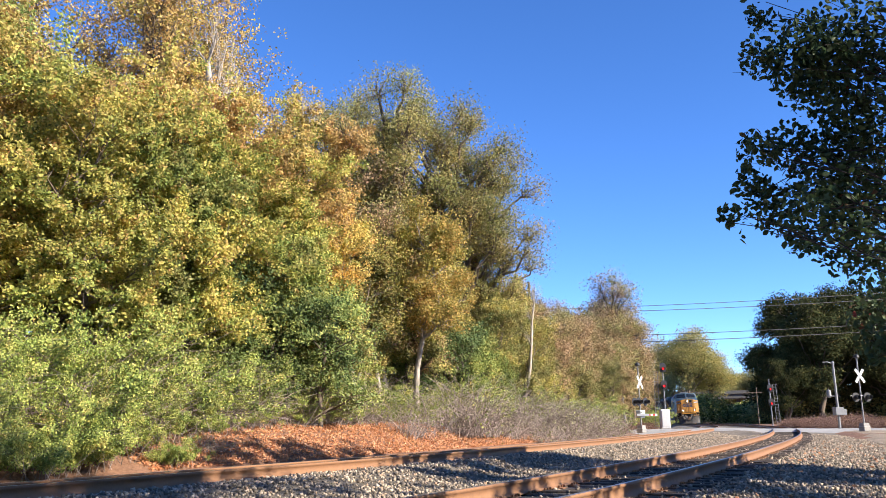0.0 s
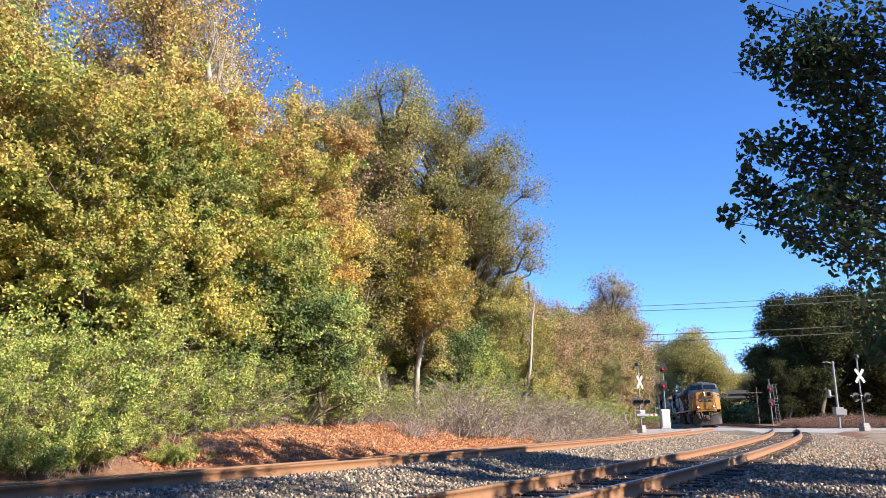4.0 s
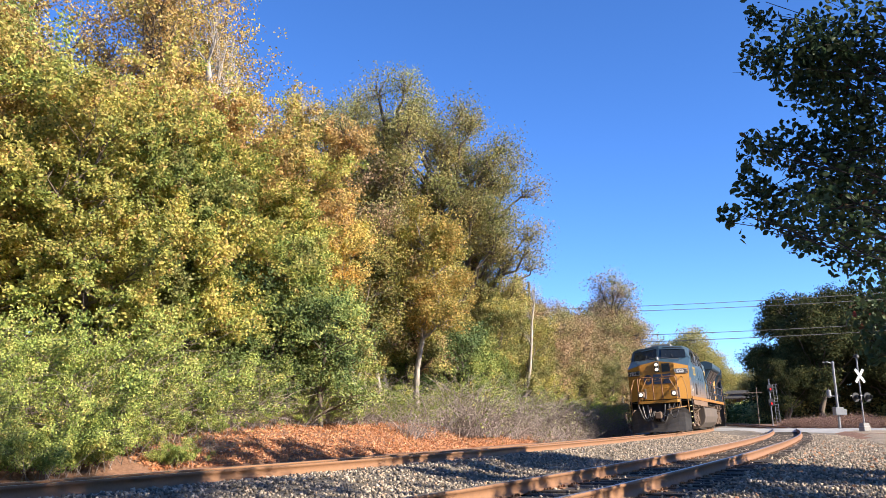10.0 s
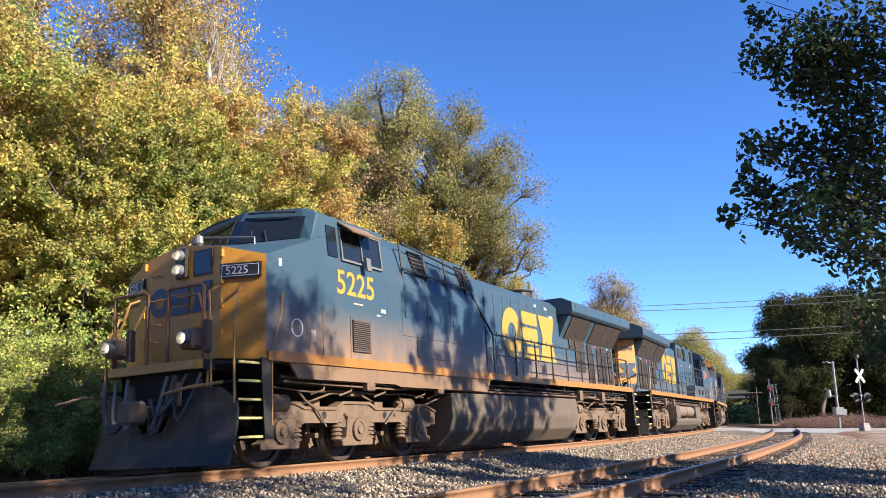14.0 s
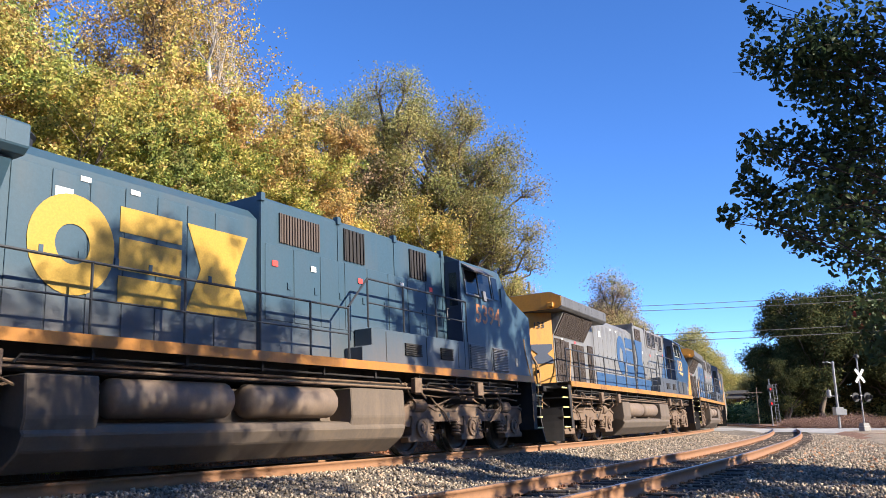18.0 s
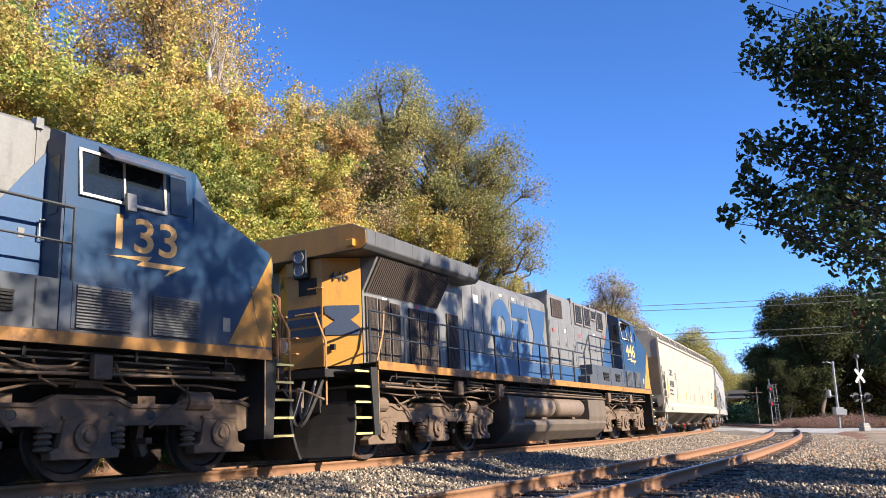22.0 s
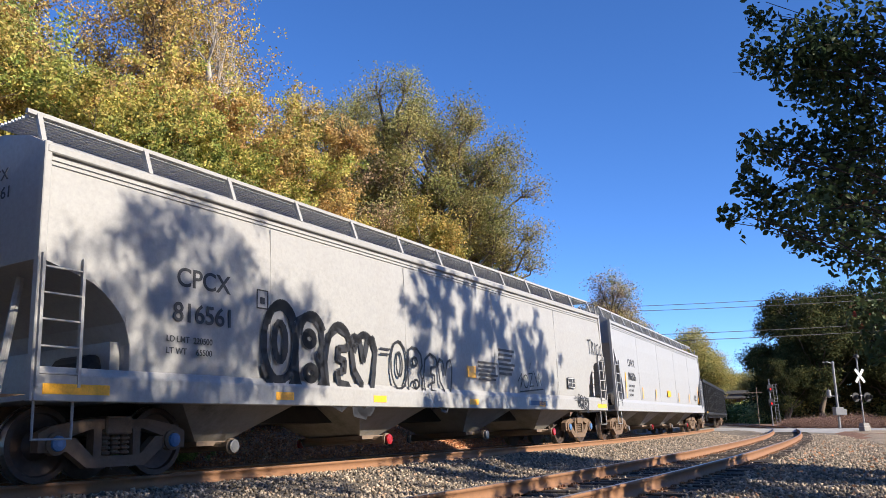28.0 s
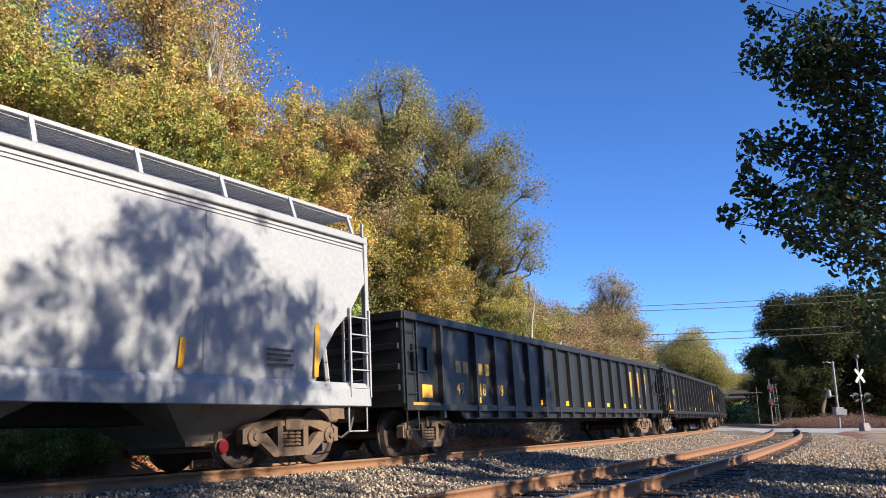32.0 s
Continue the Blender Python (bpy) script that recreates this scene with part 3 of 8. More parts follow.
# ---- road bridge far down the line ----
# Near black: the bridge's shadow side is put into the colour.
M_SHADECONC = plain("shaded_bridge_concrete", (0.05, 0.05, 0.05), 0.9, 0, 3, 0.3)
bridge = tagged(thing("road_bridge", "concrete road bridge spanning the line in the distance", "bridge"), kind="structure")
bm = bmesh.new()
box(bm, 55, 150, 292, 301, 7.6, 9.2)
part("girder", bm, M_SHADECONC, bridge)
bm = bmesh.new()
box(bm, 54, 151, 291.2, 291.7, 9.2, 10.3)
part("parapet", bm, M_SHADECONC, bridge)
for x in (57, 104, 118, 132):
    bm = bmesh.new()
    rod(bm, (x, 296, -0.6), (x, 296, 7.6), 0.7, 0.7, 12)
    part("pier", bm, M_SHADECONC, bridge)

# ---- overhead wires ----
for k, (za, zb, y0) in enumerate(((11.1, 14.6, 78), (10.7, 13.8, 78), (8.0, 11.0, 74), (7.2, 10.2, 72))):
    w = thing("overhead_wire", "black overhead cable strung across the sky", "cable", "overhead wires")
    bm = bmesh.new()
    pts = []
    for i in range(25):
        t = i / 24
        pts.append((8 + 62 * t, y0 + 4 * t, za + (zb - za) * t - 1.6 * math.sin(math.pi * t) * 0.35))
    pipe(bm, pts, 0.03, 5)
    part("cable", bm, M_WIRE, w)
for x, y in ((70.0, 80.0), (8.0, 76.0)):
    pl = thing("utility_pole", "brown wooden utility pole hidden among trees", "pole", m=pose(x, y, gz_at(x, y)))
    bm = bmesh.new()
    rod(bm, (0, 0, 0), (0, 0, 13.0), 0.16, 0.12, 10)
    part("shaft", bm, M_BARK, pl)


# ---- trees ----
def grow(rng, height, spread, first, limbs, up=0.55, order=3):
    """Branch pieces (p0, p1, r0, r1) and the ends of the finest twigs."""
    segs, tips = [], []
    r = height * 0.014 + 0.02

    def limb(p, d, length, rad, level):
        n = 3 if level else 6
        for i in range(n):
            d = (d + Vector(rng.normal(0, 0.13 + 0.05 * level, 3)) + Vector((0, 0, 0.06 * up))).normalized()
            q = p + d * (length / n)
            r2 = rad * (1 - 0.55 * (i + 1) / n)
            segs.append((p.copy(), q.copy(), rad * (1 - 0.55 * i / n), r2))
            if level < order and (level or i >= n * first):
                for _ in range(limbs if level == 0 else 2):
                    a = rng.uniform(0, 2 * math.pi)
                    side = Vector((math.cos(a), math.sin(a), rng.uniform(-0.1, 0.9) * up)).normalized()
                    nd = (d * (0.35 if level == 0 else 0.75) + side * (1.0 if level == 0 else 0.8)).normalized()
                    base = spread if level == 0 else length
                    limb(q, nd, base * rng.uniform(0.5, 0.85) * (1.0 if level else (1.15 - 0.5 * abs(i / n - 0.45))), r2 * 0.55, level + 1)
            p = q
            if level >= order or (level == order - 1 and i):
                tips.append(p.copy())

    limb(Vector((0, 0, -0.2)), Vector((0, 0, 1)), height * 0.86, r, 0)
    return segs, tips


def wood_mesh(name, segs, material, thin=0.012, n=5):
    segs = [s for s in segs if s[2] > thin]
    v, f = [], []
    ang = np.arange(n) * 2 * np.pi / n
    ring = np.stack([np.cos(ang), np.sin(ang), 0 * ang], 1)
    for k, (a, b, ra, rb) in enumerate(segs):
        m = np.array((b - a).to_track_quat("Z", "Y").to_matrix())
        v.append(ring @ m.T * ra + np.array(a))
        v.append(ring @ m.T * rb + np.array(b))
        i = np.arange(n) + 2 * n * k
        j = np.roll(np.arange(n), -1) + 2 * n * k
        f.append(np.stack([i, j, j + n, i + n], 1))
    return from_arrays(name, np.concatenate(v), np.concatenate(f), material)


def leaf_mesh(name, rng, centres, size, material, length=1.6, droop=0.0, shape=4, level=0.0):
    """One small blade per centre, turned at random; level: how much the blades spread flat to the sky and outwards."""
    n = len(centres)
    p = np.asarray(centres)
    a = rng.normal(size=(n, 3)) * np.array([1.0, 1.0, 0.8])
    a[:, 2] -= droop
    a /= np.linalg.norm(a, axis=1, keepdims=True)
    b = np.cross(a, rng.normal(size=(n, 3)))
    b /= np.linalg.norm(b, axis=1, keepdims=True)
    c = np.cross(a, b)
    if level:
        out = p[:, :2] - p[:, :2].mean(0)
        out /= np.linalg.norm(out, axis=1, keepdims=True) + 1e-6
        c = c + level * np.concatenate([0.75 * out, np.full((n, 1), 0.7)], 1)
        c /= np.linalg.norm(c, axis=1, keepdims=True)
        a = np.cross(b, c)
        a /= np.linalg.norm(a, axis=1, keepdims=True)
        b = np.cross(c, a)
    s = (size * rng.uniform(0.65, 1.3, n))[:, None]
    if shape == 3:
        v = np.stack([p - a * s * length * 0.5 - b * s * 0.4, p - a * s * length * 0.3 + b * s * 0.5, p + a * s * length * 0.55], 1)
        return from_arrays(name, v.reshape(-1, 3), (np.arange(n) * 3)[:, None] + np.arange(3), material)
    if shape == 4:
        v = np.stack([p - a * s * length * 0.5, p + b * s * 0.5 + c * s * 0.12, p + a * s * length * 0.5, p - b * s * 0.5 + c * s * 0.12], 1)
        f = (np.arange(n) * 4)[:, None] + np.arange(4)
        return from_arrays(name, v.reshape(-1, 3), f, material)
    cols = [(-0.5, 0.0, 0.0), (-0.22, 0.42, 0.10), (0.12, 0.46, 0.12), (0.5, 0.0, -0.08), (0.12, -0.46, 0.12), (-0.22, -0.42, 0.10)]
    v = np.stack([p + a * s * length * i + b * s * j + c * s * k for i, j, k in cols], 1)
    f = (np.arange(n) * 6)[:, None, None] + np.array([(0, 1, 2, 3), (0, 3, 4, 5)])
    return from_arrays(name, v.reshape(-1, 3), f.reshape(-1, 4), material)


def cloud(rng, tips, per, spread, zflat=0.8):
    t = np.array([tuple(p) for p in tips])
    c = np.repeat(t, per, axis=0)
    return c + np.clip(rng.normal(0, 1, c.shape), -1.7, 1.7) * spread * np.array([1, 1, zflat])


def reach(rng, a, b, r, segs, sag=0.15, n=7):
    """A crooked branch from a to b."""
    a, b = Vector(a), Vector(b)
    p = a
    for i in range(1, n + 1):
        t = i / n
        q = a.lerp(b, t) + Vector(rng.normal(0, 0.09 * (a - b).length / n * 2, 3)) + Vector((0, 0, sag * math.sin(math.pi * t)))
        segs.append((p.copy(), q.copy(), r * (1.05 - 0.8 * (i - 1) / n), r * (1.05 - 0.8 * t)))
        p = q


def lump_tree(seed, height, spread, crown, leaves, leaf, material, wood, label, lumps=26, twigs=16, low=0.3, lump=0.27, name="tree", category="tree", puff=0.2):
    """A broad tree: limbs that reach out to lumps of foliage set over a rounded crown; crown: share of the height."""
    rng = np.random.default_rng(seed)
    ob = thing(name, label, category)
    segs, tips = [], []
    cz, half = height * (1 - crown / 2), height * crown / 2
    reach(rng, (0, 0, -0.3), (rng.normal(0, 0.3), rng.normal(0, 0.3), cz + 0.5 * half), height * 0.02, segs, 0, 8)
    for i in range(lumps):
        u = 1 - (1 + low) * (i + 0.5) / lumps
        a = i * 2.39996 + rng.uniform(-0.4, 0.4)
        k = rng.uniform(0.62, 0.86) if i % 3 else rng.uniform(0.2, 0.5)
        w = math.sqrt(max(0.0, 1 - abs(u) ** 2.6))
        c = Vector((math.cos(a) * w * spread * k, math.sin(a) * w * spread * k, cz + u * half * min(1.0, k * 1.06)))
        root = Vector((0, 0, max(height * 0.16, c.z - rng.uniform(0.25, 0.5) * half - 0.3 * w * spread)))
        reach(rng, root, c, height * 0.006 + 0.02, segs, 0.3)
        rad = lump * spread * rng.uniform(0.75, 1.25)
        for _ in range(twigs):
            d = Vector(rng.normal(size=3)).normalized()
            e = c + Vector((d.x, d.y, d.z * 0.8)) * rad * rng.uniform(0.55, 1.05)
            reach(rng, c.lerp(root, 0.12), e, 0.018 + height * 0.0008, segs, 0.05, 4)
            tips.append(e)
            tips.append(c.lerp(e, 0.6))
    tr = new("trunk", wood_mesh("trunk", segs, wood, 0.0))
    tr.parent = ob
    cr = new("crown", leaf_mesh("crown", rng, cloud(rng, tips, max(1, leaves // len(tips)), puff * lump * spread), leaf, material, shape=3, level=0.9))
    cr.parent = ob
    return ob


def tree_kind(seed, height, spread, leaves, leaf, material, wood, label, first=0.3, limbs=2, puff=0.35, up=0.55, order=3, category="tree", name="tree", thin=0.007, tips_keep=1.0, shape=4):
    """A prototype tree: trunk with limbs, and a crown of single leaves."""
    rng = np.random.default_rng(seed)
    segs, tips = grow(rng, height, spread, first, limbs, up, order)
    pts = np.array([tuple(t) for t in tips])
    kz = height / np.percentile(pts[:, 2], 99)
    kr = spread / np.percentile(np.hypot(pts[:, 0], pts[:, 1]), 92)
    fit = Vector((kr, kr, kz))
    segs = [(a * fit, b * fit, ra, rb) for a, b, ra, rb in segs]
    tips = [t * fit for t in tips]
    tips = [t for t in tips if rng.random() < tips_keep]
    ob = thing(name, label, category)
    tr = new("trunk", wood_mesh("trunk", segs, wood, thin))
    tr.parent = ob
    per = max(1, int(leaves / len(tips)))
    cr = new("crown", leaf_mesh("crown", rng, cloud(rng, tips, per, puff), leaf, material, 1.5, shape=shape, level=0.9))
    cr.parent = ob
    return ob


def set_out(proto, spots, group, first_moves=True):
    """The prototype and its copies at (x, y, scale, turn, height factor)."""
    for i, (x, y, k, turn, kz) in enumerate(spots):
        s, n = off_line([x], [y])
        m = pose(x, y, float(ground_z(s, n)[0]) - 0.03, 0, 0, turn)
        ob = proto
        if i:
            ob = copy_thing(proto, m)
        ob.matrix_basis = m
        ob.scale = (k, k, k * kz)
        tagged(ob, group=group)


def along(s, n):
    x, y, _ = on_line(s, n)
    return float(x), float(y)


R = random.Random(42)


def row(ss, n, dn, k, dk, ds=1.0, kz=1.0):
    out = []
    for s in ss:
        x, y = along(s + R.uniform(-ds, ds), n + R.uniform(-dn, dn))
        out.append((x, y, k + R.uniform(-dk, dk), R.uniform(0, 360), kz * R.uniform(0.92, 1.1)))
    return out


def at_ray(slope, d, k, kz=1.0):
    """A spot d metres out, slope metres aside for each metre out."""
    return (slope * d, d, k, R.uniform(0, 360), kz)


gold_a = tree_kind(1, 9.4, 2.9, 46000, 0.066, M_GOLD, M_BARK, "leafy tree with golden and green autumn leaves beside the track", 0.1, 3, 0.12, tips_keep=0.55)
gold_b = tree_kind(2, 10.0, 3.1, 42000, 0.066, M_RUST, M_BARK, "leafy tree turning yellow and brown beside the track", 0.12, 3, 0.12, tips_keep=0.52)
leafy_green = tree_kind(12, 8.6, 2.7, 46000, 0.064, M_GREEN, M_BARK, "tree with green leaves turning yellow beside the track", 0.1, 3, 0.12, tips_keep=0.55)
set_out(gold_a, row([-14, -11, -8, -5.2, -2.6], -8.4, 0.6, 1.0, 0.06) + [at_ray(-0.30, 24, 1.0), at_ray(-0.52, 21, 1.05)], "trees along the track")
set_out(leafy_green, [at_ray(-0.50, 23, 1.0), at_ray(-0.40, 22, 0.95), at_ray(-0.33, 26, 1.0), at_ray(-0.46, 26, 1.2), at_ray(-0.24, 27, 0.8), at_ray(-0.57, 26, 1.6)], "trees along the track")
set_out(gold_b, row([-16, -12.5, -9.3, -6.4, -3.6, -1.0], -10.4, 0.8, 1.03, 0.08) + [at_ray(-0.42, 24, 1.08), at_ray(-0.22, 28, 0.92)], "trees along the track")
rust_a = tree_kind(3, 16.5, 3.8, 16000, 0.075, M_RUST, M_BARK, "tall half-bare tree with russet leaves at the wood's edge", 0.25, 3, 0.2, tips_keep=0.6)
set_out(rust_a, [at_ray(-0.50, 31, 1.2), at_ray(-0.43, 33, 1.25), at_ray(-0.385, 33, 1.2), at_ray(-0.365, 35, 1.15), at_ray(-0.58, 29, 1.05), at_ray(-0.31, 36, 0.8), at_ray(-0.26, 36, 0.62)], "tall trees of the wood")
honey = tree_kind(13, 8.4, 2.3, 26000, 0.06, M_HONEY, M_PALEBARK, "slender tree with honey-yellow leaves and a pale trunk", 0.2, 3, 0.14, tips_keep=0.55)
set_out(honey, [at_ray(-0.20, 34, 1.0), at_ray(-0.16, 33, 1.0), at_ray(-0.1, 32, 0.95), at_ray(-0.13, 30, 1.03), at_ray(-0.035, 34, 1.05), at_ray(-0.07, 35, 1.0), at_ray(0.02, 44, 1.0), at_ray(0.07, 47, 1.0)], "slender golden trees")
big_oak = lump_tree(4, 19.9, 5.0, 0.84, 64000, 0.076, M_OLIVE, M_BARK, "large spreading oak with olive and bronze leaves", 54, 13, 0.8, 0.21, puff=0.4)
set_out(big_oak, [at_ray(-0.135, 44.5, 1.02), at_ray(-0.07, 43, 1.0), at_ray(0.0, 43.5, 0.98), at_ray(0.04, 45, 0.88)], "large oaks")
mid = tree_kind(5, 7.4, 2.5, 34000, 0.056, M_EDGE, M_BARK, "leafy green and yellow tree of the wood's edge", 0.06, 3, 0.12, tips_keep=0.55)
set_out(mid, row([1, 4, 7, 10, 13, 16, 19, 22, 26, 30], -7.8, 0.9, 0.92, 0.12) + row([0, 5, 10, 15, 21, 28], -10.5, 1.2, 1.0, 0.12), "trees along the track")
olive = tree_kind(6, 8.5, 2.9, 26000, 0.07, M_BRONZE, M_BARK, "bronze and olive tree at the wood's edge", 0.1, 3, 0.16, tips_keep=0.55)
set_out(olive, row([3, 8, 13, 18, 24, 32, 37, 43, 50], -9.6, 1.3, 0.95, 0.14) + row([33, 35.5, 38, 45, 48, 51, 54], -7.4, 0.6, 0.6, 0.1) + row([56, 62, 69, 76, 84, 92, 101], -7.6, 0.8, 0.95, 0.14) + row([66, 80, 96], -11, 1.0, 1.25, 0.14) + row([-18, -13, -8, -3, 2, 8, 14, 20], -16, 2.0, 1.2, 0.12) + row([-16, -6, 4, 14, 24], -23, 2.0, 1.35, 0.12), "trees of the wood")
cedar = tree_kind(7, 5.4, 2.1, 24000, 0.06, M_CEDAR, M_BARK, "dense dark evergreen tree among the autumn trees", 0.0, 3, 0.12, tips_keep=0.65)
set_out(cedar, [at_ray(-0.205, 26, 1.0), at_ray(-0.15, 27, 0.9), at_ray(-0.05, 36, 0.8), at_ray(0.025, 38, 0.9), at_ray(-0.265, 25.5, 1.0), at_ray(-0.33, 24, 0.9), at_ray(0.06, 41, 0.7), at_ray(-0.24, 28, 1.1)], "evergreens")
bare = tree_kind(8, 17.0, 2.2, 500, 0.07, M_RUST, M_PALEBARK, "bare pale-barked tree above the wood", 0.4, 3, 0.4, 1.1, 3, thin=0.004)
set_out(bare, [at_ray(-0.262, 30.5, 0.93), at_ray(-0.247, 31, 0.95), at_ray(-0.232, 31, 0.9), at_ray(-0.212, 32, 0.84), at_ray(-0.13, 33, 0.42), at_ray(-0.075, 33, 0.4), at_ray(-0.1, 32, 0.34), at_ray(0.09, 44, 0.46)], "bare trees")
far_tree = lump_tree(9, 13.4, 2.7, 0.95, 52000, 0.085, M_BRONZE, M_BARK, "slim tree with thin russet leaves beyond the crossing", 74, 9, 0.95, 0.34, puff=0.48)
set_out(far_tree, [at_ray(0.205, 76, 1.1), at_ray(0.222, 80, 0.9), at_ray(0.18, 80, 0.93), at_ray(0.172, 66, 0.7), at_ray(0.15, 60, 0.72), at_ray(0.12, 54, 0.68), at_ray(0.225, 92, 0.62)], "trees beyond the crossing")
far_oak = lump_tree(10, 13.6, 5.2, 0.68, 40000, 0.13, M_OLIVE, M_BARK, "rounded bronze tree far down the line", 36, 12, 0.8, puff=0.46)
set_out(far_oak, [at_ray(0.29, 176, 1.5), at_ray(0.318, 180, 1.15), at_ray(0.272, 190, 1.4), at_ray(0.335, 320, 1.3), at_ray(0.35, 330, 1.4), at_ray(0.37, 325, 1.5), at_ray(0.39, 315, 1.5), at_ray(0.31, 330, 1.2), at_ray(0.25, 150, 0.75)], "trees down the line")
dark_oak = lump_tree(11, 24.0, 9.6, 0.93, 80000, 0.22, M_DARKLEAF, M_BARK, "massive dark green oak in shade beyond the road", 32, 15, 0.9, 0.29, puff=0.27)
# Last two spots: unseen oaks added right of the view to shade the others.
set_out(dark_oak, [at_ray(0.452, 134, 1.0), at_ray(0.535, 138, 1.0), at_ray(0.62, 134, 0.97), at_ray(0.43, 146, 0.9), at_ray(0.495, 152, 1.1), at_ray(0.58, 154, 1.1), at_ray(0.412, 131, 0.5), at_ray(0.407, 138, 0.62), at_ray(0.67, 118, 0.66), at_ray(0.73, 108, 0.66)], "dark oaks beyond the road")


# ---- undergrowth ----
def bush_kind(seed, height, width, leaves, leaf, material, twigs, twig_mat, label, name="bush", tuft=0.4, stem=0.007, wild=0.16):
    rng = np.random.default_rng(seed)
    ob = thing(name, label, "bush")
    segs, ends = [], []
    for _ in range(twigs):
        a = rng.uniform(0, 2 * math.pi)
        p = Vector((rng.normal(0, width * 0.22), rng.normal(0, width * 0.22), -0.08))
        d = Vector((math.cos(a) * 0.5, math.sin(a) * 0.5, 1.0)).normalized()
        length = height * rng.uniform(0.7, 1.25)
        rad = stem
        for i in range(6):
            d = (d + Vector(rng.normal(0, wild, 3)) + Vector((math.cos(a), math.sin(a), -0.5)) * 0.07 * i).normalized()
            q = p + d * length / 6
            segs.append((p.copy(), q.copy(), rad, rad * 0.8))
            rad *= 0.8
            p = q
            if i > 0 and rng.random() < tuft:
                ends.append(p.copy())
    st = new("twig_tangle", wood_mesh("twig_tangle", segs, twig_mat, 0.0, 3))
    st.parent = ob
    tagged(st, kind="stuff")
    if leaves:
        lv = new("foliage", leaf_mesh("foliage", rng, cloud(rng, ends, max(1, leaves // len(ends)), 0.075), leaf, material, 1.4, level=0.7))
        lv.parent = ob
    return ob


vine = bush_kind(21, 2.0, 2.2, 18000, 0.029, M_BUSH, 70, M_TWIG, "tangled green bush with vines and dry stems by the track")
set_out(vine, row(np.arange(-17, -10.3, 1.35), -4.8, 0.5, 0.8, 0.3, 0.4) + row(np.arange(-18, -8.6, 1.5), -6.4, 0.6, 1.2, 0.4, 0.5) + row(np.arange(-17, -4, 2.1), -8.4, 0.5, 1.5, 0.35, 0.5) + row(np.arange(12, 26, 4.0), -8.2, 0.6, 1.1, 0.3, 0.5) + [*row(np.arange(7, 27, 2.3), -6.9, 0.5, 1.0, 0.3, 0.5), *row(np.arange(-6, 14, 1.7), -12.8, 0.8, 1.3, 0.3, 0.5), *row(np.arange(-5, 12, 2.2), -15, 0.8, 1.7, 0.3, 0.5), *row(np.arange(-9, 12, 1.5), -8.6, 0.6, 0.95, 0.3, 0.5), *row(np.arange(26, 36, 1.8), -6.4, 0.6, 1.2, 0.3, 0.5), *row(np.arange(62, 78, 2.6), -5.6, 0.6, 1.1, 0.3, 0.5), *row(np.arange(-8, 10, 2.6), -7.0, 0.5, 0.55, 0.15, 0.5), (*along(-1.6, -7.4), 0.7, 30, 1.0), (*along(4.4, -6.6), 0.55, 130, 0.9)], "bushes by the track")
creeper = bush_kind(24, 1.3, 1.8, 11000, 0.034, M_BUSH, 40, M_TWIG, "low bright green bramble at the foot of the thicket")
set_out(creeper, row(np.arange(-17, -10.5, 1.1), -4.2, 0.4, 0.8, 0.3, 0.5) + row([-8.9, -8.1], -6.2, 0.3, 0.55, 0.1, 0.3) + row([-14, -11.5, -9], -9.0, 0.5, 1.7, 0.4, 0.5), "brambles by the track")
scrub = bush_kind(22, 1.9, 1.9, 140, 0.05, M_BUSH, 120, M_TWIG, "bare grey-brown thicket of dry stems", stem=0.013, wild=0.36)
set_out(scrub, row(np.arange(-15, -10, 2.2), -5.6, 0.5, 0.85, 0.25, 0.4) + row(np.arange(-10.5, -5, 0.8), -7.4, 0.5, 1.0, 0.25, 0.4) + row(np.arange(-7, 6, 1.1), -8.2, 0.5, 0.95, 0.25, 0.5) + row(np.arange(5, 28, 0.75), -5.4, 0.8, 1.1, 0.4, 0.5) + row(np.arange(10, 26, 2.0), -4.0, 0.4, 0.8, 0.2, 0.5) + [(*along(1.0, -5.4), 0.85, 30, 1.2), (*along(4.6, -5.2), 0.8, 80, 1.0), (*along(-9.4, -5.0), 0.6, 10, 0.6)], "dry thickets")
grass = bush_kind(23, 1.1, 1.6, 900, 0.04, M_DRY, 300, M_DRY, "tall tan dry grass clump", "grass_clump")
set_out(grass, row(np.arange(40, 80, 1.7), 9.5, 1.5, 1.0, 0.2, 0.6) + row(np.arange(46, 90, 2.2), 12.5, 1.5, 1.2, 0.3, 0.6) + row(np.arange(39, 52, 1.4), 12, 2.5, 1.0, 0.3, 0.6) + row(np.arange(33, 60, 2.4), -6.0, 1.0, 0.8, 0.2, 0.6), "dry grass clumps")

def wood_band(label, seed, x0, x1, y0, y1, count, low, high, leaf, material):
    """A far belt of woodland as one mass of leaves in uneven humps."""
    rng = np.random.default_rng(seed)
    k = int((x1 - x0) / 5) + 2
    hump = rng.uniform(low, high, k)
    x = rng.uniform(x0, x1, count)
    top = np.interp(x, np.linspace(x0, x1, k), hump)
    z = -0.5 + (top + 0.5) * rng.random(count) ** 0.8
    y = y0 + (y1 - y0) * rng.random(count)
    ob = new("distant_woods", leaf_mesh("distant_woods", rng, np.stack([x, y, z], 1), leaf, material, shape=3))
    return tagged(ob, label, "woods", kind="stuff")


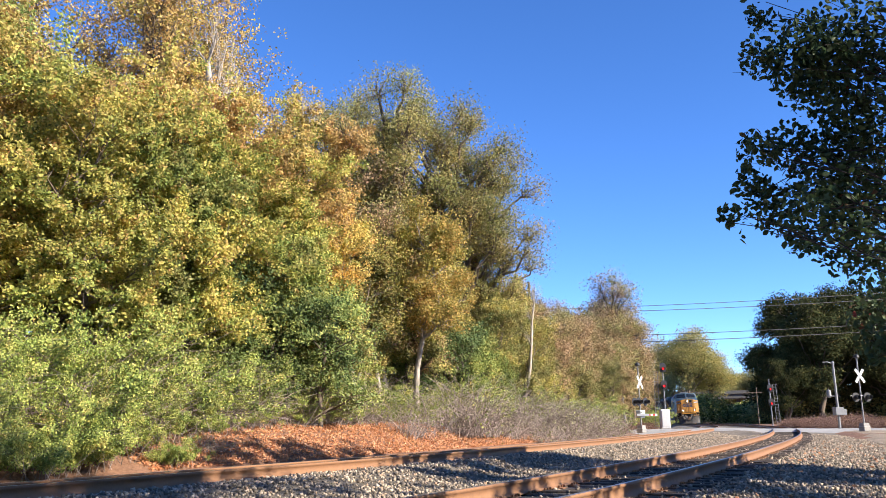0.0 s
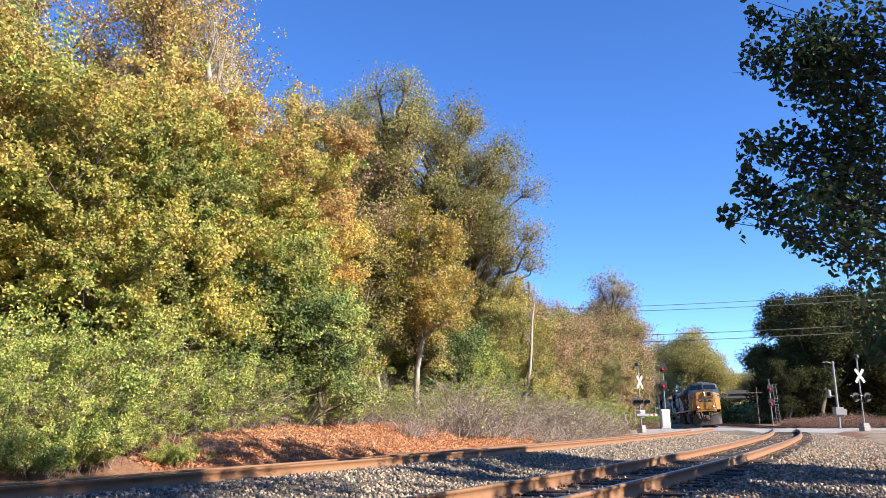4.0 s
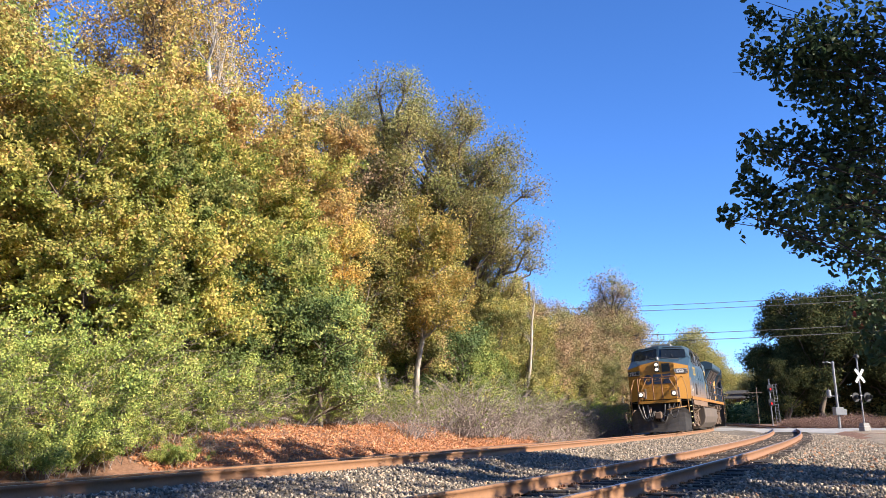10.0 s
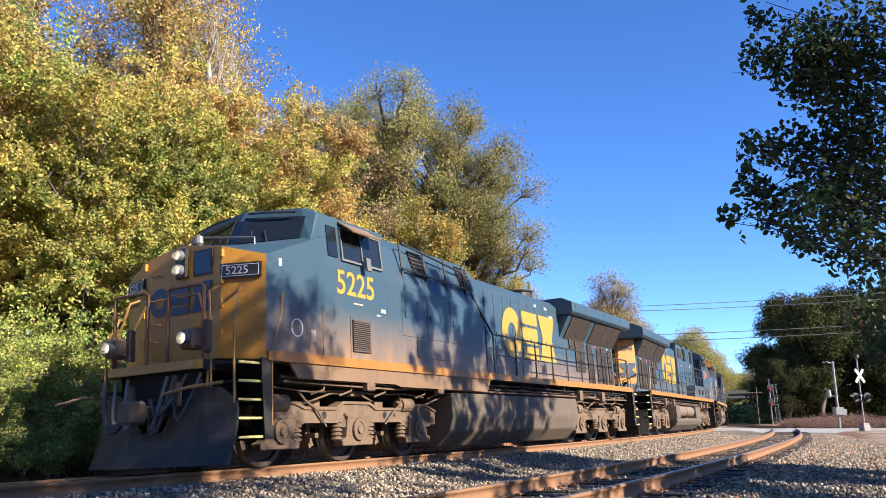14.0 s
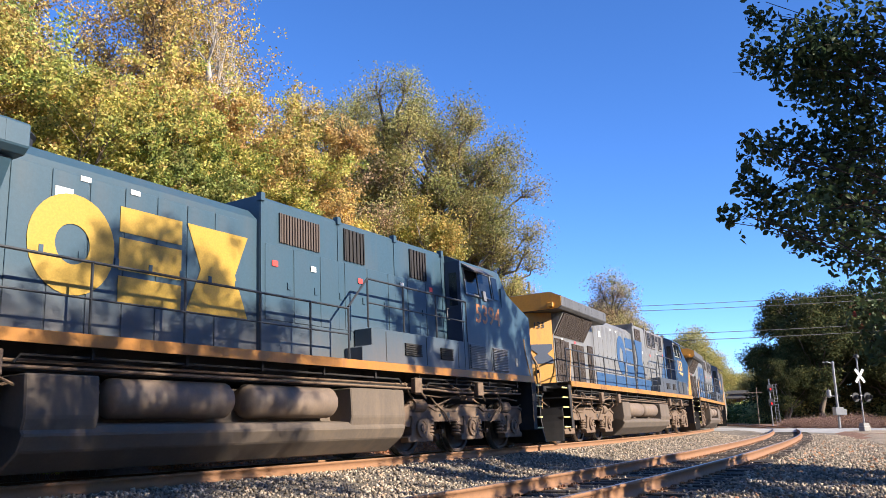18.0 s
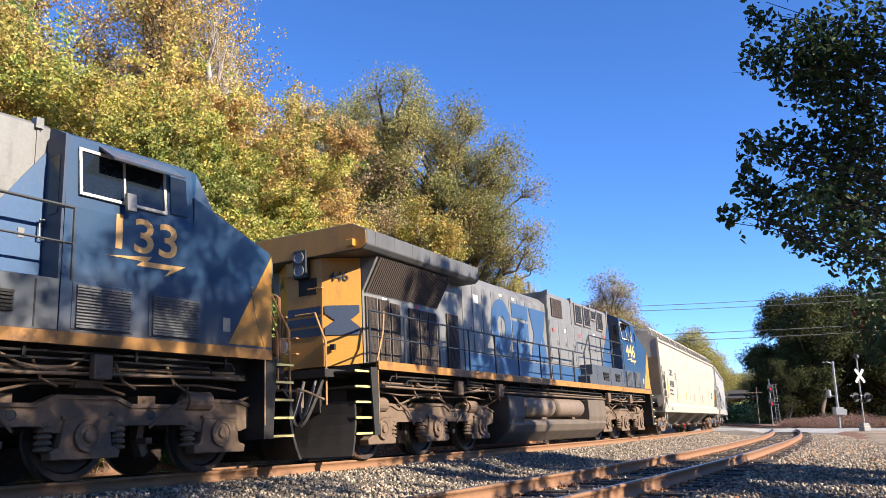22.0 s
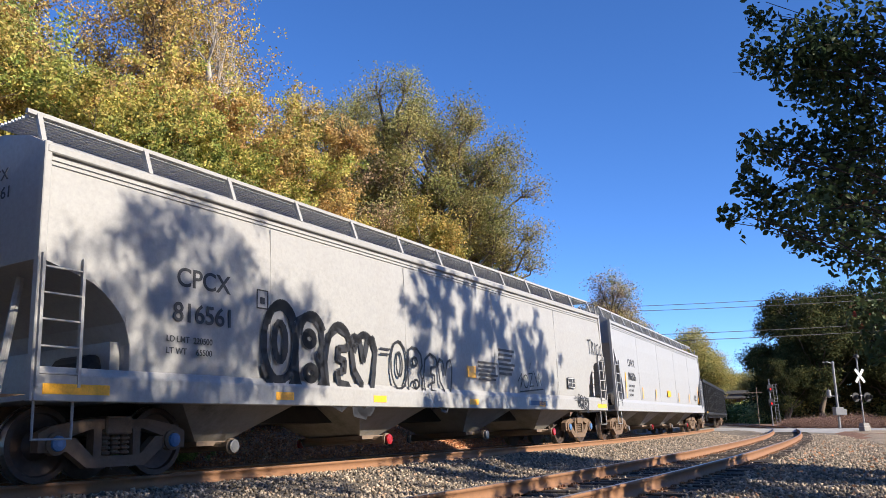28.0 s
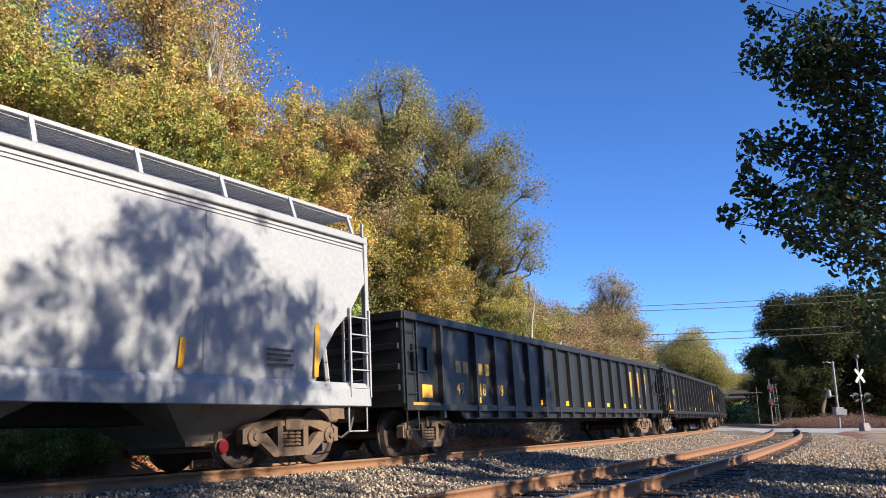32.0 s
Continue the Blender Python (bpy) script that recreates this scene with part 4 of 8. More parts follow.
# Two unseen belts, added to block low skylight behind and right of the camera.
wood_band("unseen woods added behind the camera to block the low sky", 64, -90, 70, -42, -34, 16000, 15, 19, 0.9, M_OLIVE)
wood_band("unseen woods added beyond the lane to block the low sky", 65, 74, 84, -40, 60, 12000, 8, 11, 0.9, M_OLIVE)
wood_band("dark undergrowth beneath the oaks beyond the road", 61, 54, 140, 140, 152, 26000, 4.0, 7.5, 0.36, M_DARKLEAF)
wood_band("low dark brush beneath the trees down the line", 66, 30, 74, 168, 182, 14000, 2.5, 6.5, 0.4, M_CEDAR)
wood_band("low shrubs before the far bridge", 67, 52, 80, 140, 150, 5000, 2.0, 5.0, 0.35, M_OLIVE)
wood_band("hazy autumn woods in the far distance", 62, 30, 300, 330, 360, 40000, 9, 17, 0.9, M_OLIVE)
wood_band("dense autumn wood behind the trackside trees", 63, -110, 6, 70, 96, 60000, 8, 14, 0.35, M_OLIVE)

rng = np.random.default_rng(31)
NL = 42000
ls = -12 + 26 * rng.random(NL)
ln = -4.0 - 6.5 * rng.random(NL) ** 1.3
lx, ly, _ = on_line(ls, ln)
litter = new("fallen_leaves", leaf_mesh("fallen_leaves", rng, np.stack([lx, ly, ground_z(ls, ln) + 0.02 + 0.03 * rng.random(NL)], 1), 0.045, M_LITTER))
tagged(litter, "orange-brown fallen leaves carpeting the bank", "leaves", kind="stuff")
NL = 700
ls, ln = rng.uniform(-24, 12, NL), rng.uniform(7.2, 12.5, NL)
lx, ly, _ = on_line(ls, ln)
litter2 = new("fallen_leaves", leaf_mesh("fallen_leaves", rng, np.stack([lx, ly, np.maximum(ground_z(ls, ln), np.where(ln < 10, bed_z(ls, ln), -9)) + 0.03], 1), 0.06, M_LITTER))
tagged(litter2, "brown and red fallen leaves on the gravel", "leaves", kind="stuff")


# ---- the pear tree that hangs into the view, and the trees that shade the line ----
def blob_leaves(rng, blobs, dense):
    out = []
    for x, y, z, r in blobs:
        n = int(dense * (2.1 * r ** 2.0 if r > 0.6 else r ** 1.6))
        if r > 0.6:
            tuft = rng.normal(0, r * 0.5, (max(8, n // 70), 3))
            out.append(np.array((x, y, z)) + tuft[rng.integers(0, len(tuft), n)] + rng.normal(0, 0.1, (n, 3)))
        else:
            d = rng.normal(size=(n, 3))
            d *= (r * 1.02 * rng.random(n) ** 0.4 / np.linalg.norm(d, axis=1))[:, None]
            out.append(np.array((x, y, z)) + d)
    return np.concatenate(out)


def near_tree(label, foot, top, blobs, dense, seed, leaf):
    rng = np.random.default_rng(seed)
    ob = thing("pear_tree", label, "tree", "trees beside the camera")
    segs = []
    reach(rng, foot, top, 0.17, segs, 0, 8)
    f, t = Vector(foot), Vector(top)
    for x, y, z, r in blobs:
        c = Vector((x, y, z))
        root = f.lerp(t, max(0.15, min(0.9, (z - f.z - 1.6) / max(0.5, t.z - f.z))))
        reach(rng, root, c, 0.011 + 0.012 * r, segs, 0.3)
        for _ in range(int(5 + 5 * r)):
            reach(rng, root.lerp(c, rng.uniform(0.55, 1.0)), c + Vector(rng.normal(0, r * 0.5, 3)), 0.006, segs, 0.03, 4)
    tr = new("trunk", wood_mesh("trunk", segs, M_PEARBARK, 0.0, 5))
    tr.parent = ob
    pts = [blob_leaves(rng, blobs, dense)]
    for a, b, ra, _ in segs[40:]:
        if ra < 0.03:
            k = 6 if ra > 0.008 else 2
            pts.append(np.array([tuple(a.lerp(b, rng.random())) for _ in range(k)]) + rng.normal(0, 0.05, (k, 3)))
    cr = new("crown", leaf_mesh("crown", rng, np.concatenate(pts), leaf, M_PEAR, 1.6, 0.6, 6))
    cr.parent = ob
    return ob


def aim(px_, py_, d):
    """A spot d metres out, px_ aside and py_ up for each metre out, from the eye's height."""
    return (px_ * d, d, 0.63 + py_ * d)


VIEW_TWIGS = [
    (0.423, 0.464, 6.6, 0.21), (0.476, 0.471, 6.4, 0.33), (0.538, 0.494, 6.3, 0.38), (0.557, 0.406, 6.4, 0.44),
    (0.492, 0.411, 7.0, 0.27), (0.425, 0.52, 6.9, 0.13), (0.404, 0.336, 6.6, 0.19), (0.447, 0.337, 6.8, 0.25),
    (0.494, 0.308, 6.8, 0.38), (0.545, 0.285, 7.3, 0.44), (0.389, 0.291, 6.8, 0.16), (0.36, 0.249, 5.9, 0.09),
    (0.414, 0.261, 6.9, 0.24), (0.459, 0.249, 6.2, 0.27), (0.449, 0.217, 6.9, 0.15), (0.505, 0.212, 6.5, 0.28),
    (0.539, 0.176, 7.3, 0.29), (0.518, 0.12, 6.9, 0.19), (0.522, 0.085, 6.7, 0.16), (0.52, 0.36, 6.6, 0.3),
    (0.55, 0.34, 7.0, 0.42), (0.505, 0.27, 6.6, 0.3), (0.55, 0.235, 7.0, 0.36), (0.47, 0.43, 6.6, 0.25),
    (0.525, 0.45, 6.5, 0.4),
]
VIEW_BLOBS = [(*aim(a, b, d), r) for a, b, d, r in VIEW_TWIGS]
HIGH_BLOBS = [(5.94, 5.28, 6.17, 0.65), (6.20, 5.71, 6.67, 0.65), (6.46, 6.14, 6.27, 0.65), (5.30, 5.31, 8.87, 0.5), (5.71, 6.00, 9.17, 0.5), (6.07, 6.60, 8.77, 0.5), (5.92, 6.84, 7.9, 0.95), (5.03, 5.79, 8.3, 0.85), (6.81, 7.89, 7.8, 0.85), (5.66, 6.52, 7.2, 0.95), (6.61, 7.59, 7.1, 0.9), (4.66, 4.92, 7.4, 0.95), (3.76, 3.42, 6.7, 1.05), (2.83, 2.29, 7.3, 1.1), (6.73, 7.42, 5.6, 0.9), (4.51, 5.48, 6.0, 0.8), (5.59, 6.39, 5.8, 0.7), (2.23, 4.71, 5.2, 0.8), (4.23, 4.49, 5.7, 0.8), (4.95, 4.05, 4.4, 0.9), (6.1, 4.93, 4.6, 0.9), (4.1, 2.73, 4.6, 0.9), (6.58, 3.37, 4.2, 0.9), (2.97, 1.61, 4.8, 0.9), (1.17, 3.41, 4.38, 0.75), (1.63, 3.14, 5.41, 0.75), (3.12, 4.03, 5.08, 0.75), (2.43, 4.43, 5.41, 0.75), (5.74, 4.11, 6.26, 0.75), (3.15, 5.62, 5.41, 0.75), (6.37, 5.14, 6.26, 0.75), (5.32, 5.77, 6.35, 0.75)]
near_tree("pear tree with dark green leaves, some red, hanging over the siding", (6.2, 5.4, -0.8), (5.6, 5.0, 7.6), VIEW_BLOBS + HIGH_BLOBS, 2300, 51, 0.038)
FAR_BLOBS = [(9.73, 11.10, 6.81, 0.7), (10.42, 12.32, 6.91, 0.7), (11.21, 13.73, 6.91, 0.7), (10.00, 9.82, 5.86, 0.65), (10.84, 9.94, 5.86, 0.65), (11.66, 9.34, 5.86, 0.65), (11.45, 15.20, 5.86, 0.65), (11.73, 15.04, 8.4, 1.3), (10.77, 14.07, 8.9, 0.95), (12.7, 15.94, 8.1, 1.2), (12.34, 14.78, 6.8, 1.2), (13.69, 13.68, 6.5, 1.3), (11.81, 10.41, 4.3, 1.2), (14.25, 9.84, 5.4, 1.5), (15.13, 12.09, 5.0, 1.5), (9.3, 11.11, 8.5, 0.8), (9.57, 11.87, 9.2, 0.85), (10.21, 12.53, 7.9, 0.9), (9.91, 13.2, 8.6, 0.9), (11.63, 7.59, 5.0, 1.2), (13.19, 9.67, 5.2, 1.2), (10.63, 5.89, 5.0, 1.1), (13.16, 7.83, 5.6, 0.85), (14.31, 6.13, 5.6, 0.9), (14.61, 5.13, 5.6, 0.8), (15.01, 10.53, 5.6, 0.85)]
LOW_BLOBS = [(10.3, 13.9, 4.4, 0.7), (12.0, 16.8, 4.4, 0.7), (14.3, 12.8, 3.5, 0.7), (13.2, 10.6, 3.3, 0.65), (12.6, 11.3, 3.5, 0.65), (9.4, 12.4, 5.3, 0.65), (10.5, 14.5, 5.3, 0.65), (11.3, 16.6, 5.0, 0.65), (12.1, 11.2, 3.8, 0.6), (11.8, 12.0, 4.1, 0.6),
             (9.9, 14.0, 4.2, 0.7), (11.8, 16.1, 4.7, 0.7), (14.2, 12.9, 3.7, 0.7), (12.4, 11.2, 3.1, 0.7), (13.4, 11.3, 3.9, 0.7), (9.5, 12.4, 5.4, 0.7), (10.8, 13.7, 5.6, 0.7), (12.0, 16.3, 5.4, 0.7), (12.0, 11.0, 3.9, 0.7), (12.3, 12.1, 4.4, 0.7)]
near_tree("broad pear tree shading the siding from beside the lane", (12.2, 10.6, -0.6), (11.6, 11.2, 8.0), FAR_BLOBS + LOW_BLOBS, 1200, 52, 0.07)


# ---- train: paints ----
BLUE = (0.03, 0.068, 0.099)
M_BLUE = worn("dark_blue_engine_paint", BLUE, 0.5, (0.09, 0.085, 0.08), 0.4, lowdirt=0.3)
M_DUSTBLUE = worn("dust_caked_blue_paint", BLUE, 0.5, (0.085, 0.066, 0.05), 0.55, lowdirt=0.95)
M_MIDBLUE = worn("mid_blue_engine_paint", (0.010, 0.044, 0.102), 0.4, (0.045, 0.042, 0.038), 0.4, lowdirt=0.8, dust_tint=(0.085, 0.073, 0.062))
M_GREY = worn("faded_grey_engine_paint", (0.178, 0.174, 0.165), 0.5, (0.04, 0.034, 0.028), 0.9, lowdirt=0.2)
M_YELLOW = worn("golden_yellow_paint", (0.36, 0.15, 0.022), 0.5, (0.12, 0.06, 0.03), 0.85)
M_STRIPE = worn("rusty_yellow_stripe_paint", (0.36, 0.165, 0.03), 0.6, (0.10, 0.045, 0.022), 1.6, streak=False, scale=1.2)
M_NOSEYEL = worn("yellow_end_paint", (0.48, 0.22, 0.025), 0.5, (0.15, 0.08, 0.04), 0.55)
M_LOGOYEL = plain("yellow_marking", (0.38, 0.235, 0.03), 0.5)
# Dirty orange, lowered further so that shade on the number is in the colour.
M_LOGOORG = plain("dirty_shaded_orange_marking", (0.42, 0.16, 0.045), 0.5, 0, 14, 0.25)
M_LOGOBLUE = worn("blue_marking", (0.025, 0.075, 0.17), 0.5, (0.1, 0.09, 0.08), 0.6)
M_LOGODARK = plain("dark_blue_marking", (0.02, 0.035, 0.07), 0.5)
M_TRUCK = worn("dusty_running_gear", (0.165, 0.108, 0.07), 0.85, (0.035, 0.025, 0.018), 0.85, streak=False, scale=1.6)
M_UNDER = worn("grimy_black_underframe", (0.018, 0.016, 0.015), 0.85, (0.06, 0.045, 0.035), 0.6, streak=False)
M_TANK = worn("dusty_fuel_tank_paint", (0.105, 0.08, 0.0598), 0.8, (0.196, 0.138, 0.0898), 0.8, lowdirt=0.0)
M_RES = worn("dusty_reservoir_paint", (0.192, 0.138, 0.0996), 0.7, (0.072, 0.054, 0.0408), 0.6)
M_WHEEL = plain("wheel_steel", (0.075, 0.052, 0.042), 0.6, 0.4, 12, 0.3)
M_TREAD = plain("polished_wheel_rim", (0.4, 0.37, 0.34), 0.35, 0.9, 30)
M_GLASS = plain("dark_window_glass", (0.012, 0.016, 0.02), 0.06)
M_ALU = plain("window_frame_metal", (0.2, 0.195, 0.19), 0.5, 0.5)
M_WING = worn("sooty_grey_paint", (0.1, 0.1, 0.1), 0.6, (0.04, 0.035, 0.03), 0.9)
M_SKIRT = worn("dusty_skirt_paint", (0.2, 0.12, 0.068), 0.7, (0.08, 0.065, 0.055), 0.6)
M_SCREEN = worn("rusty_radiator_screen", (0.075, 0.055, 0.043), 0.75, (0.03, 0.025, 0.02), 0.7)
M_BOX = worn("dusty_blue_grey_box_paint", (0.045, 0.06, 0.078), 0.6, (0.05, 0.042, 0.035), 0.5, lowdirt=0.1)
M_RAILING = plain("black_handrail", (0.025, 0.027, 0.03), 0.5)
M_RAILTAN = plain("worn_yellow_handrail", (0.34, 0.18, 0.06), 0.6, 0, 18, 0.3)
M_LAMP = glow("headlight_glass", (1.0, 0.82, 0.55), 5.0)
M_PLOUGH = worn("worn_plough_steel", (0.028, 0.024, 0.021), 0.6, (0.1, 0.078, 0.058), 0.75, 0.0, scale=1.4)
M_STEPYEL = plain("step_edge_yellow", (0.62, 0.52, 0.2), 0.6)
M_REDTAG = plain("red_tag", (0.6, 0.06, 0.05), 0.5)
M_PAPER = plain("white_decal", (0.7, 0.69, 0.65), 0.5)
M_CARD = plain("aged_notice", (0.42, 0.37, 0.26), 0.6)
M_HOSE = plain("grey_air_hose", (0.055, 0.05, 0.046), 0.6)
M_CREAM = worn("cream_hopper_paint", (0.40, 0.355, 0.28), 0.5, (0.22, 0.17, 0.12), 0.28, scale=0.7)
M_LGREY = worn("light_grey_hopper_paint", (0.32, 0.316, 0.305), 0.5, (0.2, 0.17, 0.14), 0.25, scale=0.7)
M_PALE = worn("white_grey_hopper_paint", (0.335, 0.342, 0.353), 0.5, (0.2, 0.18, 0.16), 0.15, scale=0.7)
# Duller than the body paint: shade under the hoppers is put into the colour.
M_CHUTE = worn("shade_dulled_chute_paint", (0.26, 0.241, 0.213), 0.7, (0.065, 0.0533, 0.0427), 0.9)
M_GOND = worn("black_gondola_paint", (0.013, 0.0135, 0.014), 0.5, (0.05, 0.043, 0.036), 0.5)
M_INK = plain("black_lettering", (0.03, 0.03, 0.033), 0.6)
M_SPRAY = plain("black_spray_paint", (0.02, 0.02, 0.022), 0.6)
M_REFLECT = plain("orange_reflector_tape", (0.85, 0.40, 0.02), 0.4)
M_CAP = plain("blue_bearing_cap", (0.07, 0.15, 0.31), 0.5)
M_PALEHOSE = plain("dusty_pale_hose", (0.2, 0.18, 0.16), 0.7)
M_RUSTRAIL = plain("rusty_handrail", (0.2, 0.085, 0.035), 0.7, 0, 18, 0.3)
M_GRATE = plain("galvanised_grating", (0.42, 0.42, 0.41), 0.5, 0.2)
# Near black: the dark inside of the intakes is painted as shade on the bars.
M_INTAKE = worn("dark_intake_grille", (0.014, 0.012, 0.011), 0.7, (0.05, 0.032, 0.022), 0.5, scale=2)
M_NUMBER = plain("faded_orange_number", (0.62, 0.36, 0.12), 0.5, 0, 14, 0.2)
M_VISOR = worn("rust_patched_visor_paint", (0.05, 0.085, 0.13), 0.6, (0.24, 0.09, 0.05), 1.0, streak=False, scale=2.5)
M_OLDTRIM = plain("worn_cream_trim", (0.5, 0.46, 0.38), 0.6, 0, 14, 0.25)
M_SCRAP = worn("scrap_metal", (0.3, 0.28, 0.26), 0.6, (0.2, 0.1, 0.05), 0.8, streak=False, scale=3)


def side_frame(side, x, y, z):
    """A pose whose X runs to the viewer's right on that side of a vehicle, Y up, Z outwards."""
    if side > 0:
        return Matrix(((-1, 0, 0, x), (0, 0, 1, y), (0, 1, 0, z), (0, 0, 0, 1)))
    return Matrix(((1, 0, 0, x), (0, 0, -1, -y), (0, 1, 0, z), (0, 0, 0, 1)))


def front_frame(x, y, z, back=False):
    if back:
        return Matrix(((0, 0, -1, x), (-1, 0, 0, y), (0, 1, 0, z), (0, 0, 0, 1)))
    return Matrix(((0, 0, 1, x), (1, 0, 0, y), (0, 1, 0, z), (0, 0, 0, 1)))


TEXTS = {}


def lettering(text, height, material, parent, m, wide=1.0, name="lettering"):
    """Raised flat letters, left foot at the pose's origin."""
    key = (text, height, wide, material.name)
    if key not in TEXTS:
        cu = bpy.data.curves.new("lettering", "FONT")
        cu.body, cu.size, cu.extrude, cu.offset = text, height / 0.7, 0.002, (0.006 if height > 0.2 else 0.003) * height / 0.3
        ob = new("lettering", cu)
        me = bpy.data.meshes.new_from_object(ob.evaluated_get(bpy.context.evaluated_depsgraph_get()))
        bpy.data.objects.remove(ob)
        bpy.data.curves.remove(cu)
        me.transform(Matrix.Diagonal((wide, 1, 1, 1)))
        me.materials.clear()
        me.materials.append(material)
        TEXTS[key] = me
    ob = new(name, TEXTS[key])
    ob.parent = parent
    ob.matrix_basis = m
    return ob


def flat(name, outline, material, parent, m, depth=0.006, label=""):
    """A thin plate with the given outline on the pose's XY plane."""
    bm = bmesh.new()
    prism(bm, outline, 0.0, depth, "z")
    ob = part(name, bm, material, parent, label)
    ob.matrix_basis = m
    return ob


def rect(w, h, x=0.0, y=0.0):
    return [(x, y), (x + w, y), (x + w, y + h), (x, y + h)]


def arc_band(cx, cy, r0, r1, a0, a1, sx=1.0, n=18):
    aa = [radians(a0 + (a1 - a0) * i / n) for i in range(n + 1)]
    return [(cx + r1 * sx * math.cos(a), cy + r1 * math.sin(a)) for a in aa] + [(cx + r0 * sx * math.cos(a), cy + r0 * math.sin(a)) for a in reversed(aa)]


def emblem(parent, m, w, h, material, lift=0.0):
    """The painted company mark as plain shapes: a ring, a block with a bar above and below it, and an hourglass."""
    t = w / 3.0
    for a0, a1 in ((0, 180), (180, 360)):
        flat("marking", arc_band(t * 0.5, h * 0.5, h * 0.2, h * 0.5, a0, a1, t / h * 1.0, 16), material, parent, m)
    o = m @ Matrix.Translation((t * 1.06, 0, 0))
    for z0, z1 in ((0.0, 0.27), (0.33, 0.67), (0.73, 1.0)):
        flat("marking", rect(t * 0.86, h * (z1 - z0), 0, h * z0), material, parent, o)
    o = m @ Matrix.Translation((t * 2.0, 0, lift))
    flat("marking", [(0, h), (t, h), (t * 0.78, h * 0.5), (t, 0), (0, 0), (t * 0.22, h * 0.5)], material, parent, o)


MESH = {}


def shared(name, key, build, material, parent, m, label="", smooth=False):
    """A part whose mesh is made once and used again."""
    if key not in MESH:
        bm = bmesh.new()
        build(bm)
        bm.normal_update()
        me = bpy.data.meshes.new(name)
        bm.to_mesh(me)
        bm.free()
        me.materials.append(material)
        if smooth:
            me.polygons.foreach_set("use_smooth", [True] * len(me.polygons))
        MESH[key] = me
    ob = new(name, MESH[key])
    ob.parent = parent
    ob.matrix_basis = m
    if label:
        ob["label"] = label
    return ob


ROLLING = []


def wheelset(parent, x, r, sense):
    """Two flanged wheels on an axle; it turns as the vehicle rolls."""
    def build(bm):
        for s in (1, -1):
            ring_solid(bm, (0, s * 0.76, 0), (0, s, 0), [(-0.085, r * 0.97), (-0.085, r + 0.028), (-0.055, r + 0.026), (-0.045, r), (0.06, r - 0.004), (0.065, r * 0.84), (0.02, r * 0.80), (-0.01, r * 0.42), (0.05, r * 0.30), (0.07, r * 0.24), (0.07, 0.02)], 32)
        rod(bm, (0, -1.05, 0), (0, 1.05, 0), 0.085, 0.085, 12)
    ob = shared("wheelset", ("wheelset", r), build, M_WHEEL, parent, pose(x, 0, r), "brown steel wheels with bright worn treads")
    me = ob.data
    if len(me.materials) == 1:
        me.materials.append(M_TREAD)
        for p in me.polygons:
            c = p.center
            d = math.hypot(c.x, c.z)
            if d > r * 0.95 and abs(p.normal.y) < 0.3:
                p.material_index = 1
    ROLLING.append((ob, x, r, sense))
    return ob


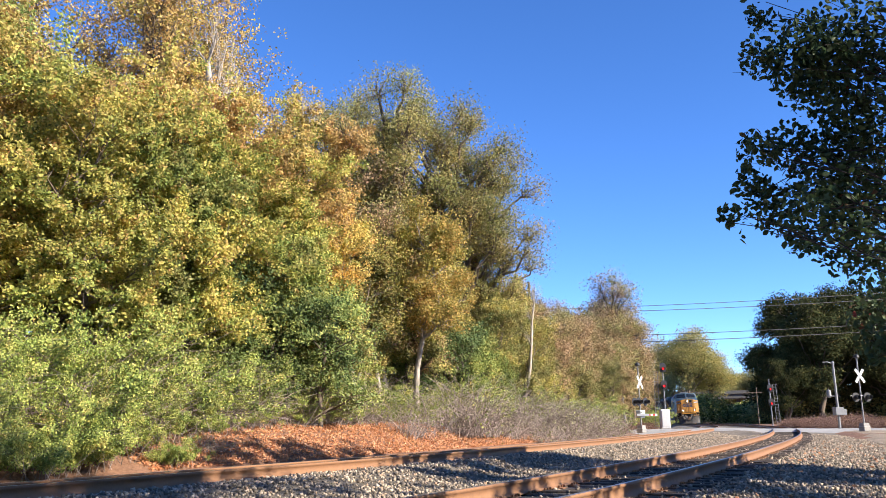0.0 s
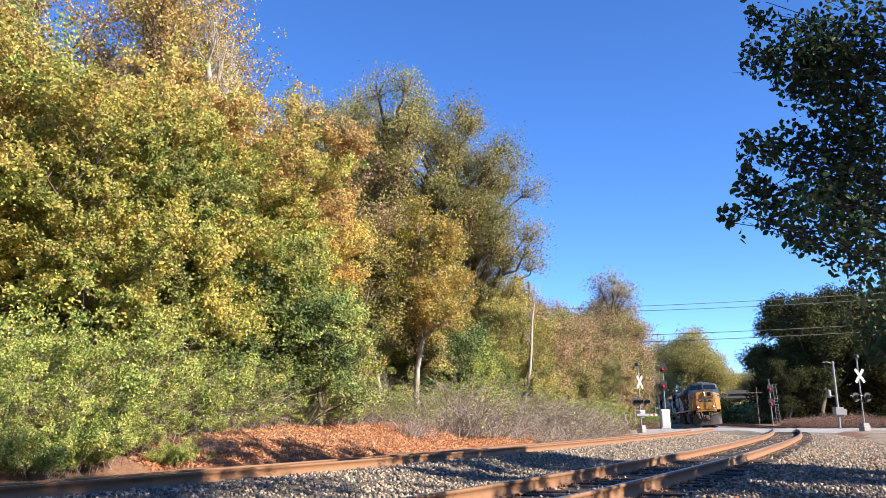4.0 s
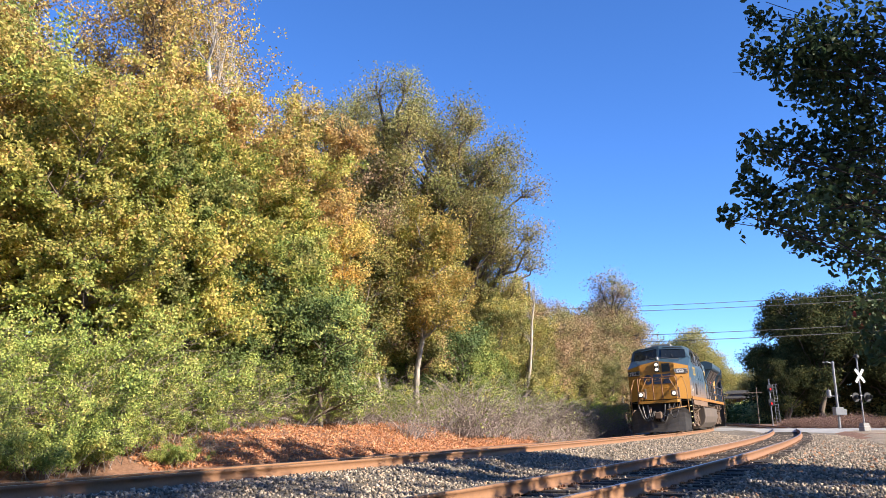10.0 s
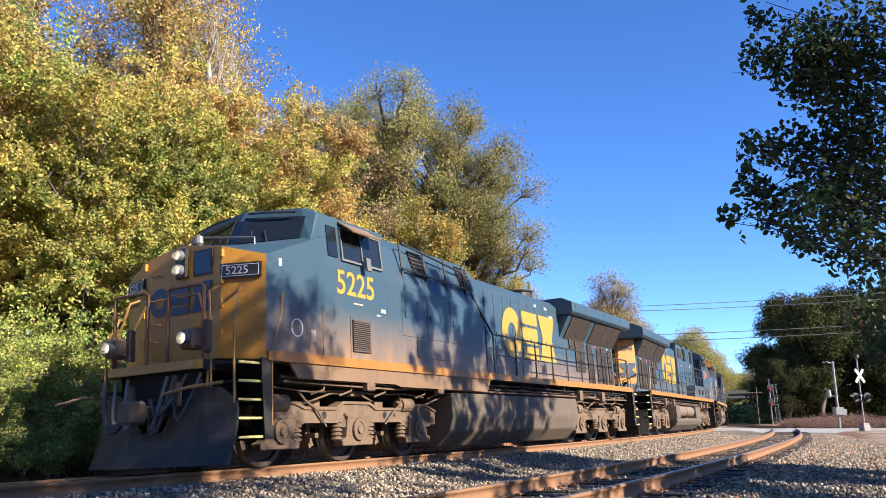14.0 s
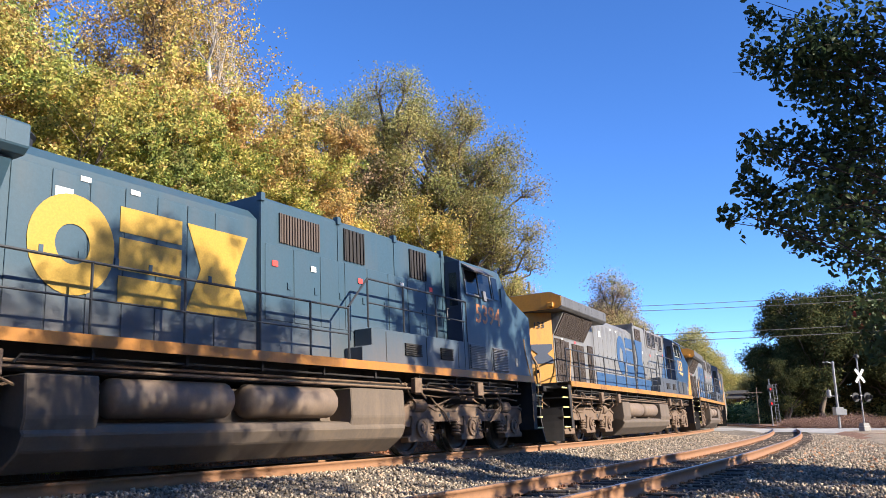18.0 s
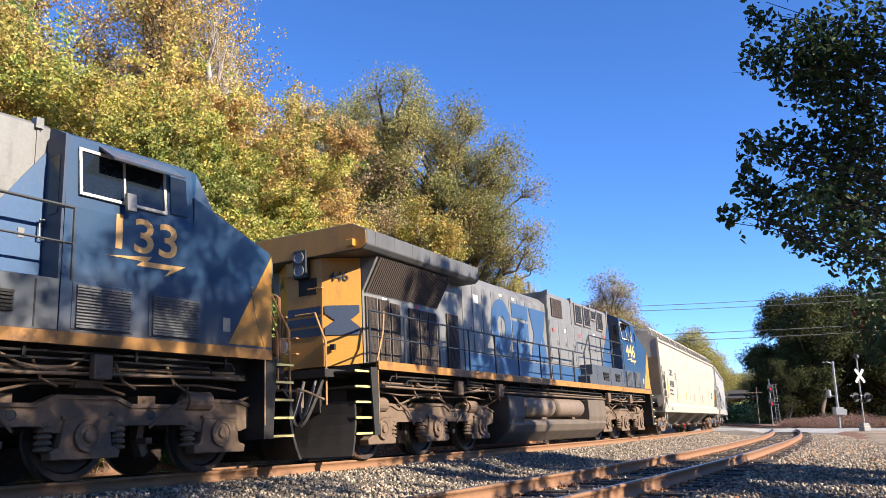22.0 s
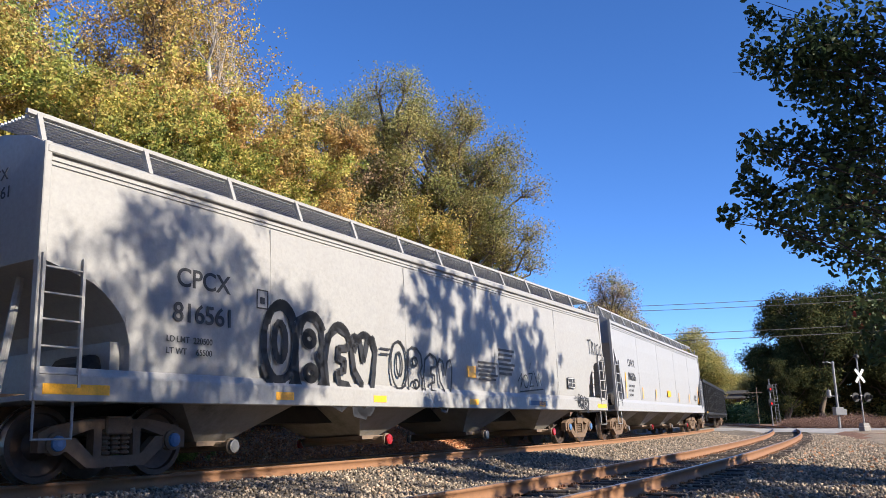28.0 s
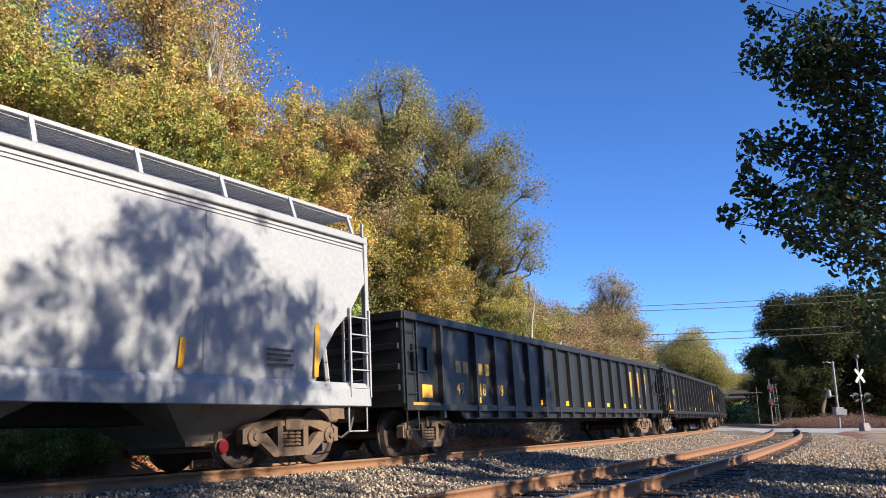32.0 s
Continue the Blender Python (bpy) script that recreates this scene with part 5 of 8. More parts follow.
# ---- locomotive ----
def engine_truck(parent, x0, flip, sense, dark):
    """Three-axle engine bogie: cast side frames with axle boxes, coil springs and a brake cylinder."""
    tr = new("bogie")
    tr.parent = parent
    tr.matrix_basis = pose(x0, 0, 0, 0, 0, 180 if flip else 0)
    ax = (2.13, 0.0, -2.13)

    def frame_mesh(bm):
        for s in (1, -1):
            y0, y1 = (1.0, 1.16) if s > 0 else (-1.16, -1.0)
            prism(bm, [(2.85, 0.66), (2.85, 0.9), (2.5, 0.98), (1.75, 0.98), (1.5, 0.9), (0.62, 0.9), (0.4, 1.0), (-0.4, 1.0), (-0.62, 0.9), (-1.5, 0.9), (-1.75, 0.98), (-2.5, 0.98), (-2.9, 0.88), (-2.9, 0.62), (-2.55, 0.56), (-1.7, 0.56), (-1.5, 0.66), (-0.6, 0.66), (-0.42, 0.58), (0.42, 0.58), (0.6, 0.66), (1.5, 0.66), (1.7, 0.56), (2.55, 0.56)], y0, y1, "y")
            prism(bm, [(2.85, 0.86), (2.5, 0.96), (1.75, 0.96), (1.5, 0.88), (0.62, 0.88), (0.4, 0.98), (-0.4, 0.98), (-0.62, 0.88), (-1.5, 0.88), (-1.75, 0.96), (-2.5, 0.96), (-2.9, 0.85), (-2.9, 0.89), (-2.5, 1.01), (-1.72, 1.01), (-1.48, 0.93), (-0.64, 0.93), (-0.42, 1.03), (0.42, 1.03), (0.64, 0.93), (1.48, 0.93), (1.72, 1.01), (2.5, 1.01), (2.85, 0.92)], min(y0, y1) - 0.03, max(y0, y1) + 0.03, "y")
        for x in (1.0, -1.0):
            box(bm, x - 0.14, x + 0.14, -1.0, 1.0, 0.75, 1.05)
    shared("side_frame", "engine_frame", frame_mesh, M_TRUCK, tr, Matrix())

    def axle_box(bm):
        prism(bm, [(-0.46, 0.26), (0.46, 0.26), (0.48, 0.36), (0.36, 0.40), (0.30, 0.78), (-0.30, 0.78), (-0.36, 0.40), (-0.48, 0.36)], 1.0, 1.2, "y", 0.012)
        box(bm, -0.34, 0.34, 0.99, 1.215, 0.74, 0.78)
        ring_solid(bm, (0, 1.2, 0.535), (0, 1, 0), [(0, 0.19), (0.05, 0.19), (0.05, 0.14), (0.035, 0.13), (0.035, 0.08), (0.07, 0.07), (0.07, 0.01)], 16)
    def coil(bm):
        ring_solid(bm, (0, 1.08, 0.36), (0, 0, 1), [(0.072 * k + a, b) for k in range(5) for a, b in ((0, 0.07), (0.018, 0.105), (0.045, 0.105), (0.064, 0.07))], 12)
    for a in ax:
        for s in (1, -1):
            mirror = Matrix.Rotation(0 if s > 0 else math.pi, 4, "Z")
            shared("axle_box", "axle_box", axle_box, M_TRUCK, tr, Matrix.Translation((a, 0, 0)) @ mirror)
            for o in (-0.5, 0.5):
                if abs(a + o) < 2.4:
                    shared("coil_spring", "coil", coil, M_TRUCK, tr, Matrix.Translation((a + o, 0, 0)) @ mirror)

    def brake(bm):
        rod(bm, (0.0, 1.12, 0.98), (0.42, 1.12, 0.98), 0.14, 0.14, 14)
        rod(bm, (0.42, 1.12, 0.98), (0.5, 1.12, 0.98), 0.10, 0.06, 12)
        rod(bm, (-0.5, 1.12, 0.98), (0, 1.12, 0.98), 0.03, 0.03, 8)
        pipe(bm, [(-0.5, 1.14, 0.98), (-1.2, 1.16, 1.16), (-2.0, 1.16, 1.18), (-2.5, 1.14, 1.05)], 0.02)
    for s in (1, -1):
        for x, turn in ((1.95, 0), (-1.95, 1)):
            m = Matrix.Translation((x, 0, 0)) @ Matrix.Rotation(0 if s > 0 else math.pi, 4, "Z")
            shared("brake_cylinder", "brake_cyl", brake, M_TRUCK, tr, m)
        turn = Matrix.Rotation(0 if s > 0 else math.pi, 4, "Z")
        # Holes are black discs on the solid frame, their inner shade given as colour.
        for x, r in ((0.95, 0.055), (-0.95, 0.055), (0.35, 0.03), (-1.3, 0.03)):
            shared("frame_hole", ("hole", r), lambda b, q=r: ring_solid(b, (0, 1.155, 0.79), (0, 1, 0), [(0, q * 1.25), (0.012, q * 1.2), (0.012, q), (0.008, q * 0.9), (0.008, 0.005)], 12), M_BLACK, tr, Matrix.Translation((x, 0, 0)) @ turn)

        def rigging(b):
            pipe(b, [(-2.4, 1.2, 1.14), (-1.7, 1.2, 1.2), (-0.6, 1.2, 1.17), (0.3, 1.2, 1.21), (1.4, 1.2, 1.17), (2.3, 1.2, 1.22)], 0.017)
            pipe(b, [(-1.6, 1.1, 1.2), (-1.5, 1.2, 1.02), (-1.2, 1.22, 0.86), (-0.9, 1.2, 0.62)], 0.02)
            pipe(b, [(1.6, 1.1, 1.2), (1.5, 1.2, 1.02), (1.2, 1.22, 0.86), (0.95, 1.2, 0.6)], 0.02)
            box(b, -0.2, 0.2, 1.08, 1.2, 1.12, 1.22, 0.01)
        shared("brake_rigging", "rigging", rigging, M_TRUCK, tr, turn)
        for x in (-1.02, 1.02):
            shared("brake_shoe", "shoe", lambda b: (prism(b, [(-0.16, 0.3), (-0.04, 0.25), (0.06, 0.5), (0.02, 0.75), (-0.08, 0.74), (-0.05, 0.52)], 0.7, 0.86, "y"), box(b, -0.05, 0.05, 0.86, 1.05, 0.42, 0.5)), M_TRUCK, tr, Matrix.Translation((x, 0, 0)) @ turn)
    for a in ax:
        wheelset(parent, x0 + (-a if flip else a), 0.535, sense)
    return tr


def slats(bm, w, h, n, depth, across=True):
    """A grille in the XY plane: one folded sheet of bars, across or upright, with a flat rim."""
    run = h if across else w
    prof = [(-0.03, 0.0), (-0.03, depth + 0.006), (0.0, depth + 0.006), (0.0, 0.004)]
    for k in range(n):
        a, b = run * (k + 0.22) / n, run * (k + 0.78) / n
        prof += [(a, 0.004), (a, depth), (b, depth), (b, 0.004)]
    prof += [(run, 0.004), (run, depth + 0.006), (run + 0.03, depth + 0.006), (run + 0.03, 0.0)]
    if across:
        prism(bm, prof, -0.03, w + 0.03, "x")
    else:
        prism(bm, prof, -0.03, h + 0.03, "y")


def grille(parent, m, w, h, n, across, material, name="grille"):
    return shared(name, (name, round(w, 2), round(h, 2), n, across, material.name), lambda bm: slats(bm, w, h, n, 0.03, across), material, parent, m)


def mesh_guard(bm, w, h, pitch=0.062):
    """Crossed wires before an opening, in the plane of X and Y."""
    n, k = int(w / pitch), int(h / pitch)
    for i in range(1, n):
        box(bm, w * i / n - 0.006, w * i / n + 0.006, 0.0, h, 0.0, 0.006)
    for j in range(1, k):
        box(bm, 0.0, w, h * j / k - 0.006, h * j / k + 0.006, 0.006, 0.012)


def trim_frame(bm, w, h, b=0.05):
    for x0, x1, y0, y1 in ((-b, w + b, -b, 0), (-b, w + b, h, h + b), (-b, 0, 0, h), (w, w + b, 0, h)):
        box(bm, x0, x1, y0, y1, 0.0, 0.045)


def plate(name, s, x, w, z0, z1, y, depth, material, parent, latch=False):
    """A thin raised panel on a vehicle's side, its foot at x."""
    def build(b):
        box(b, 0.0, w, min(s * y, s * (y + depth)), max(s * y, s * (y + depth)), z0, z1, 0.005)
        if latch:
            zm = z0 + (z1 - z0) * 0.48
            box(b, w * 0.78, w * 0.9, min(s * y, s * (y + depth + 0.02)), max(s * y, s * (y + depth + 0.02)), zm - 0.06, zm + 0.06)
    return shared(name, (name, s, round(w, 2), z0, z1, y, material.name), build, material, parent, pose(x, 0, 0))


def handrail(parent, side, posts, top, z0, material, y=1.5):
    bm = bmesh.new()
    s = side * y
    pipe(bm, [(posts[0], s, top)] + [(p, s, top) for p in posts[1:]], 0.022)
    part("handrail", bm, material, parent)
    for p in posts:
        def post(bm2):
            rod(bm2, (0, 0, 0), (0, 0, top - z0), 0.02, 0.02, 6)
        shared("handrail_post", ("post", round(top - z0, 2), material.name), post, material, parent, pose(p, s, z0))
    bm = bmesh.new()
    pipe(bm, [(posts[0], s, z0 + (top - z0) * 0.5), (posts[-1], s, z0 + (top - z0) * 0.5)], 0.016)
    part("handrail", bm, material, parent)


def steps(parent, x0, side, out):
    """Corner steps: a stringer plate and five treads."""
    bm = bmesh.new()
    y0, y1 = (0.85, 1.48) if side > 0 else (-1.48, -0.85)
    box(bm, x0 - 0.02, x0 + 0.02, y0, y1, 0.42, 1.62)
    yo = 1.5 * side
    prism(bm, [(x0 - 0.05 * out, 0.42), (x0 + 0.14 * out, 0.42), (x0 + 0.22 * out, 1.62), (x0 - 0.05 * out, 1.62)], yo - 0.015, yo + 0.015, "y")
    part("stepwell", bm, M_UNDER, parent)
    for k in range(5):
        def tread(bm2):
            box(bm2, 0.0, 0.62, -0.3, 0.3, -0.015, 0.015)
        def edge(bm2):
            box(bm2, 0.0, 0.62, 0.3, 0.325, -0.018, 0.018)
        z = 0.46 + 0.27 * k
        m = pose(x0 + (0.02 if out > 0 else -0.64), side * 1.14, z, 0, 0, 0)
        shared("step", "tread", tread, M_UNDER, parent, m)
        shared("step_edge", ("edge", side), (lambda b: box(b, 0.0, 0.62, 0.3, 0.325, -0.018, 0.018)) if side > 0 else (lambda b: box(b, 0.0, 0.62, -0.325, -0.3, -0.018, 0.018)), M_STEPYEL, parent, m)


def end_gear(parent, out):
    """Coupler, hoses, plough plate and end platform at one end."""
    x = 10.35 * out
    bm = bmesh.new()
    ys = [-1.42, -1.15, -0.85, -0.5, -0.2, 0.2, 0.5, 0.85, 1.15, 1.42]
    skins = []
    for back in (0.0, 0.05):
        skin = []
        for y in ys:
            top = (1.0 if abs(y) > 1.3 else 1.2 if abs(y) > 0.8 else (1.0 if abs(y) > 0.4 else 0.58)) if out > 0 else (0.98 if abs(y) > 0.8 else (0.9 if abs(y) > 0.4 else 0.62))
            col = []
            for k in range(6):
                z = 0.09 + (top - 0.09) * k / 5
                bow = 0.26 * (1 - k / 5) ** 2 + (0.05 * (k / 5) ** 3)
                col.append(bm.verts.new((x + out * (0.3 * (1 - abs(y) / 1.42) ** 0.8 * (1 if out > 0 else 0.4) + bow * (1 if out > 0 else 0.5) - back), y, z)))
            skin.append(col)
        skins.append(skin)
    n, m = len(ys), 6
    for skin in skins:
        for i in range(n - 1):
            for k in range(m - 1):
                bm.faces.new((skin[i][k], skin[i + 1][k], skin[i + 1][k + 1], skin[i][k + 1]))
    fa, fb = skins
    for i in range(n - 1):
        for k in (0, m - 1):
            bm.faces.new((fa[i][k], fb[i][k], fb[i + 1][k], fa[i + 1][k]))
    for i in (0, n - 1):
        for k in range(m - 1):
            bm.faces.new((fa[i][k], fa[i][k + 1], fb[i][k + 1], fb[i][k]))
    bmesh.ops.recalc_face_normals(bm, faces=bm.faces)
    part("pilot_plough", bm, M_PLOUGH if out > 0 else M_UNDER, parent, "worn steel snow plough" if out > 0 else "black end plate")
    bm = bmesh.new()
    box(bm, min(x - 0.9 * out, x + 0.3 * out), max(x - 0.9 * out, x + 0.3 * out), -1.0, 1.0, 1.46, 1.6)
    box(bm, min(x, x + 0.12 * out), max(x, x + 0.12 * out), -0.75, 0.75, 0.85, 1.5)
    part("end_platform", bm, M_UNDER, parent)
    bm = bmesh.new()
    x1 = x + 0.1 * out
    box(bm, min(x1, x1 + 0.5 * out), max(x1, x1 + 0.5 * out), -0.09, 0.09, 0.78, 0.98, 0.02)
    box(bm, min(x1 + 0.42 * out, x1 + 0.72 * out), max(x1 + 0.42 * out, x1 + 0.72 * out), -0.17, 0.13, 0.72, 1.04, 0.03)
    part("coupler", bm, M_TRUCK, parent)
    if out > 0:
        bm = bmesh.new()
        prism(bm, [(x + 0.3, -1.0), (x + 0.36, -0.9), (x + 0.36, 0.9), (x + 0.3, 1.0)], 1.47, 1.6, "z")
        part("anticlimber", bm, M_NOSEYEL, parent, "worn yellow platform edge")
    for k, (y, a, r) in enumerate(((-0.55, 0.42, 0.03), (0.5, 0.5, 0.034), (0.75, 0.3, 0.024), (-0.8, 0.36, 0.026), (1.0, 0.36, 0.024), (-1.0, 0.45, 0.034), (0.3, 0.46, 0.03))):
        bm = bmesh.new()
        side = math.copysign(1.0, y)
        pts = []
        for i in range(15):
            u = i / 14
            pts.append((x + out * (0.3 + 0.16 * math.sin(math.pi * u) + 0.03 * (k % 3)), y - side * (0.16 + 0.1 * (k % 3)) * 2 * u, 1.4 - 0.32 * u - a * 1.35 * math.sin(math.pi * u)))
        pipe(bm, pts, r)
        part("air_hose", bm, M_HOSE if k % 3 else M_PALEHOSE, parent)
    for y in (-0.45, 0.5):
        bm = bmesh.new()
        rod(bm, (x + 0.3 * out, y, 0.95), (x + 0.3 * out, y, 1.3), 0.07, 0.07, 12)
        part("hose_bracket", bm, M_TRUCK, parent)
    bm = bmesh.new()
    pipe(bm, [(x + 0.2 * out, 1.3, 1.25), (x + 0.45 * out, 0.9, 1.2), (x + 0.5 * out, 0.4, 1.12)], 0.025)
    part("cut_lever", bm, M_RAILTAN, parent)


def lamp_unit(parent, name, x, y, z, r, lit):
    """A sealed lamp: a deep dark rim, and the bulb's bright spot far back in it."""
    shared("lamp_rim", ("rim", r), lambda b: ring_solid(b, (0, 0, 0), (1, 0, 0), [(0, r), (0.1, r), (0.1, r - 0.012), (0.012, r * 0.6)], 16), M_ALU, parent, pose(x, y, z))
    shared(name, (name, lit), lambda b: ring_solid(b, (0.012, 0, 0), (1, 0, 0), [(0, r * 0.62), (0.012, r * 0.6), (0.018, r * 0.1)], 14), M_LAMP if lit else M_GLASS, parent, pose(x, y, z))


def locomotive(number, label, late, sense):
    """A six-axle road engine, cab at +x. late: the newer dark-blue dress, else grey over blue."""
    hood_mat = (M_DUSTBLUE if sense > 0 else M_BLUE) if late else M_GREY
    cab_mat = (M_DUSTBLUE if sense > 0 else M_BLUE) if late else M_MIDBLUE
    rad_mat = M_BLUE if late else M_WING
    mark = M_LOGOYEL if late else M_LOGOBLUE
    lead = late and sense > 0
    ob = thing("locomotive", label, "locomotive", "engines at the head of the train")
    # frame, sill stripe, walkway
    bm = bmesh.new()
    box(bm, -9.75, 9.75, -1.12, 1.12, 1.3, 1.7)
    part("underframe", bm, M_UNDER, ob)
    bm = bmesh.new()
    box(bm, -9.75, 9.75, -1.52, 1.52, 1.702, 1.722)
    part("walkway", bm, M_UNDER, ob)
    bm = bmesh.new()
    box(bm, -10.4, 10.4, -0.55, 0.55, 0.95, 1.298)
    part("centre_sill", bm, M_UNDER, ob)
    for s in (1, -1):
        bm = bmesh.new()
        box(bm, -9.75, 9.84, min(s * 1.52, s * 1.545), max(s * 1.52, s * 1.545), 1.585, 1.74)
        part("sill_stripe", bm, M_YELLOW if late else M_STRIPE, ob, "golden stripe along the sill")
    if late and sense > 0:
        for s in (1, -1):
            bm = bmesh.new()
            prism(bm, [(2.0, 1.583), (9.3, 1.583), (9.1, 1.34), (6.2, 1.34), (6.0, 1.3), (2.2, 1.3)], min(s * 1.47, s * 1.515), max(s * 1.47, s * 1.515), "y")
            part("side_skirt", bm, M_SKIRT, ob, "dusty tan side skirt")
    # long hood
    wing_r, wing_f, flare = (-10.12, -4.05, -4.15) if late else (-10.0, -5.25, -6.38)
    bm = bmesh.new()
    prism(bm, [(-1.0, 1.72), (1.0, 1.72), (1.0, 4.02), (0.82, 4.2), (-0.82, 4.2), (-1.0, 4.02)], flare, 2.2)
    part("long_hood", bm, hood_mat, ob)
    # radiator end
    bm = bmesh.new()
    prism(bm, [(-1.0, 1.72), (1.0, 1.72), (1.0, 3.15), (1.36, 3.78), (-1.36, 3.78), (-1.0, 3.15)], -9.4, flare)
    part("radiator_house", bm, hood_mat, ob)
    bm = bmesh.new()
    prism(bm, [(-1.44, 3.8), (1.44, 3.8), (1.54, 3.88), (1.54, 4.17), (1.2, 4.33), (-1.2, 4.33), (-1.54, 4.17), (-1.54, 3.88)], wing_r, wing_f, "x", 0.015)
    wing = part("radiator_wing", bm, rad_mat, ob)
    bm = bmesh.new()
    for k in range(7):
        for s in (1, -1):
            x = wing_r + 0.3 + (wing_f - wing_r - 0.6) * k / 6
            box(bm, x - 0.012, x + 0.012, min(s * 1.535, s * 1.544), max(s * 1.535, s * 1.544), 3.89, 4.16)
    part("wing_seam", bm, rad_mat, wing)
    if not late:
        bm = bmesh.new()
        prism(bm, [(-1.4, 3.82), (1.4, 3.82), (1.52, 3.9), (1.52, 4.15), (1.19, 4.31), (-1.19, 4.31), (-1.52, 4.15), (-1.52, 3.9)], wing_r - 0.02, wing_r, "x")
        part("wing_end", bm, M_NOSEYEL, ob, "yellow end of the radiator wing")
        for s in (1, -1):
            bm = bmesh.new()
            box(bm, wing_r - 0.12, wing_r - 0.02, min(s * 1.12, s * 1.3), max(s * 1.12, s * 1.3), 3.86, 4.0, 0.015)
            part("marker_lamp", bm, M_NOSEYEL, ob)
    bm = bmesh.new()
    prism(bm, [(-9.42, -0.99), (-9.9, -0.42), (-9.9, 0.42), (-9.42, 0.99)], 1.72, 3.79, "z")
    hood_end = part("hood_end", bm, M_NOSEYEL, ob, "yellow hood end")
    # The recess is a thin black plate, its shade put into the colour.
    bm = bmesh.new()
    box(bm, -9.915, -9.897, -0.3, 0.12, 3.1, 3.42)
    part("recess", bm, M_UNDER, hood_end)
    bm = bmesh.new()
    for y, z in ((0.3, 2.0), (0.3, 2.3), (-0.3, 3.2), (0.34, 3.5)):
        pipe(bm, [(-9.9, y - 0.16, z), (-9.97, y - 0.16, z), (-9.97, y + 0.16, z), (-9.9, y + 0.16, z)], 0.014)
    part("grab_iron", bm, M_RAILTAN, hood_end)
    for s in (1, -1):
        bm = bmesh.new()
        box(bm, -9.86, -9.8, s * 0.6 - 0.05, s * 0.6 + 0.05, 2.02, 2.12)
        part("latch", bm, M_UNDER, hood_end)
    if late:
        bm = bmesh.new()
        prism(bm, [(-9.425, -1.0), (-9.91, -0.43), (-9.91, 0.43), (-9.425, 1.0)], 1.725, 2.05, "z")
        part("hood_end_band", bm, M_LOGODARK, ob, "dark blue band")
    # the mark runs round the three faces of the hood end
    z0, mh = 2.3, 0.56
    fold = math.degrees(math.atan2(0.48, 0.57))
    flat("marking", rect(0.78, mh * 0.28, -0.39, mh * 0.72), M_LOGODARK, ob, front_frame(-9.902, 0.0, z0, True))
    flat("marking", rect(0.78, mh * 0.28, -0.39, mh * 0.36), M_LOGODARK, ob, front_frame(-9.902, 0.0, z0, True))
    flat("marking", rect(0.78, mh * 0.28, -0.39, 0.0), M_LOGODARK, ob, front_frame(-9.902, 0.0, z0, True))
    skew = Matrix.Translation((-9.668, -0.71, 0)) @ Matrix.Rotation(radians(fold), 4, "Z")
    flat("marking", [(-0.33, mh), (0.33, mh), (0.33, mh * 0.74), (0.16, mh * 0.5), (0.33, mh * 0.26), (0.33, 0), (-0.33, 0), (-0.33, mh * 0.26), (-0.14, mh * 0.5), (-0.33, mh * 0.74)], M_LOGODARK, ob, skew @ front_frame(-0.012, 0, z0, True))
    lettering(number, 0.18, M_INK, ob, skew @ front_frame(-0.012, 0.24, 3.34, True))
    skew = Matrix.Translation((-9.668, 0.71, 0)) @ Matrix.Rotation(radians(-fold), 4, "Z")
    for a0, a1 in ((0, 180), (180, 360)):
        flat("marking", arc_band(0, mh * 0.5, 0.14, 0.28, a0, a1), M_LOGODARK, ob, skew @ front_frame(-0.012, 0, z0, True))
    lettering(number, 0.18, M_INK, ob, skew @ front_frame(-0.012, 0.24, 3.34, True))
    bm = bmesh.new()
    box(bm, -10.04, -9.88, -0.16, 0.16, 3.42, 3.98, 0.02)
    rl = part("rear_headlight", bm, M_BLACK, ob)
    for z in (3.57, 3.83):
        shared("lens", "rear_lens", lambda b: ring_solid(b, (0, 0, 0), (-1, 0, 0), [(0, 0.11), (0.03, 0.11), (0.012, 0.09), (0.0, 0.02)], 16), M_ALU, rl, pose(-10.04, 0, z))
    # screens on the flared radiator, louvres and doors below
    slope = math.atan2(0.36, 0.63)
    for s in (1, -1):
        tilt = Matrix.Rotation(slope, 4, "X")
        for x0, w in ((-9.35, 1.3), (-7.98, 1.3), (-6.2, 1.7)) if late else ((-9.3, 1.5), (-7.72, 1.24)):
            left = x0 + w if s > 0 else x0
            grille(ob, side_frame(s, left, 1.02, 3.17) @ tilt, w, 0.66, 22, False, M_SCREEN, "radiator_screen")
        for x0, w, h, z in ((-9.1, 0.32, 1.15, 1.9), (-8.5, 0.42, 1.15, 1.9), (-7.9, 0.32, 1.15, 1.9), (-7.0, 0.36, 1.2, 1.86), (-6.24, 0.76, 1.12, 2.19), (-5.3, 0.36, 0.42, 2.85)) if late else ((-9.3, 0.34, 1.2, 1.82), (-8.82, 0.3, 1.2, 1.82), (-8.38, 0.28, 1.15, 1.84), (-7.66, 0.3, 1.15, 1.82), (-7.22, 0.28, 1.15, 1.82), (-6.84, 0.3, 1.15, 1.82), (-5.98, 0.5, 1.18, 1.86)):
            left = x0 + w if s > 0 else x0
            grille(ob, side_frame(s, left, 1.005, z), w, h, 12, False, M_SCREEN, "louvre")
        for k in range(int((1.5 - wing_f) / 0.56) if s > 0 and lead else int((0.3 - wing_f) / 0.56)):
            plate("hood_door", s, wing_f + 0.1 + 0.56 * k, 0.53, 1.82, 3.92, 1.0, 0.018, hood_mat, ob, True)
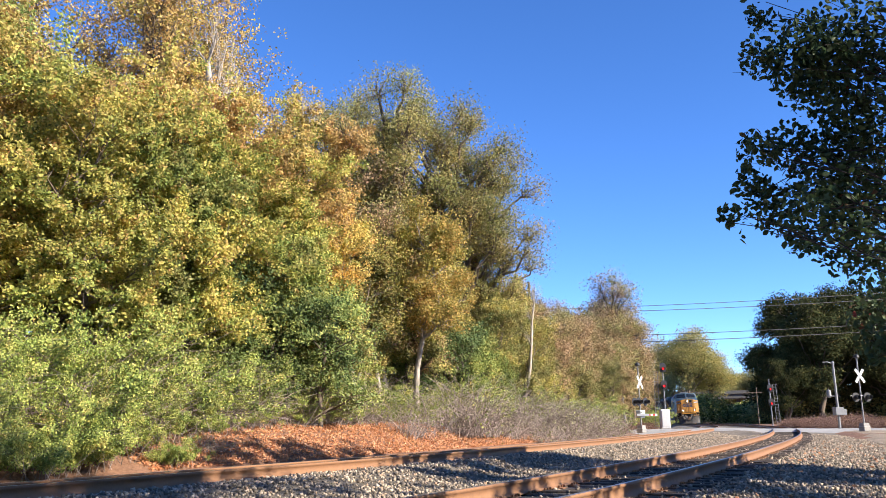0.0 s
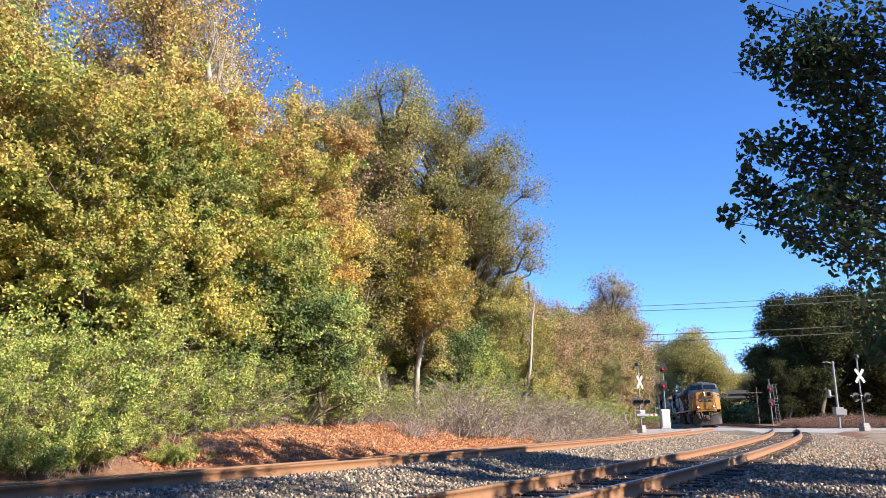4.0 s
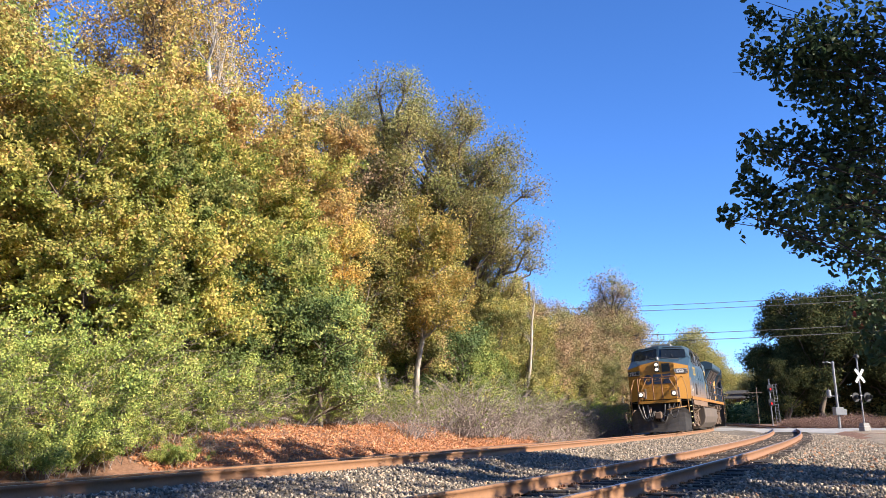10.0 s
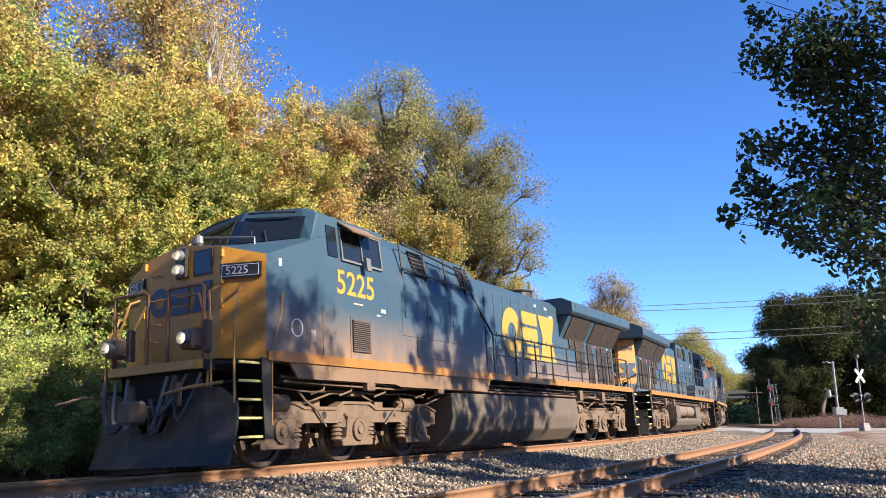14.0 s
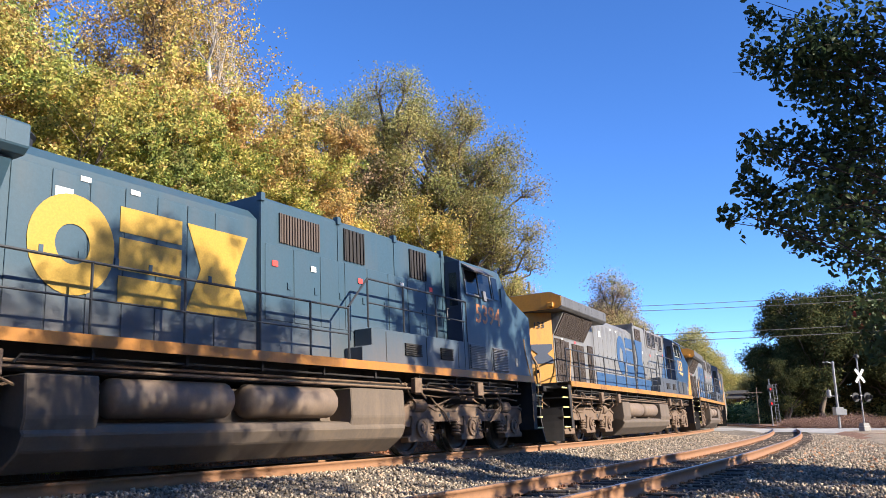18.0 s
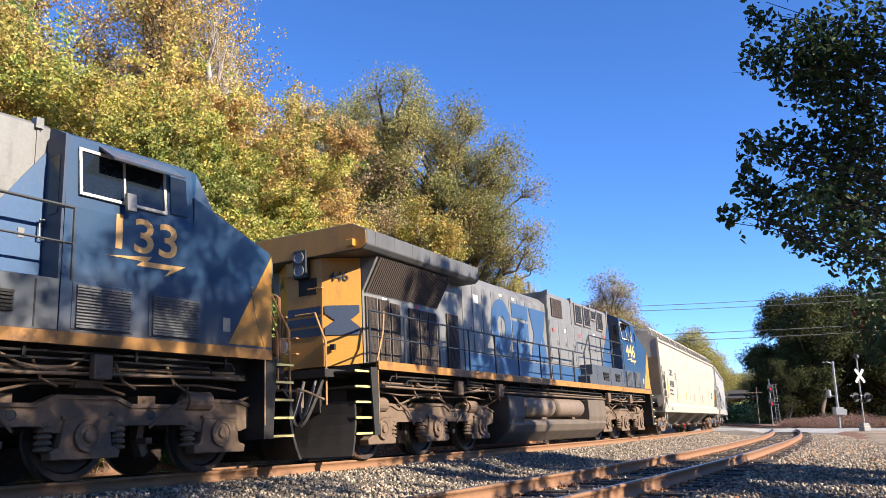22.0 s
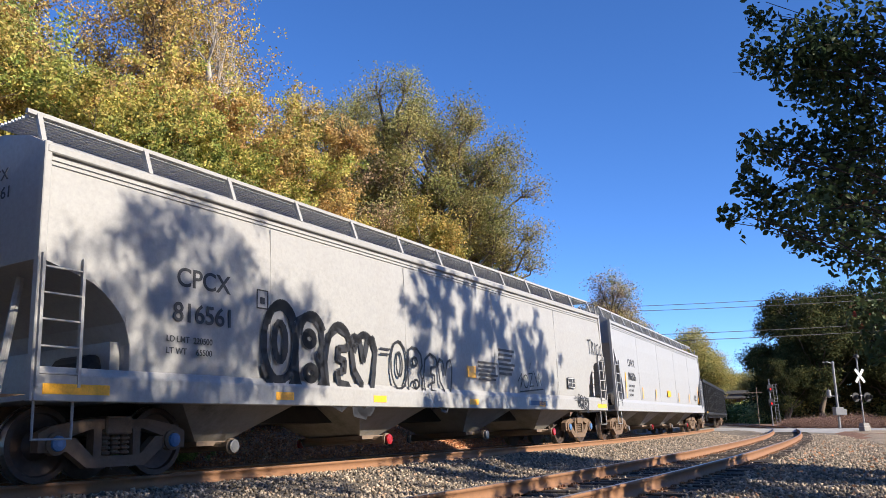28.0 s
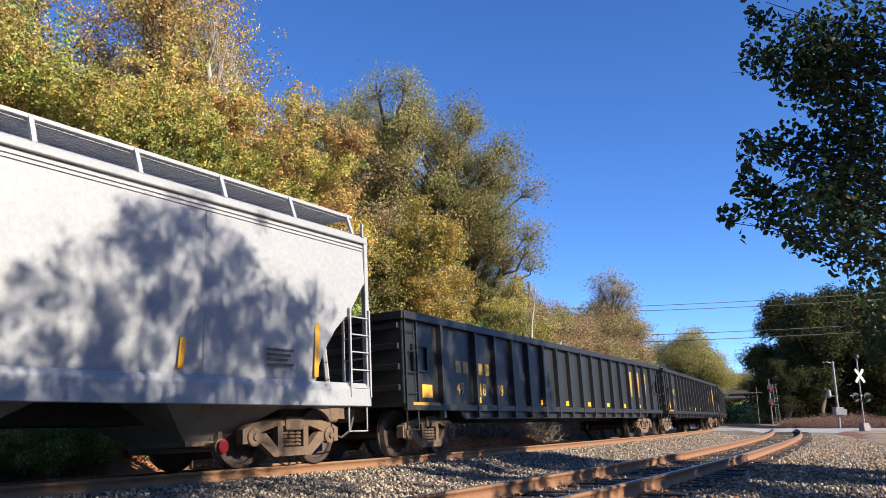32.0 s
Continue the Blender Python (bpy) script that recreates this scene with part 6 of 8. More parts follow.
        flat("placard", rect(0.26, 0.2), M_PAPER, ob, side_frame(s, wing_f + 0.7, 1.02, 3.5))
        if not late:
            bm = bmesh.new()
            box(bm, wing_f + 0.1, 0.3, min(s * 1.0, s * 1.024), max(s * 1.0, s * 1.024), 1.76, 2.25)
            box(bm, 0.36, 6.3, min(s * 1.08, s * 1.105), max(s * 1.08, s * 1.105), 1.76, 2.25)
            prism(bm, [(5.0, 2.25), (6.36, 2.25), (6.36, 4.1)], min(s * 1.08, s * 1.105), max(s * 1.08, s * 1.105), "y")
            part("hood_band", bm, M_LOGOBLUE, ob, "blue band along the hood")
        if late:
            emblem(ob, side_frame(s, 0.1 if s > 0 else -3.7, 1.026, 2.3), 3.8, 1.34, mark)
        else:
            x_l = -2.2 if number == "133" else -3.6
            emblem(ob, side_frame(s, x_l + 3.86 if s > 0 else x_l, 1.026, 2.32), 3.86, 1.46, mark, 0.088 if number == "133" and s < 0 else 0.0)
        for x0, z0, mt in ((-8.7, 3.03, M_PAPER), (-7.4, 3.03, M_REDTAG), (-5.0, 3.2, M_PAPER), (-3.0, 3.85, M_PAPER), (-2.2, 3.85, M_PAPER), (1.2, 3.3, M_REDTAG), (0.9, 2.9, M_PAPER)):
            if not (s > 0 and x0 > 0.5):
                flat("decal", rect(0.16, 0.07), mt, ob, side_frame(s, x0, 1.026 if -4 < x0 else 1.008, z0))
    # exhaust, roof boxes, grab gear
    bm = bmesh.new()
    ring_solid(bm, (-3.55, 0, 4.2), (0, 0, 1), [(0, 0.42), (0.32, 0.42), (0.36, 0.46), (0.40, 0.44), (0.40, 0.3), (0.1, 0.3)], 18)
    part("exhaust", bm, M_BLACK, ob)
    bm = bmesh.new()
    box(bm, -0.6, -0.2, -0.2, 0.2, 4.2, 4.36, 0.03)
    rod(bm, (-0.1, 0.3, 4.3), (0.4, 0.3, 4.34), 0.05, 0.08, 10)
    rod(bm, (-0.1, 0.15, 4.3), (0.3, 0.15, 4.34), 0.05, 0.08, 10)
    part("horn", bm, M_BLACK, ob)
    # equipment house between hood and cab
    bm = bmesh.new()
    if lead:
        prism(bm, [(-1.08, 1.72), (1.5, 1.72), (1.5, 3.3), (1.22, 4.1), (1.0, 4.34), (-1.0, 4.34), (-1.08, 4.26)], 2.15, 6.38)
    else:
        prism(bm, [(-1.08, 1.72), (1.08, 1.72), (1.08, 4.38), (1.0, 4.44), (-1.0, 4.44), (-1.08, 4.38)], 0.34, 6.38, "x", 0.008)
    part("equipment_house", bm, hood_mat, ob)
    gx = ((2.5, 0.5, 3.66, 0.5), (4.6, 0.5, 3.66, 0.5)) if lead else ((0.82, 1.0, 3.72, 0.46), (2.62, 0.58, 3.7, 0.56), (4.9, 0.58, 3.7, 0.56)) if late else ((0.68, 0.82, 3.74, 0.5), (2.76, 0.58, 3.72, 0.58), (3.63, 0.58, 3.72, 0.58), (4.36, 0.46, 4.02, 0.26), (5.03, 0.58, 3.72, 0.58))
    for k, (x0, w, z, h) in enumerate(gx):
        slot = M_SCREEN if k == 0 else M_INTAKE
        grille(ob, side_frame(-1, x0, 1.082, z), w, h, 14 if k == 0 else 5, False, slot, "intake_grille")
        if not late and k:
            shared("mesh_guard", ("mesh_guard", w, h), lambda b: mesh_guard(b, w, h), M_BOX, ob, side_frame(-1, x0, 1.118, z))
            shared("trim_frame", ("intake_trim", w, h), lambda b: trim_frame(b, w, h), M_GREY, ob, side_frame(-1, x0, 1.082, z))
        if lead:
            grille(ob, side_frame(1, x0 + w, 1.39, z) @ Matrix.Rotation(-0.34, 4, "X"), w, 0.5, 5, True, M_INTAKE, "intake_grille")
        else:
            grille(ob, side_frame(1, x0 + w, 1.082, z), w, h, 14 if k == 0 else 5, False, slot, "intake_grille")
    for s in (1, -1):
        if lead and s > 0:
            for x in (2.9, 3.9, 4.9):
                plate("panel", s, x + 0.02, 0.92, 2.3, 3.2, 1.5, 0.01, hood_mat, ob, True)
            continue
        for k in range(8):
            x0 = (0.45 if not lead else 2.3) + (0.72 if not lead else 0.5) * k
            w = 0.68 if not lead else 0.46
            plate("panel", s, x0, w, 2.34, 3.62, 1.08, 0.014, hood_mat, ob, True)
        for x0, z0, mt in ((0.6, 3.25, M_REDTAG), (1.6, 3.3, M_PAPER), (3.0, 3.28, M_REDTAG), (4.45, 3.4, M_PAPER), (5.6, 3.45, M_REDTAG)):
            flat("decal", rect(0.14, 0.1), mt, ob, side_frame(s, x0, 1.108, z0))
    # roof seams of the house and lifting lugs
    if not lead:
        for x in (0.36, 2.42, 4.3, 6.2):
            for s in (1, -1):
                bm = bmesh.new()
                box(bm, x - 0.015, x + 0.015, min(s * 1.08, s * 1.096), max(s * 1.08, s * 1.096), 2.34, 4.38)
                box(bm, x - 0.05, x + 0.05, min(s * 1.02, s * 1.13), max(s * 1.02, s * 1.13), 4.33, 4.47)
                part("lifting_lug", bm, hood_mat, ob)
    for s in (1, -1):
        if lead and s > 0:
            continue
        bm = bmesh.new()
        prism(bm, [(2.55, 1.74), (6.36, 1.74), (6.36, 2.37), (2.85, 2.37), (2.85, 2.05), (2.55, 2.0)], min(s * 1.1, s * 1.5), max(s * 1.1, s * 1.5), "y", 0.01)
        part("battery_box", bm, hood_mat if late else M_BOX, ob)
        for x0, w in ((3.97, 0.54), (5.33, 0.44)):
            grille(ob, side_frame(s, x0 if s < 0 else x0 + w, 1.5, 1.95), w, 0.18, 4, True, M_UNDER, "louvre")
        for x in (3.3, 4.75, 6.05):
            flat("box_seam", rect(0.02, 0.56), M_UNDER, ob, side_frame(s, x, 1.5, 1.77), 0.004)
    # cab with its raked nose
    bm = bmesh.new()
    prism(bm, [(-1.5, 1.6), (1.5, 1.6), (1.5, 3.3), (1.41, 4.24), (1.15, 4.37), (0, 4.46), (-1.15, 4.37), (-1.41, 4.24), (-1.5, 3.3)], 6.37, 8.34)
    part("cab", bm, cab_mat, ob)
    bm = bmesh.new()
    # windscreen wall: from the roof's front edge down to the nose, bent at the middle
    ring_a = [(8.34, -1.5, 3.3), (8.34, -1.41, 4.24), (8.34, -1.15, 4.37), (8.34, 0.0, 4.46), (8.34, 1.15, 4.37), (8.34, 1.41, 4.24), (8.34, 1.5, 3.3)]
    ring_b = [(8.72, -1.49, 3.66), (8.44, -1.4, 4.22), (8.5, -1.13, 4.35), (8.68, 0.0, 4.43), (8.5, 1.13, 4.35), (8.44, 1.4, 4.22), (8.72, 1.49, 3.66)]
    va, vb = [bm.verts.new(p) for p in ring_a], [bm.verts.new(p) for p in ring_b]
    for i in range(6):
        bm.faces.new((va[i], va[i + 1], vb[i + 1], vb[i]))
    low = bm.verts.new((9.02, 0.0, 3.72))
    bm.faces.new((vb[0], vb[1], vb[2], vb[3], low))
    bm.faces.new((low, vb[3], vb[4], vb[5], vb[6]))
    bm.faces.new((va[0], vb[0], low, vb[6], va[6]))
    bmesh.ops.recalc_face_normals(bm, faces=bm.faces)
    part("cab_front", bm, cab_mat, ob)
    bm = bmesh.new()
    box(bm, 6.9, 7.7, -0.5, 0.5, 4.43, 4.6, 0.04)
    part("air_conditioner", bm, M_ALU, ob)
    # nose: sides and top in the body colour, the three front faces yellow
    bm = bmesh.new()
    foot = [(8.34, -1.5, 1.6), (9.88, -1.5, 1.6), (10.14, -0.82, 1.66), (10.14, 0.82, 1.66), (9.88, 1.5, 1.6), (8.34, 1.5, 1.6)]
    head = [(8.34, -1.5, 3.82), (9.84, -1.5, 3.24), (10.1, -0.82, 3.42), (10.1, 0.82, 3.42), (9.84, 1.5, 3.24), (8.34, 1.5, 3.82)]
    f = [bm.verts.new(p) for p in foot]
    h = [bm.verts.new(p) for p in head]
    peak, ridge = bm.verts.new((10.08, 0, 3.56)), bm.verts.new((8.6, 0, 3.84))
    bm.faces.new((f[0], f[1], h[1], h[0]))
    bm.faces.new((f[1], f[2], h[2], h[1]))
    bm.faces.new((f[2], f[3], h[3], peak, h[2]))
    bm.faces.new((f[3], f[4], h[4], h[3]))
    bm.faces.new((f[4], f[5], h[5], h[4]))
    for q in ((h[0], h[1], h[2], ridge), (h[2], peak, ridge), (peak, h[3], ridge), (h[3], h[4], h[5], ridge), (h[5], h[0], ridge), (f[5], f[0], h[0], h[5]), (f[5], f[4], f[3], f[2], f[1], f[0])):
        bm.faces.new(q)
    bmesh.ops.recalc_face_normals(bm, faces=bm.faces)
    nose = part("nose", bm, cab_mat, ob)
    nose.data.materials.append(M_NOSEYEL)
    for i in (1, 2, 3):
        nose.data.polygons[i].material_index = 1
    # nose furniture
    bm = bmesh.new()
    box(bm, 10.09, 10.17, -0.12, 0.12, 3.0, 3.5, 0.02)
    hl = part("headlight_housing", bm, M_BLACK, ob)
    for z in (3.13, 3.37):
        lamp_unit(hl, "headlight", 10.17, 0, z, 0.092, lead)
    for y in (-0.8, 0.8):
        bm = bmesh.new()
        box(bm, 10.5, 10.8, y - 0.15, y + 0.15, 1.76, 2.06, 0.04)
        box(bm, 10.5, 10.62, y + 0.12, y + 0.24, 1.7, 2.2, 0.02)
        dl = part("ditch_light_housing", bm, M_TRUCK, ob)
        lamp_unit(dl, "ditch_light", 10.8, y, 1.91, 0.1, lead)
    emblem(ob, front_frame(10.132, -0.7, 2.42), 1.36, 0.48, M_LOGODARK)
    for s in (1, -1):
        m = Matrix.Translation((9.985, 1.14 * s, 2.9)) @ Matrix.Rotation(radians(21) * s, 4, "Z") @ front_frame(0.012, -0.32, 0)
        flat("board_frame", rect(0.66, 0.24, -0.02, -0.02), M_BLACK, ob, m, 0.045)
        flat("number_board", rect(0.6, 0.18, 0.01, 0.01), M_PAPER, ob, m, 0.05)
        flat("number_board", rect(0.58, 0.16, 0.02, 0.02), M_INK, ob, m, 0.053)
        lettering(number, 0.125, M_WHITE, ob, m @ Matrix.Translation((0.07, 0.04, 0.055)), 1.05)
        bm = bmesh.new()
        pipe(bm, [(10.14, 0.78 * s, 2.78), (10.4, 0.86 * s, 2.66), (10.5, 1.0 * s, 2.1), (10.5, 1.02 * s, 1.2)], 0.02)
        pipe(bm, [(9.98, 1.12 * s, 2.74), (10.15, 1.22 * s, 2.66), (10.4, 1.36 * s, 2.1), (10.4, 1.38 * s, 0.95)], 0.02)
        part("stair_rail", bm, M_RAILTAN, ob)
        bm = bmesh.new()
        for z in (2.05, 2.5, 2.88, 3.3):
            box(bm, 10.1, 10.16, s * 0.84 - 0.035, s * 0.84 + 0.035, z - 0.06, z + 0.06)
        part("door_hinge", bm, M_NOSEYEL, ob)
        bm = bmesh.new()
        pipe(bm, [(10.6, 0.95 * s, 1.62), (10.6, 0.95 * s, 2.7), (10.6, 0.9 * s, 2.74), (10.6, 0.28 * s, 2.74), (10.6, 0.22 * s, 2.7), (10.6, 0.22 * s, 1.62)], 0.028)
        part("end_handrail", bm, M_RUSTRAIL, ob, "rusty end handrail")
    flat("nose_window_frame", rect(0.4, 0.42), M_BLACK, ob, front_frame(10.112, 0.24, 3.0), 0.012)
    flat("nose_window", rect(0.32, 0.34), M_GLASS, ob, front_frame(10.112, 0.28, 3.04), 0.018)
    bm = bmesh.new()
    for y0, y1, z in ((-0.6, -0.44, 2.3), (-0.6, -0.44, 3.1), (0.28, 0.44, 2.2), (-0.66, -0.5, 2.02), (0.5, 0.66, 2.02)):
        pipe(bm, [(10.12, y0, z), (10.2, y0, z), (10.2, y1, z), (10.12, y1, z)], 0.012)
    part("nose_grab_iron", bm, M_NOSEYEL, ob)
    bm = bmesh.new()
    pipe(bm, [(9.6, -1.05, 3.46), (9.6, -1.05, 3.62), (9.75, -0.1, 3.74), (9.75, 0.1, 3.74), (9.6, 1.05, 3.62), (9.6, 1.05, 3.46)], 0.018)
    ring_solid(bm, (9.78, 0.0, 3.6), (0, 0, 1), [(0, 0.05), (0.05, 0.09), (0.16, 0.08), (0.2, 0.02)], 12)
    part("nose_top_rail", bm, M_ALU, ob)
    # windscreens and side windows
    for s in (1, -1):
        bm = bmesh.new()
        a, b, c, e = Vector((8.985, 0.1 * s, 3.76)), Vector((8.744, 1.3 * s, 3.72)), Vector((8.517, 1.26 * s, 4.16)), Vector((8.732, 0.1 * s, 4.27))
        out = Vector((0.02, 0.006 * s, 0.004))
        vs = [bm.verts.new(p + out) for p in (a, b, c, e)]
        v2 = [bm.verts.new(p + out * 2.5) for p in (a, b, c, e)]
        bm.faces.new(v2)
        bm.faces.new(vs[::-1])
        for i in range(4):
            bm.faces.new((vs[i], vs[(i + 1) % 4], v2[(i + 1) % 4], v2[i]))
        bmesh.ops.recalc_face_normals(bm, faces=bm.faces)
        ws = part("windscreen", bm, M_GLASS, ob)
        bm = bmesh.new()
        pipe(bm, [(8.93, 0.72 * s, 3.72), (8.86, 0.62 * s, 3.95)], 0.014)
        pipe(bm, [(8.96, 0.4 * s, 3.72), (8.88, 0.34 * s, 3.98)], 0.014)
        pipe(bm, [(8.8, 0.2 * s, 4.34), (8.78, 0.6 * s, 4.3), (8.66, 1.15 * s, 4.24)], 0.018)
        part("wiper", bm, M_BLACK, ws)
        base = side_frame(s, 8.22 if s > 0 else 6.58, 1.488, 3.5) @ Matrix.Rotation(-0.108, 4, "X")
        w0 = new("cab_window")
        w0.parent = ob
        w0.matrix_basis = base
        for x0, w in ((0.0, 0.28), (0.42, 0.6), (1.06, 0.6)) if s > 0 else ((0.0, 0.62), (0.66, 0.6), (1.36, 0.28)):
            flat("pane", rect(w, 0.56), M_GLASS, w0, Matrix.Translation((x0, 0.0, 0.004)), 0.012)
        fx = 0.38 if s > 0 else -0.04
        for q in ((fx, 1.32, -0.04, 0.0), (fx, 1.32, 0.56, 0.6), (fx, 0.04, 0.0, 0.56), (fx + 1.28, 0.04, 0, 0.56), (fx + 0.64, 0.03, 0, 0.56)):
            flat("window_frame", rect(q[1], (q[3] - q[2]), q[0], q[2]), M_ALU if late else M_OLDTRIM, w0, Matrix.Translation((0, 0, 0.004)), 0.03)
        bm = bmesh.new()
        vx = fx if late else fx + 0.3 if s < 0 else fx - 0.1
        prism(bm, [(0.68, 0.0), (0.7, 0.015), (0.44, 0.32), (0.42, 0.3)], vx, vx + (0.95 if late else 1.12), "x")
        part("sun_visor", bm, cab_mat if late else M_VISOR, w0)
        flat("mirror", rect(0.14, 0.24, fx + 0.6, -0.16), M_ALU, w0, Matrix.Translation((0, 0, 0.1)), 0.05)
    lettering(number, 0.42, M_LOGOYEL if late and sense > 0 else M_LOGOORG if late else M_NUMBER, ob, side_frame(1, 8.02, 1.503, 2.87), 1.02, "road_number")
    lettering(number, 0.42 if late else 0.45, M_LOGOYEL if late and sense > 0 else M_LOGOORG if late else M_NUMBER, ob, side_frame(-1, 6.94, 1.503, 2.88), 1.06 if late else 1.2, "road_number")
    if not late:
        for s in (1, -1):
            flat("marking", [(0, 0.1), (0.7, 0.18), (0.62, 0.1), (1.25, 0.12), (0.9, -0.06), (1.0, 0.04), (0.45, 0.03), (0.55, 0.1)], M_NUMBER, ob, side_frame(s, 7.9 if s > 0 else 6.95, 1.504, 2.66), 0.005)
            flat("nose_flash", [(0, 0), (0.86, 0), (0.86, 1.42)], M_NOSEYEL, ob, side_frame(s, 9.86 if s > 0 else 9.0, 1.503, 1.78) @ (Matrix.Translation((0.86, 0, 0)) @ Matrix.Diagonal((-1, 1, 1, 1)) if s > 0 else Matrix()), 0.006)
    for s in (1, -1):
        # cab hatches and louvres
        if not (lead and s > 0):
            for x0 in (6.6, 7.7):
                left = x0 + 0.7 if s > 0 else x0
                plate("hatch", s, x0 - 0.08, 0.86, 1.78, 2.36, 1.5, 0.012, cab_mat, ob)
                grille(ob, side_frame(s, left, 1.512, 1.83), 0.7, 0.46, 12, True, M_WING if not late else M_BLUE, "louvre")
        else:
            plate("hatch", s, 7.66, 0.76, 1.62, 2.5, 1.5, 0.014, cab_mat, ob)
            plate("hatch", s, 6.28, 1.34, 1.62, 2.5, 1.5, 0.014, cab_mat, ob)
            grille(ob, side_frame(s, 7.55, 1.514, 1.9), 0.5, 0.5, 14, True, M_SCREEN, "vent")
            plate("hatch", s, 4.0, 1.3, 1.9, 2.26, 1.5, 0.014, cab_mat, ob)
            flat("round_mark", arc_band(0, 0, 0.13, 0.15, 0, 359), M_PAPER, ob, side_frame(s, 9.1, 1.5, 2.15), 0.006)
        flat("notice", rect(0.13, 0.2), M_CARD, ob, side_frame(s, 8.75 if s > 0 else 8.9, 1.5, 1.95), 0.006)
        if lead:
            flat("decal", rect(0.07, 0.12), M_PAPER, ob, side_frame(s, 9.55, 1.5, 3.1), 0.006)
            for x, z, w, h in ((7.5, 2.72, 0.3, 0.025), (6.6, 2.66, 0.16, 0.07), (6.75, 2.58, 0.12, 0.03)):
                flat("decal", rect(w, h), M_CARD, ob, side_frame(s, x, 1.5, z), 0.005)
        # door in the cab's rear wall
        if not (lead and s > 0):
            bm = bmesh.new()
            box(bm, 6.335, 6.372, min(s * 1.1, s * 1.485), max(s * 1.1, s * 1.485), 2.37, 4.22)
            dr = part("cab_door", bm, M_LOGODARK, ob, "dark cab rear door")
            bm = bmesh.new()
            box(bm, 6.325, 6.336, min(s * 1.2, s * 1.4), max(s * 1.2, s * 1.4), 3.2, 3.95)
            part("pane", bm, M_GLASS, dr)
            bm = bmesh.new()
            pipe(bm, [(6.33, s * 1.16, 2.9), (6.26, s * 1.16, 2.9), (6.26, s * 1.16, 3.15), (6.33, s * 1.16, 3.15)], 0.012)
            part("handle", bm, M_ALU, dr)
    # walkway railings
    post_mat = M_RAILING
    handrail(ob, -1, [-9.95, -8.7, -7.3, -5.9, -4.5, -3.1, -1.6, -0.1, 1.1, 2.15], 2.65, 1.72, post_mat)
    handrail(ob, -1, [2.75, 3.95, 5.2, 6.5], 3.28, 2.37, post_mat)
    bm = bmesh.new()
    pipe(bm, [(2.15, -1.5, 2.68), (2.75, -1.5, 3.28)], 0.022)
    part("handrail", bm, post_mat, ob)
    if lead:
        handrail(ob, 1, [-9.3, -8.1, -6.9, -5.7, -4.5, -3.3, -2.1, -0.9, 0.4, 1.7], 2.68, 1.72, post_mat)
        bm = bmesh.new()
        pipe(bm, [(1.7, 1.5, 2.68), (2.3, 1.52, 3.1), (3.0, 1.4, 4.0), (5.6, 1.38, 4.22)], 0.025)
        pipe(bm, [(2.9, 1.46, 3.62), (5.7, 1.46, 3.66)], 0.025)
        for x in (2.9, 3.8, 4.7, 5.65):
            pipe(bm, [(x, 1.46, 3.3), (x, 1.36, 4.2)], 0.025)
        part("roof_railing", bm, post_mat, ob)
    else:
        handrail(ob, 1, [-9.95, -8.7, -7.3, -5.9, -4.5, -3.1, -1.6, -0.1, 1.1, 2.15], 2.65, 1.72, post_mat)
        handrail(ob, 1, [2.75, 3.95, 5.2, 6.5], 3.28, 2.37, post_mat)
    for out in (1, -1):
        for s in (1, -1):
            bm = bmesh.new()
            pipe(bm, [(9.72 * out, 1.5 * s, 0.62), (9.72 * out, 1.5 * s, 1.75), (9.5 * out, 1.5 * s, 2.3), (9.45 * out, 1.5 * s, 2.68)], 0.02)
            part("grab_rail", bm, M_RAILTAN, ob)
            bm = bmesh.new()
            pipe(bm, [(10.4 * out, 0.85 * s, 0.9), (10.4 * out, 0.85 * s, 2.1), (10.3 * out, 0.55 * s, 2.66), (10.3 * out, 0.1 * s, 2.66)], 0.02)
            part("grab_rail", bm, M_RAILTAN, ob)
            steps(ob, 9.75 * out, s, out)
        end_gear(ob, out)
    # fuel tank, reservoirs, pipes
    bm = bmesh.new()
    prof = [(-1.05, 0.12), (1.05, 0.12), (1.4, 0.42), (1.5, 0.75), (1.48, 1.25), (-1.48, 1.25), (-1.5, 0.75), (-1.4, 0.42)]
    if late and sense > 0:
        prism(bm, prof, -3.88, 3.88, "x", 0.03)
    else:
        prism(bm, [(-1.05, 0.12), (1.05, 0.12), (1.4, 0.36), (1.5, 0.55), (1.42, 0.66), (1.0, 0.7), (1.0, 1.2), (-1.0, 1.2), (-1.0, 0.7), (-1.42, 0.66), (-1.5, 0.55), (-1.4, 0.36)], -3.88, 3.88, "x", 0.02)
        for a, b in ((-3.88, -2.9), (2.2, 3.88)):
            prism(bm, prof, a, b, "x", 0.02)
    part("fuel_tank", bm, M_TANK, ob, "dusty fuel tank")
    if not (late and sense > 0):
        for s in (1, -1):
            for x0, x1 in ((-2.65, -0.5), (-0.2, 1.95)):
                def res(bm2, w=x1 - x0):
                    ring_solid(bm2, (0, 0, 0), (1, 0, 0), [(0, 0.1), (0.04, 0.22), (0.1, 0.26), (w - 0.1, 0.26), (w - 0.04, 0.22), (w, 0.1)], 20)
                shared("air_reservoir", "reservoir", res, M_RES, ob, pose(x0, s * 1.2, 1.0), "dusty brown air reservoir", True)
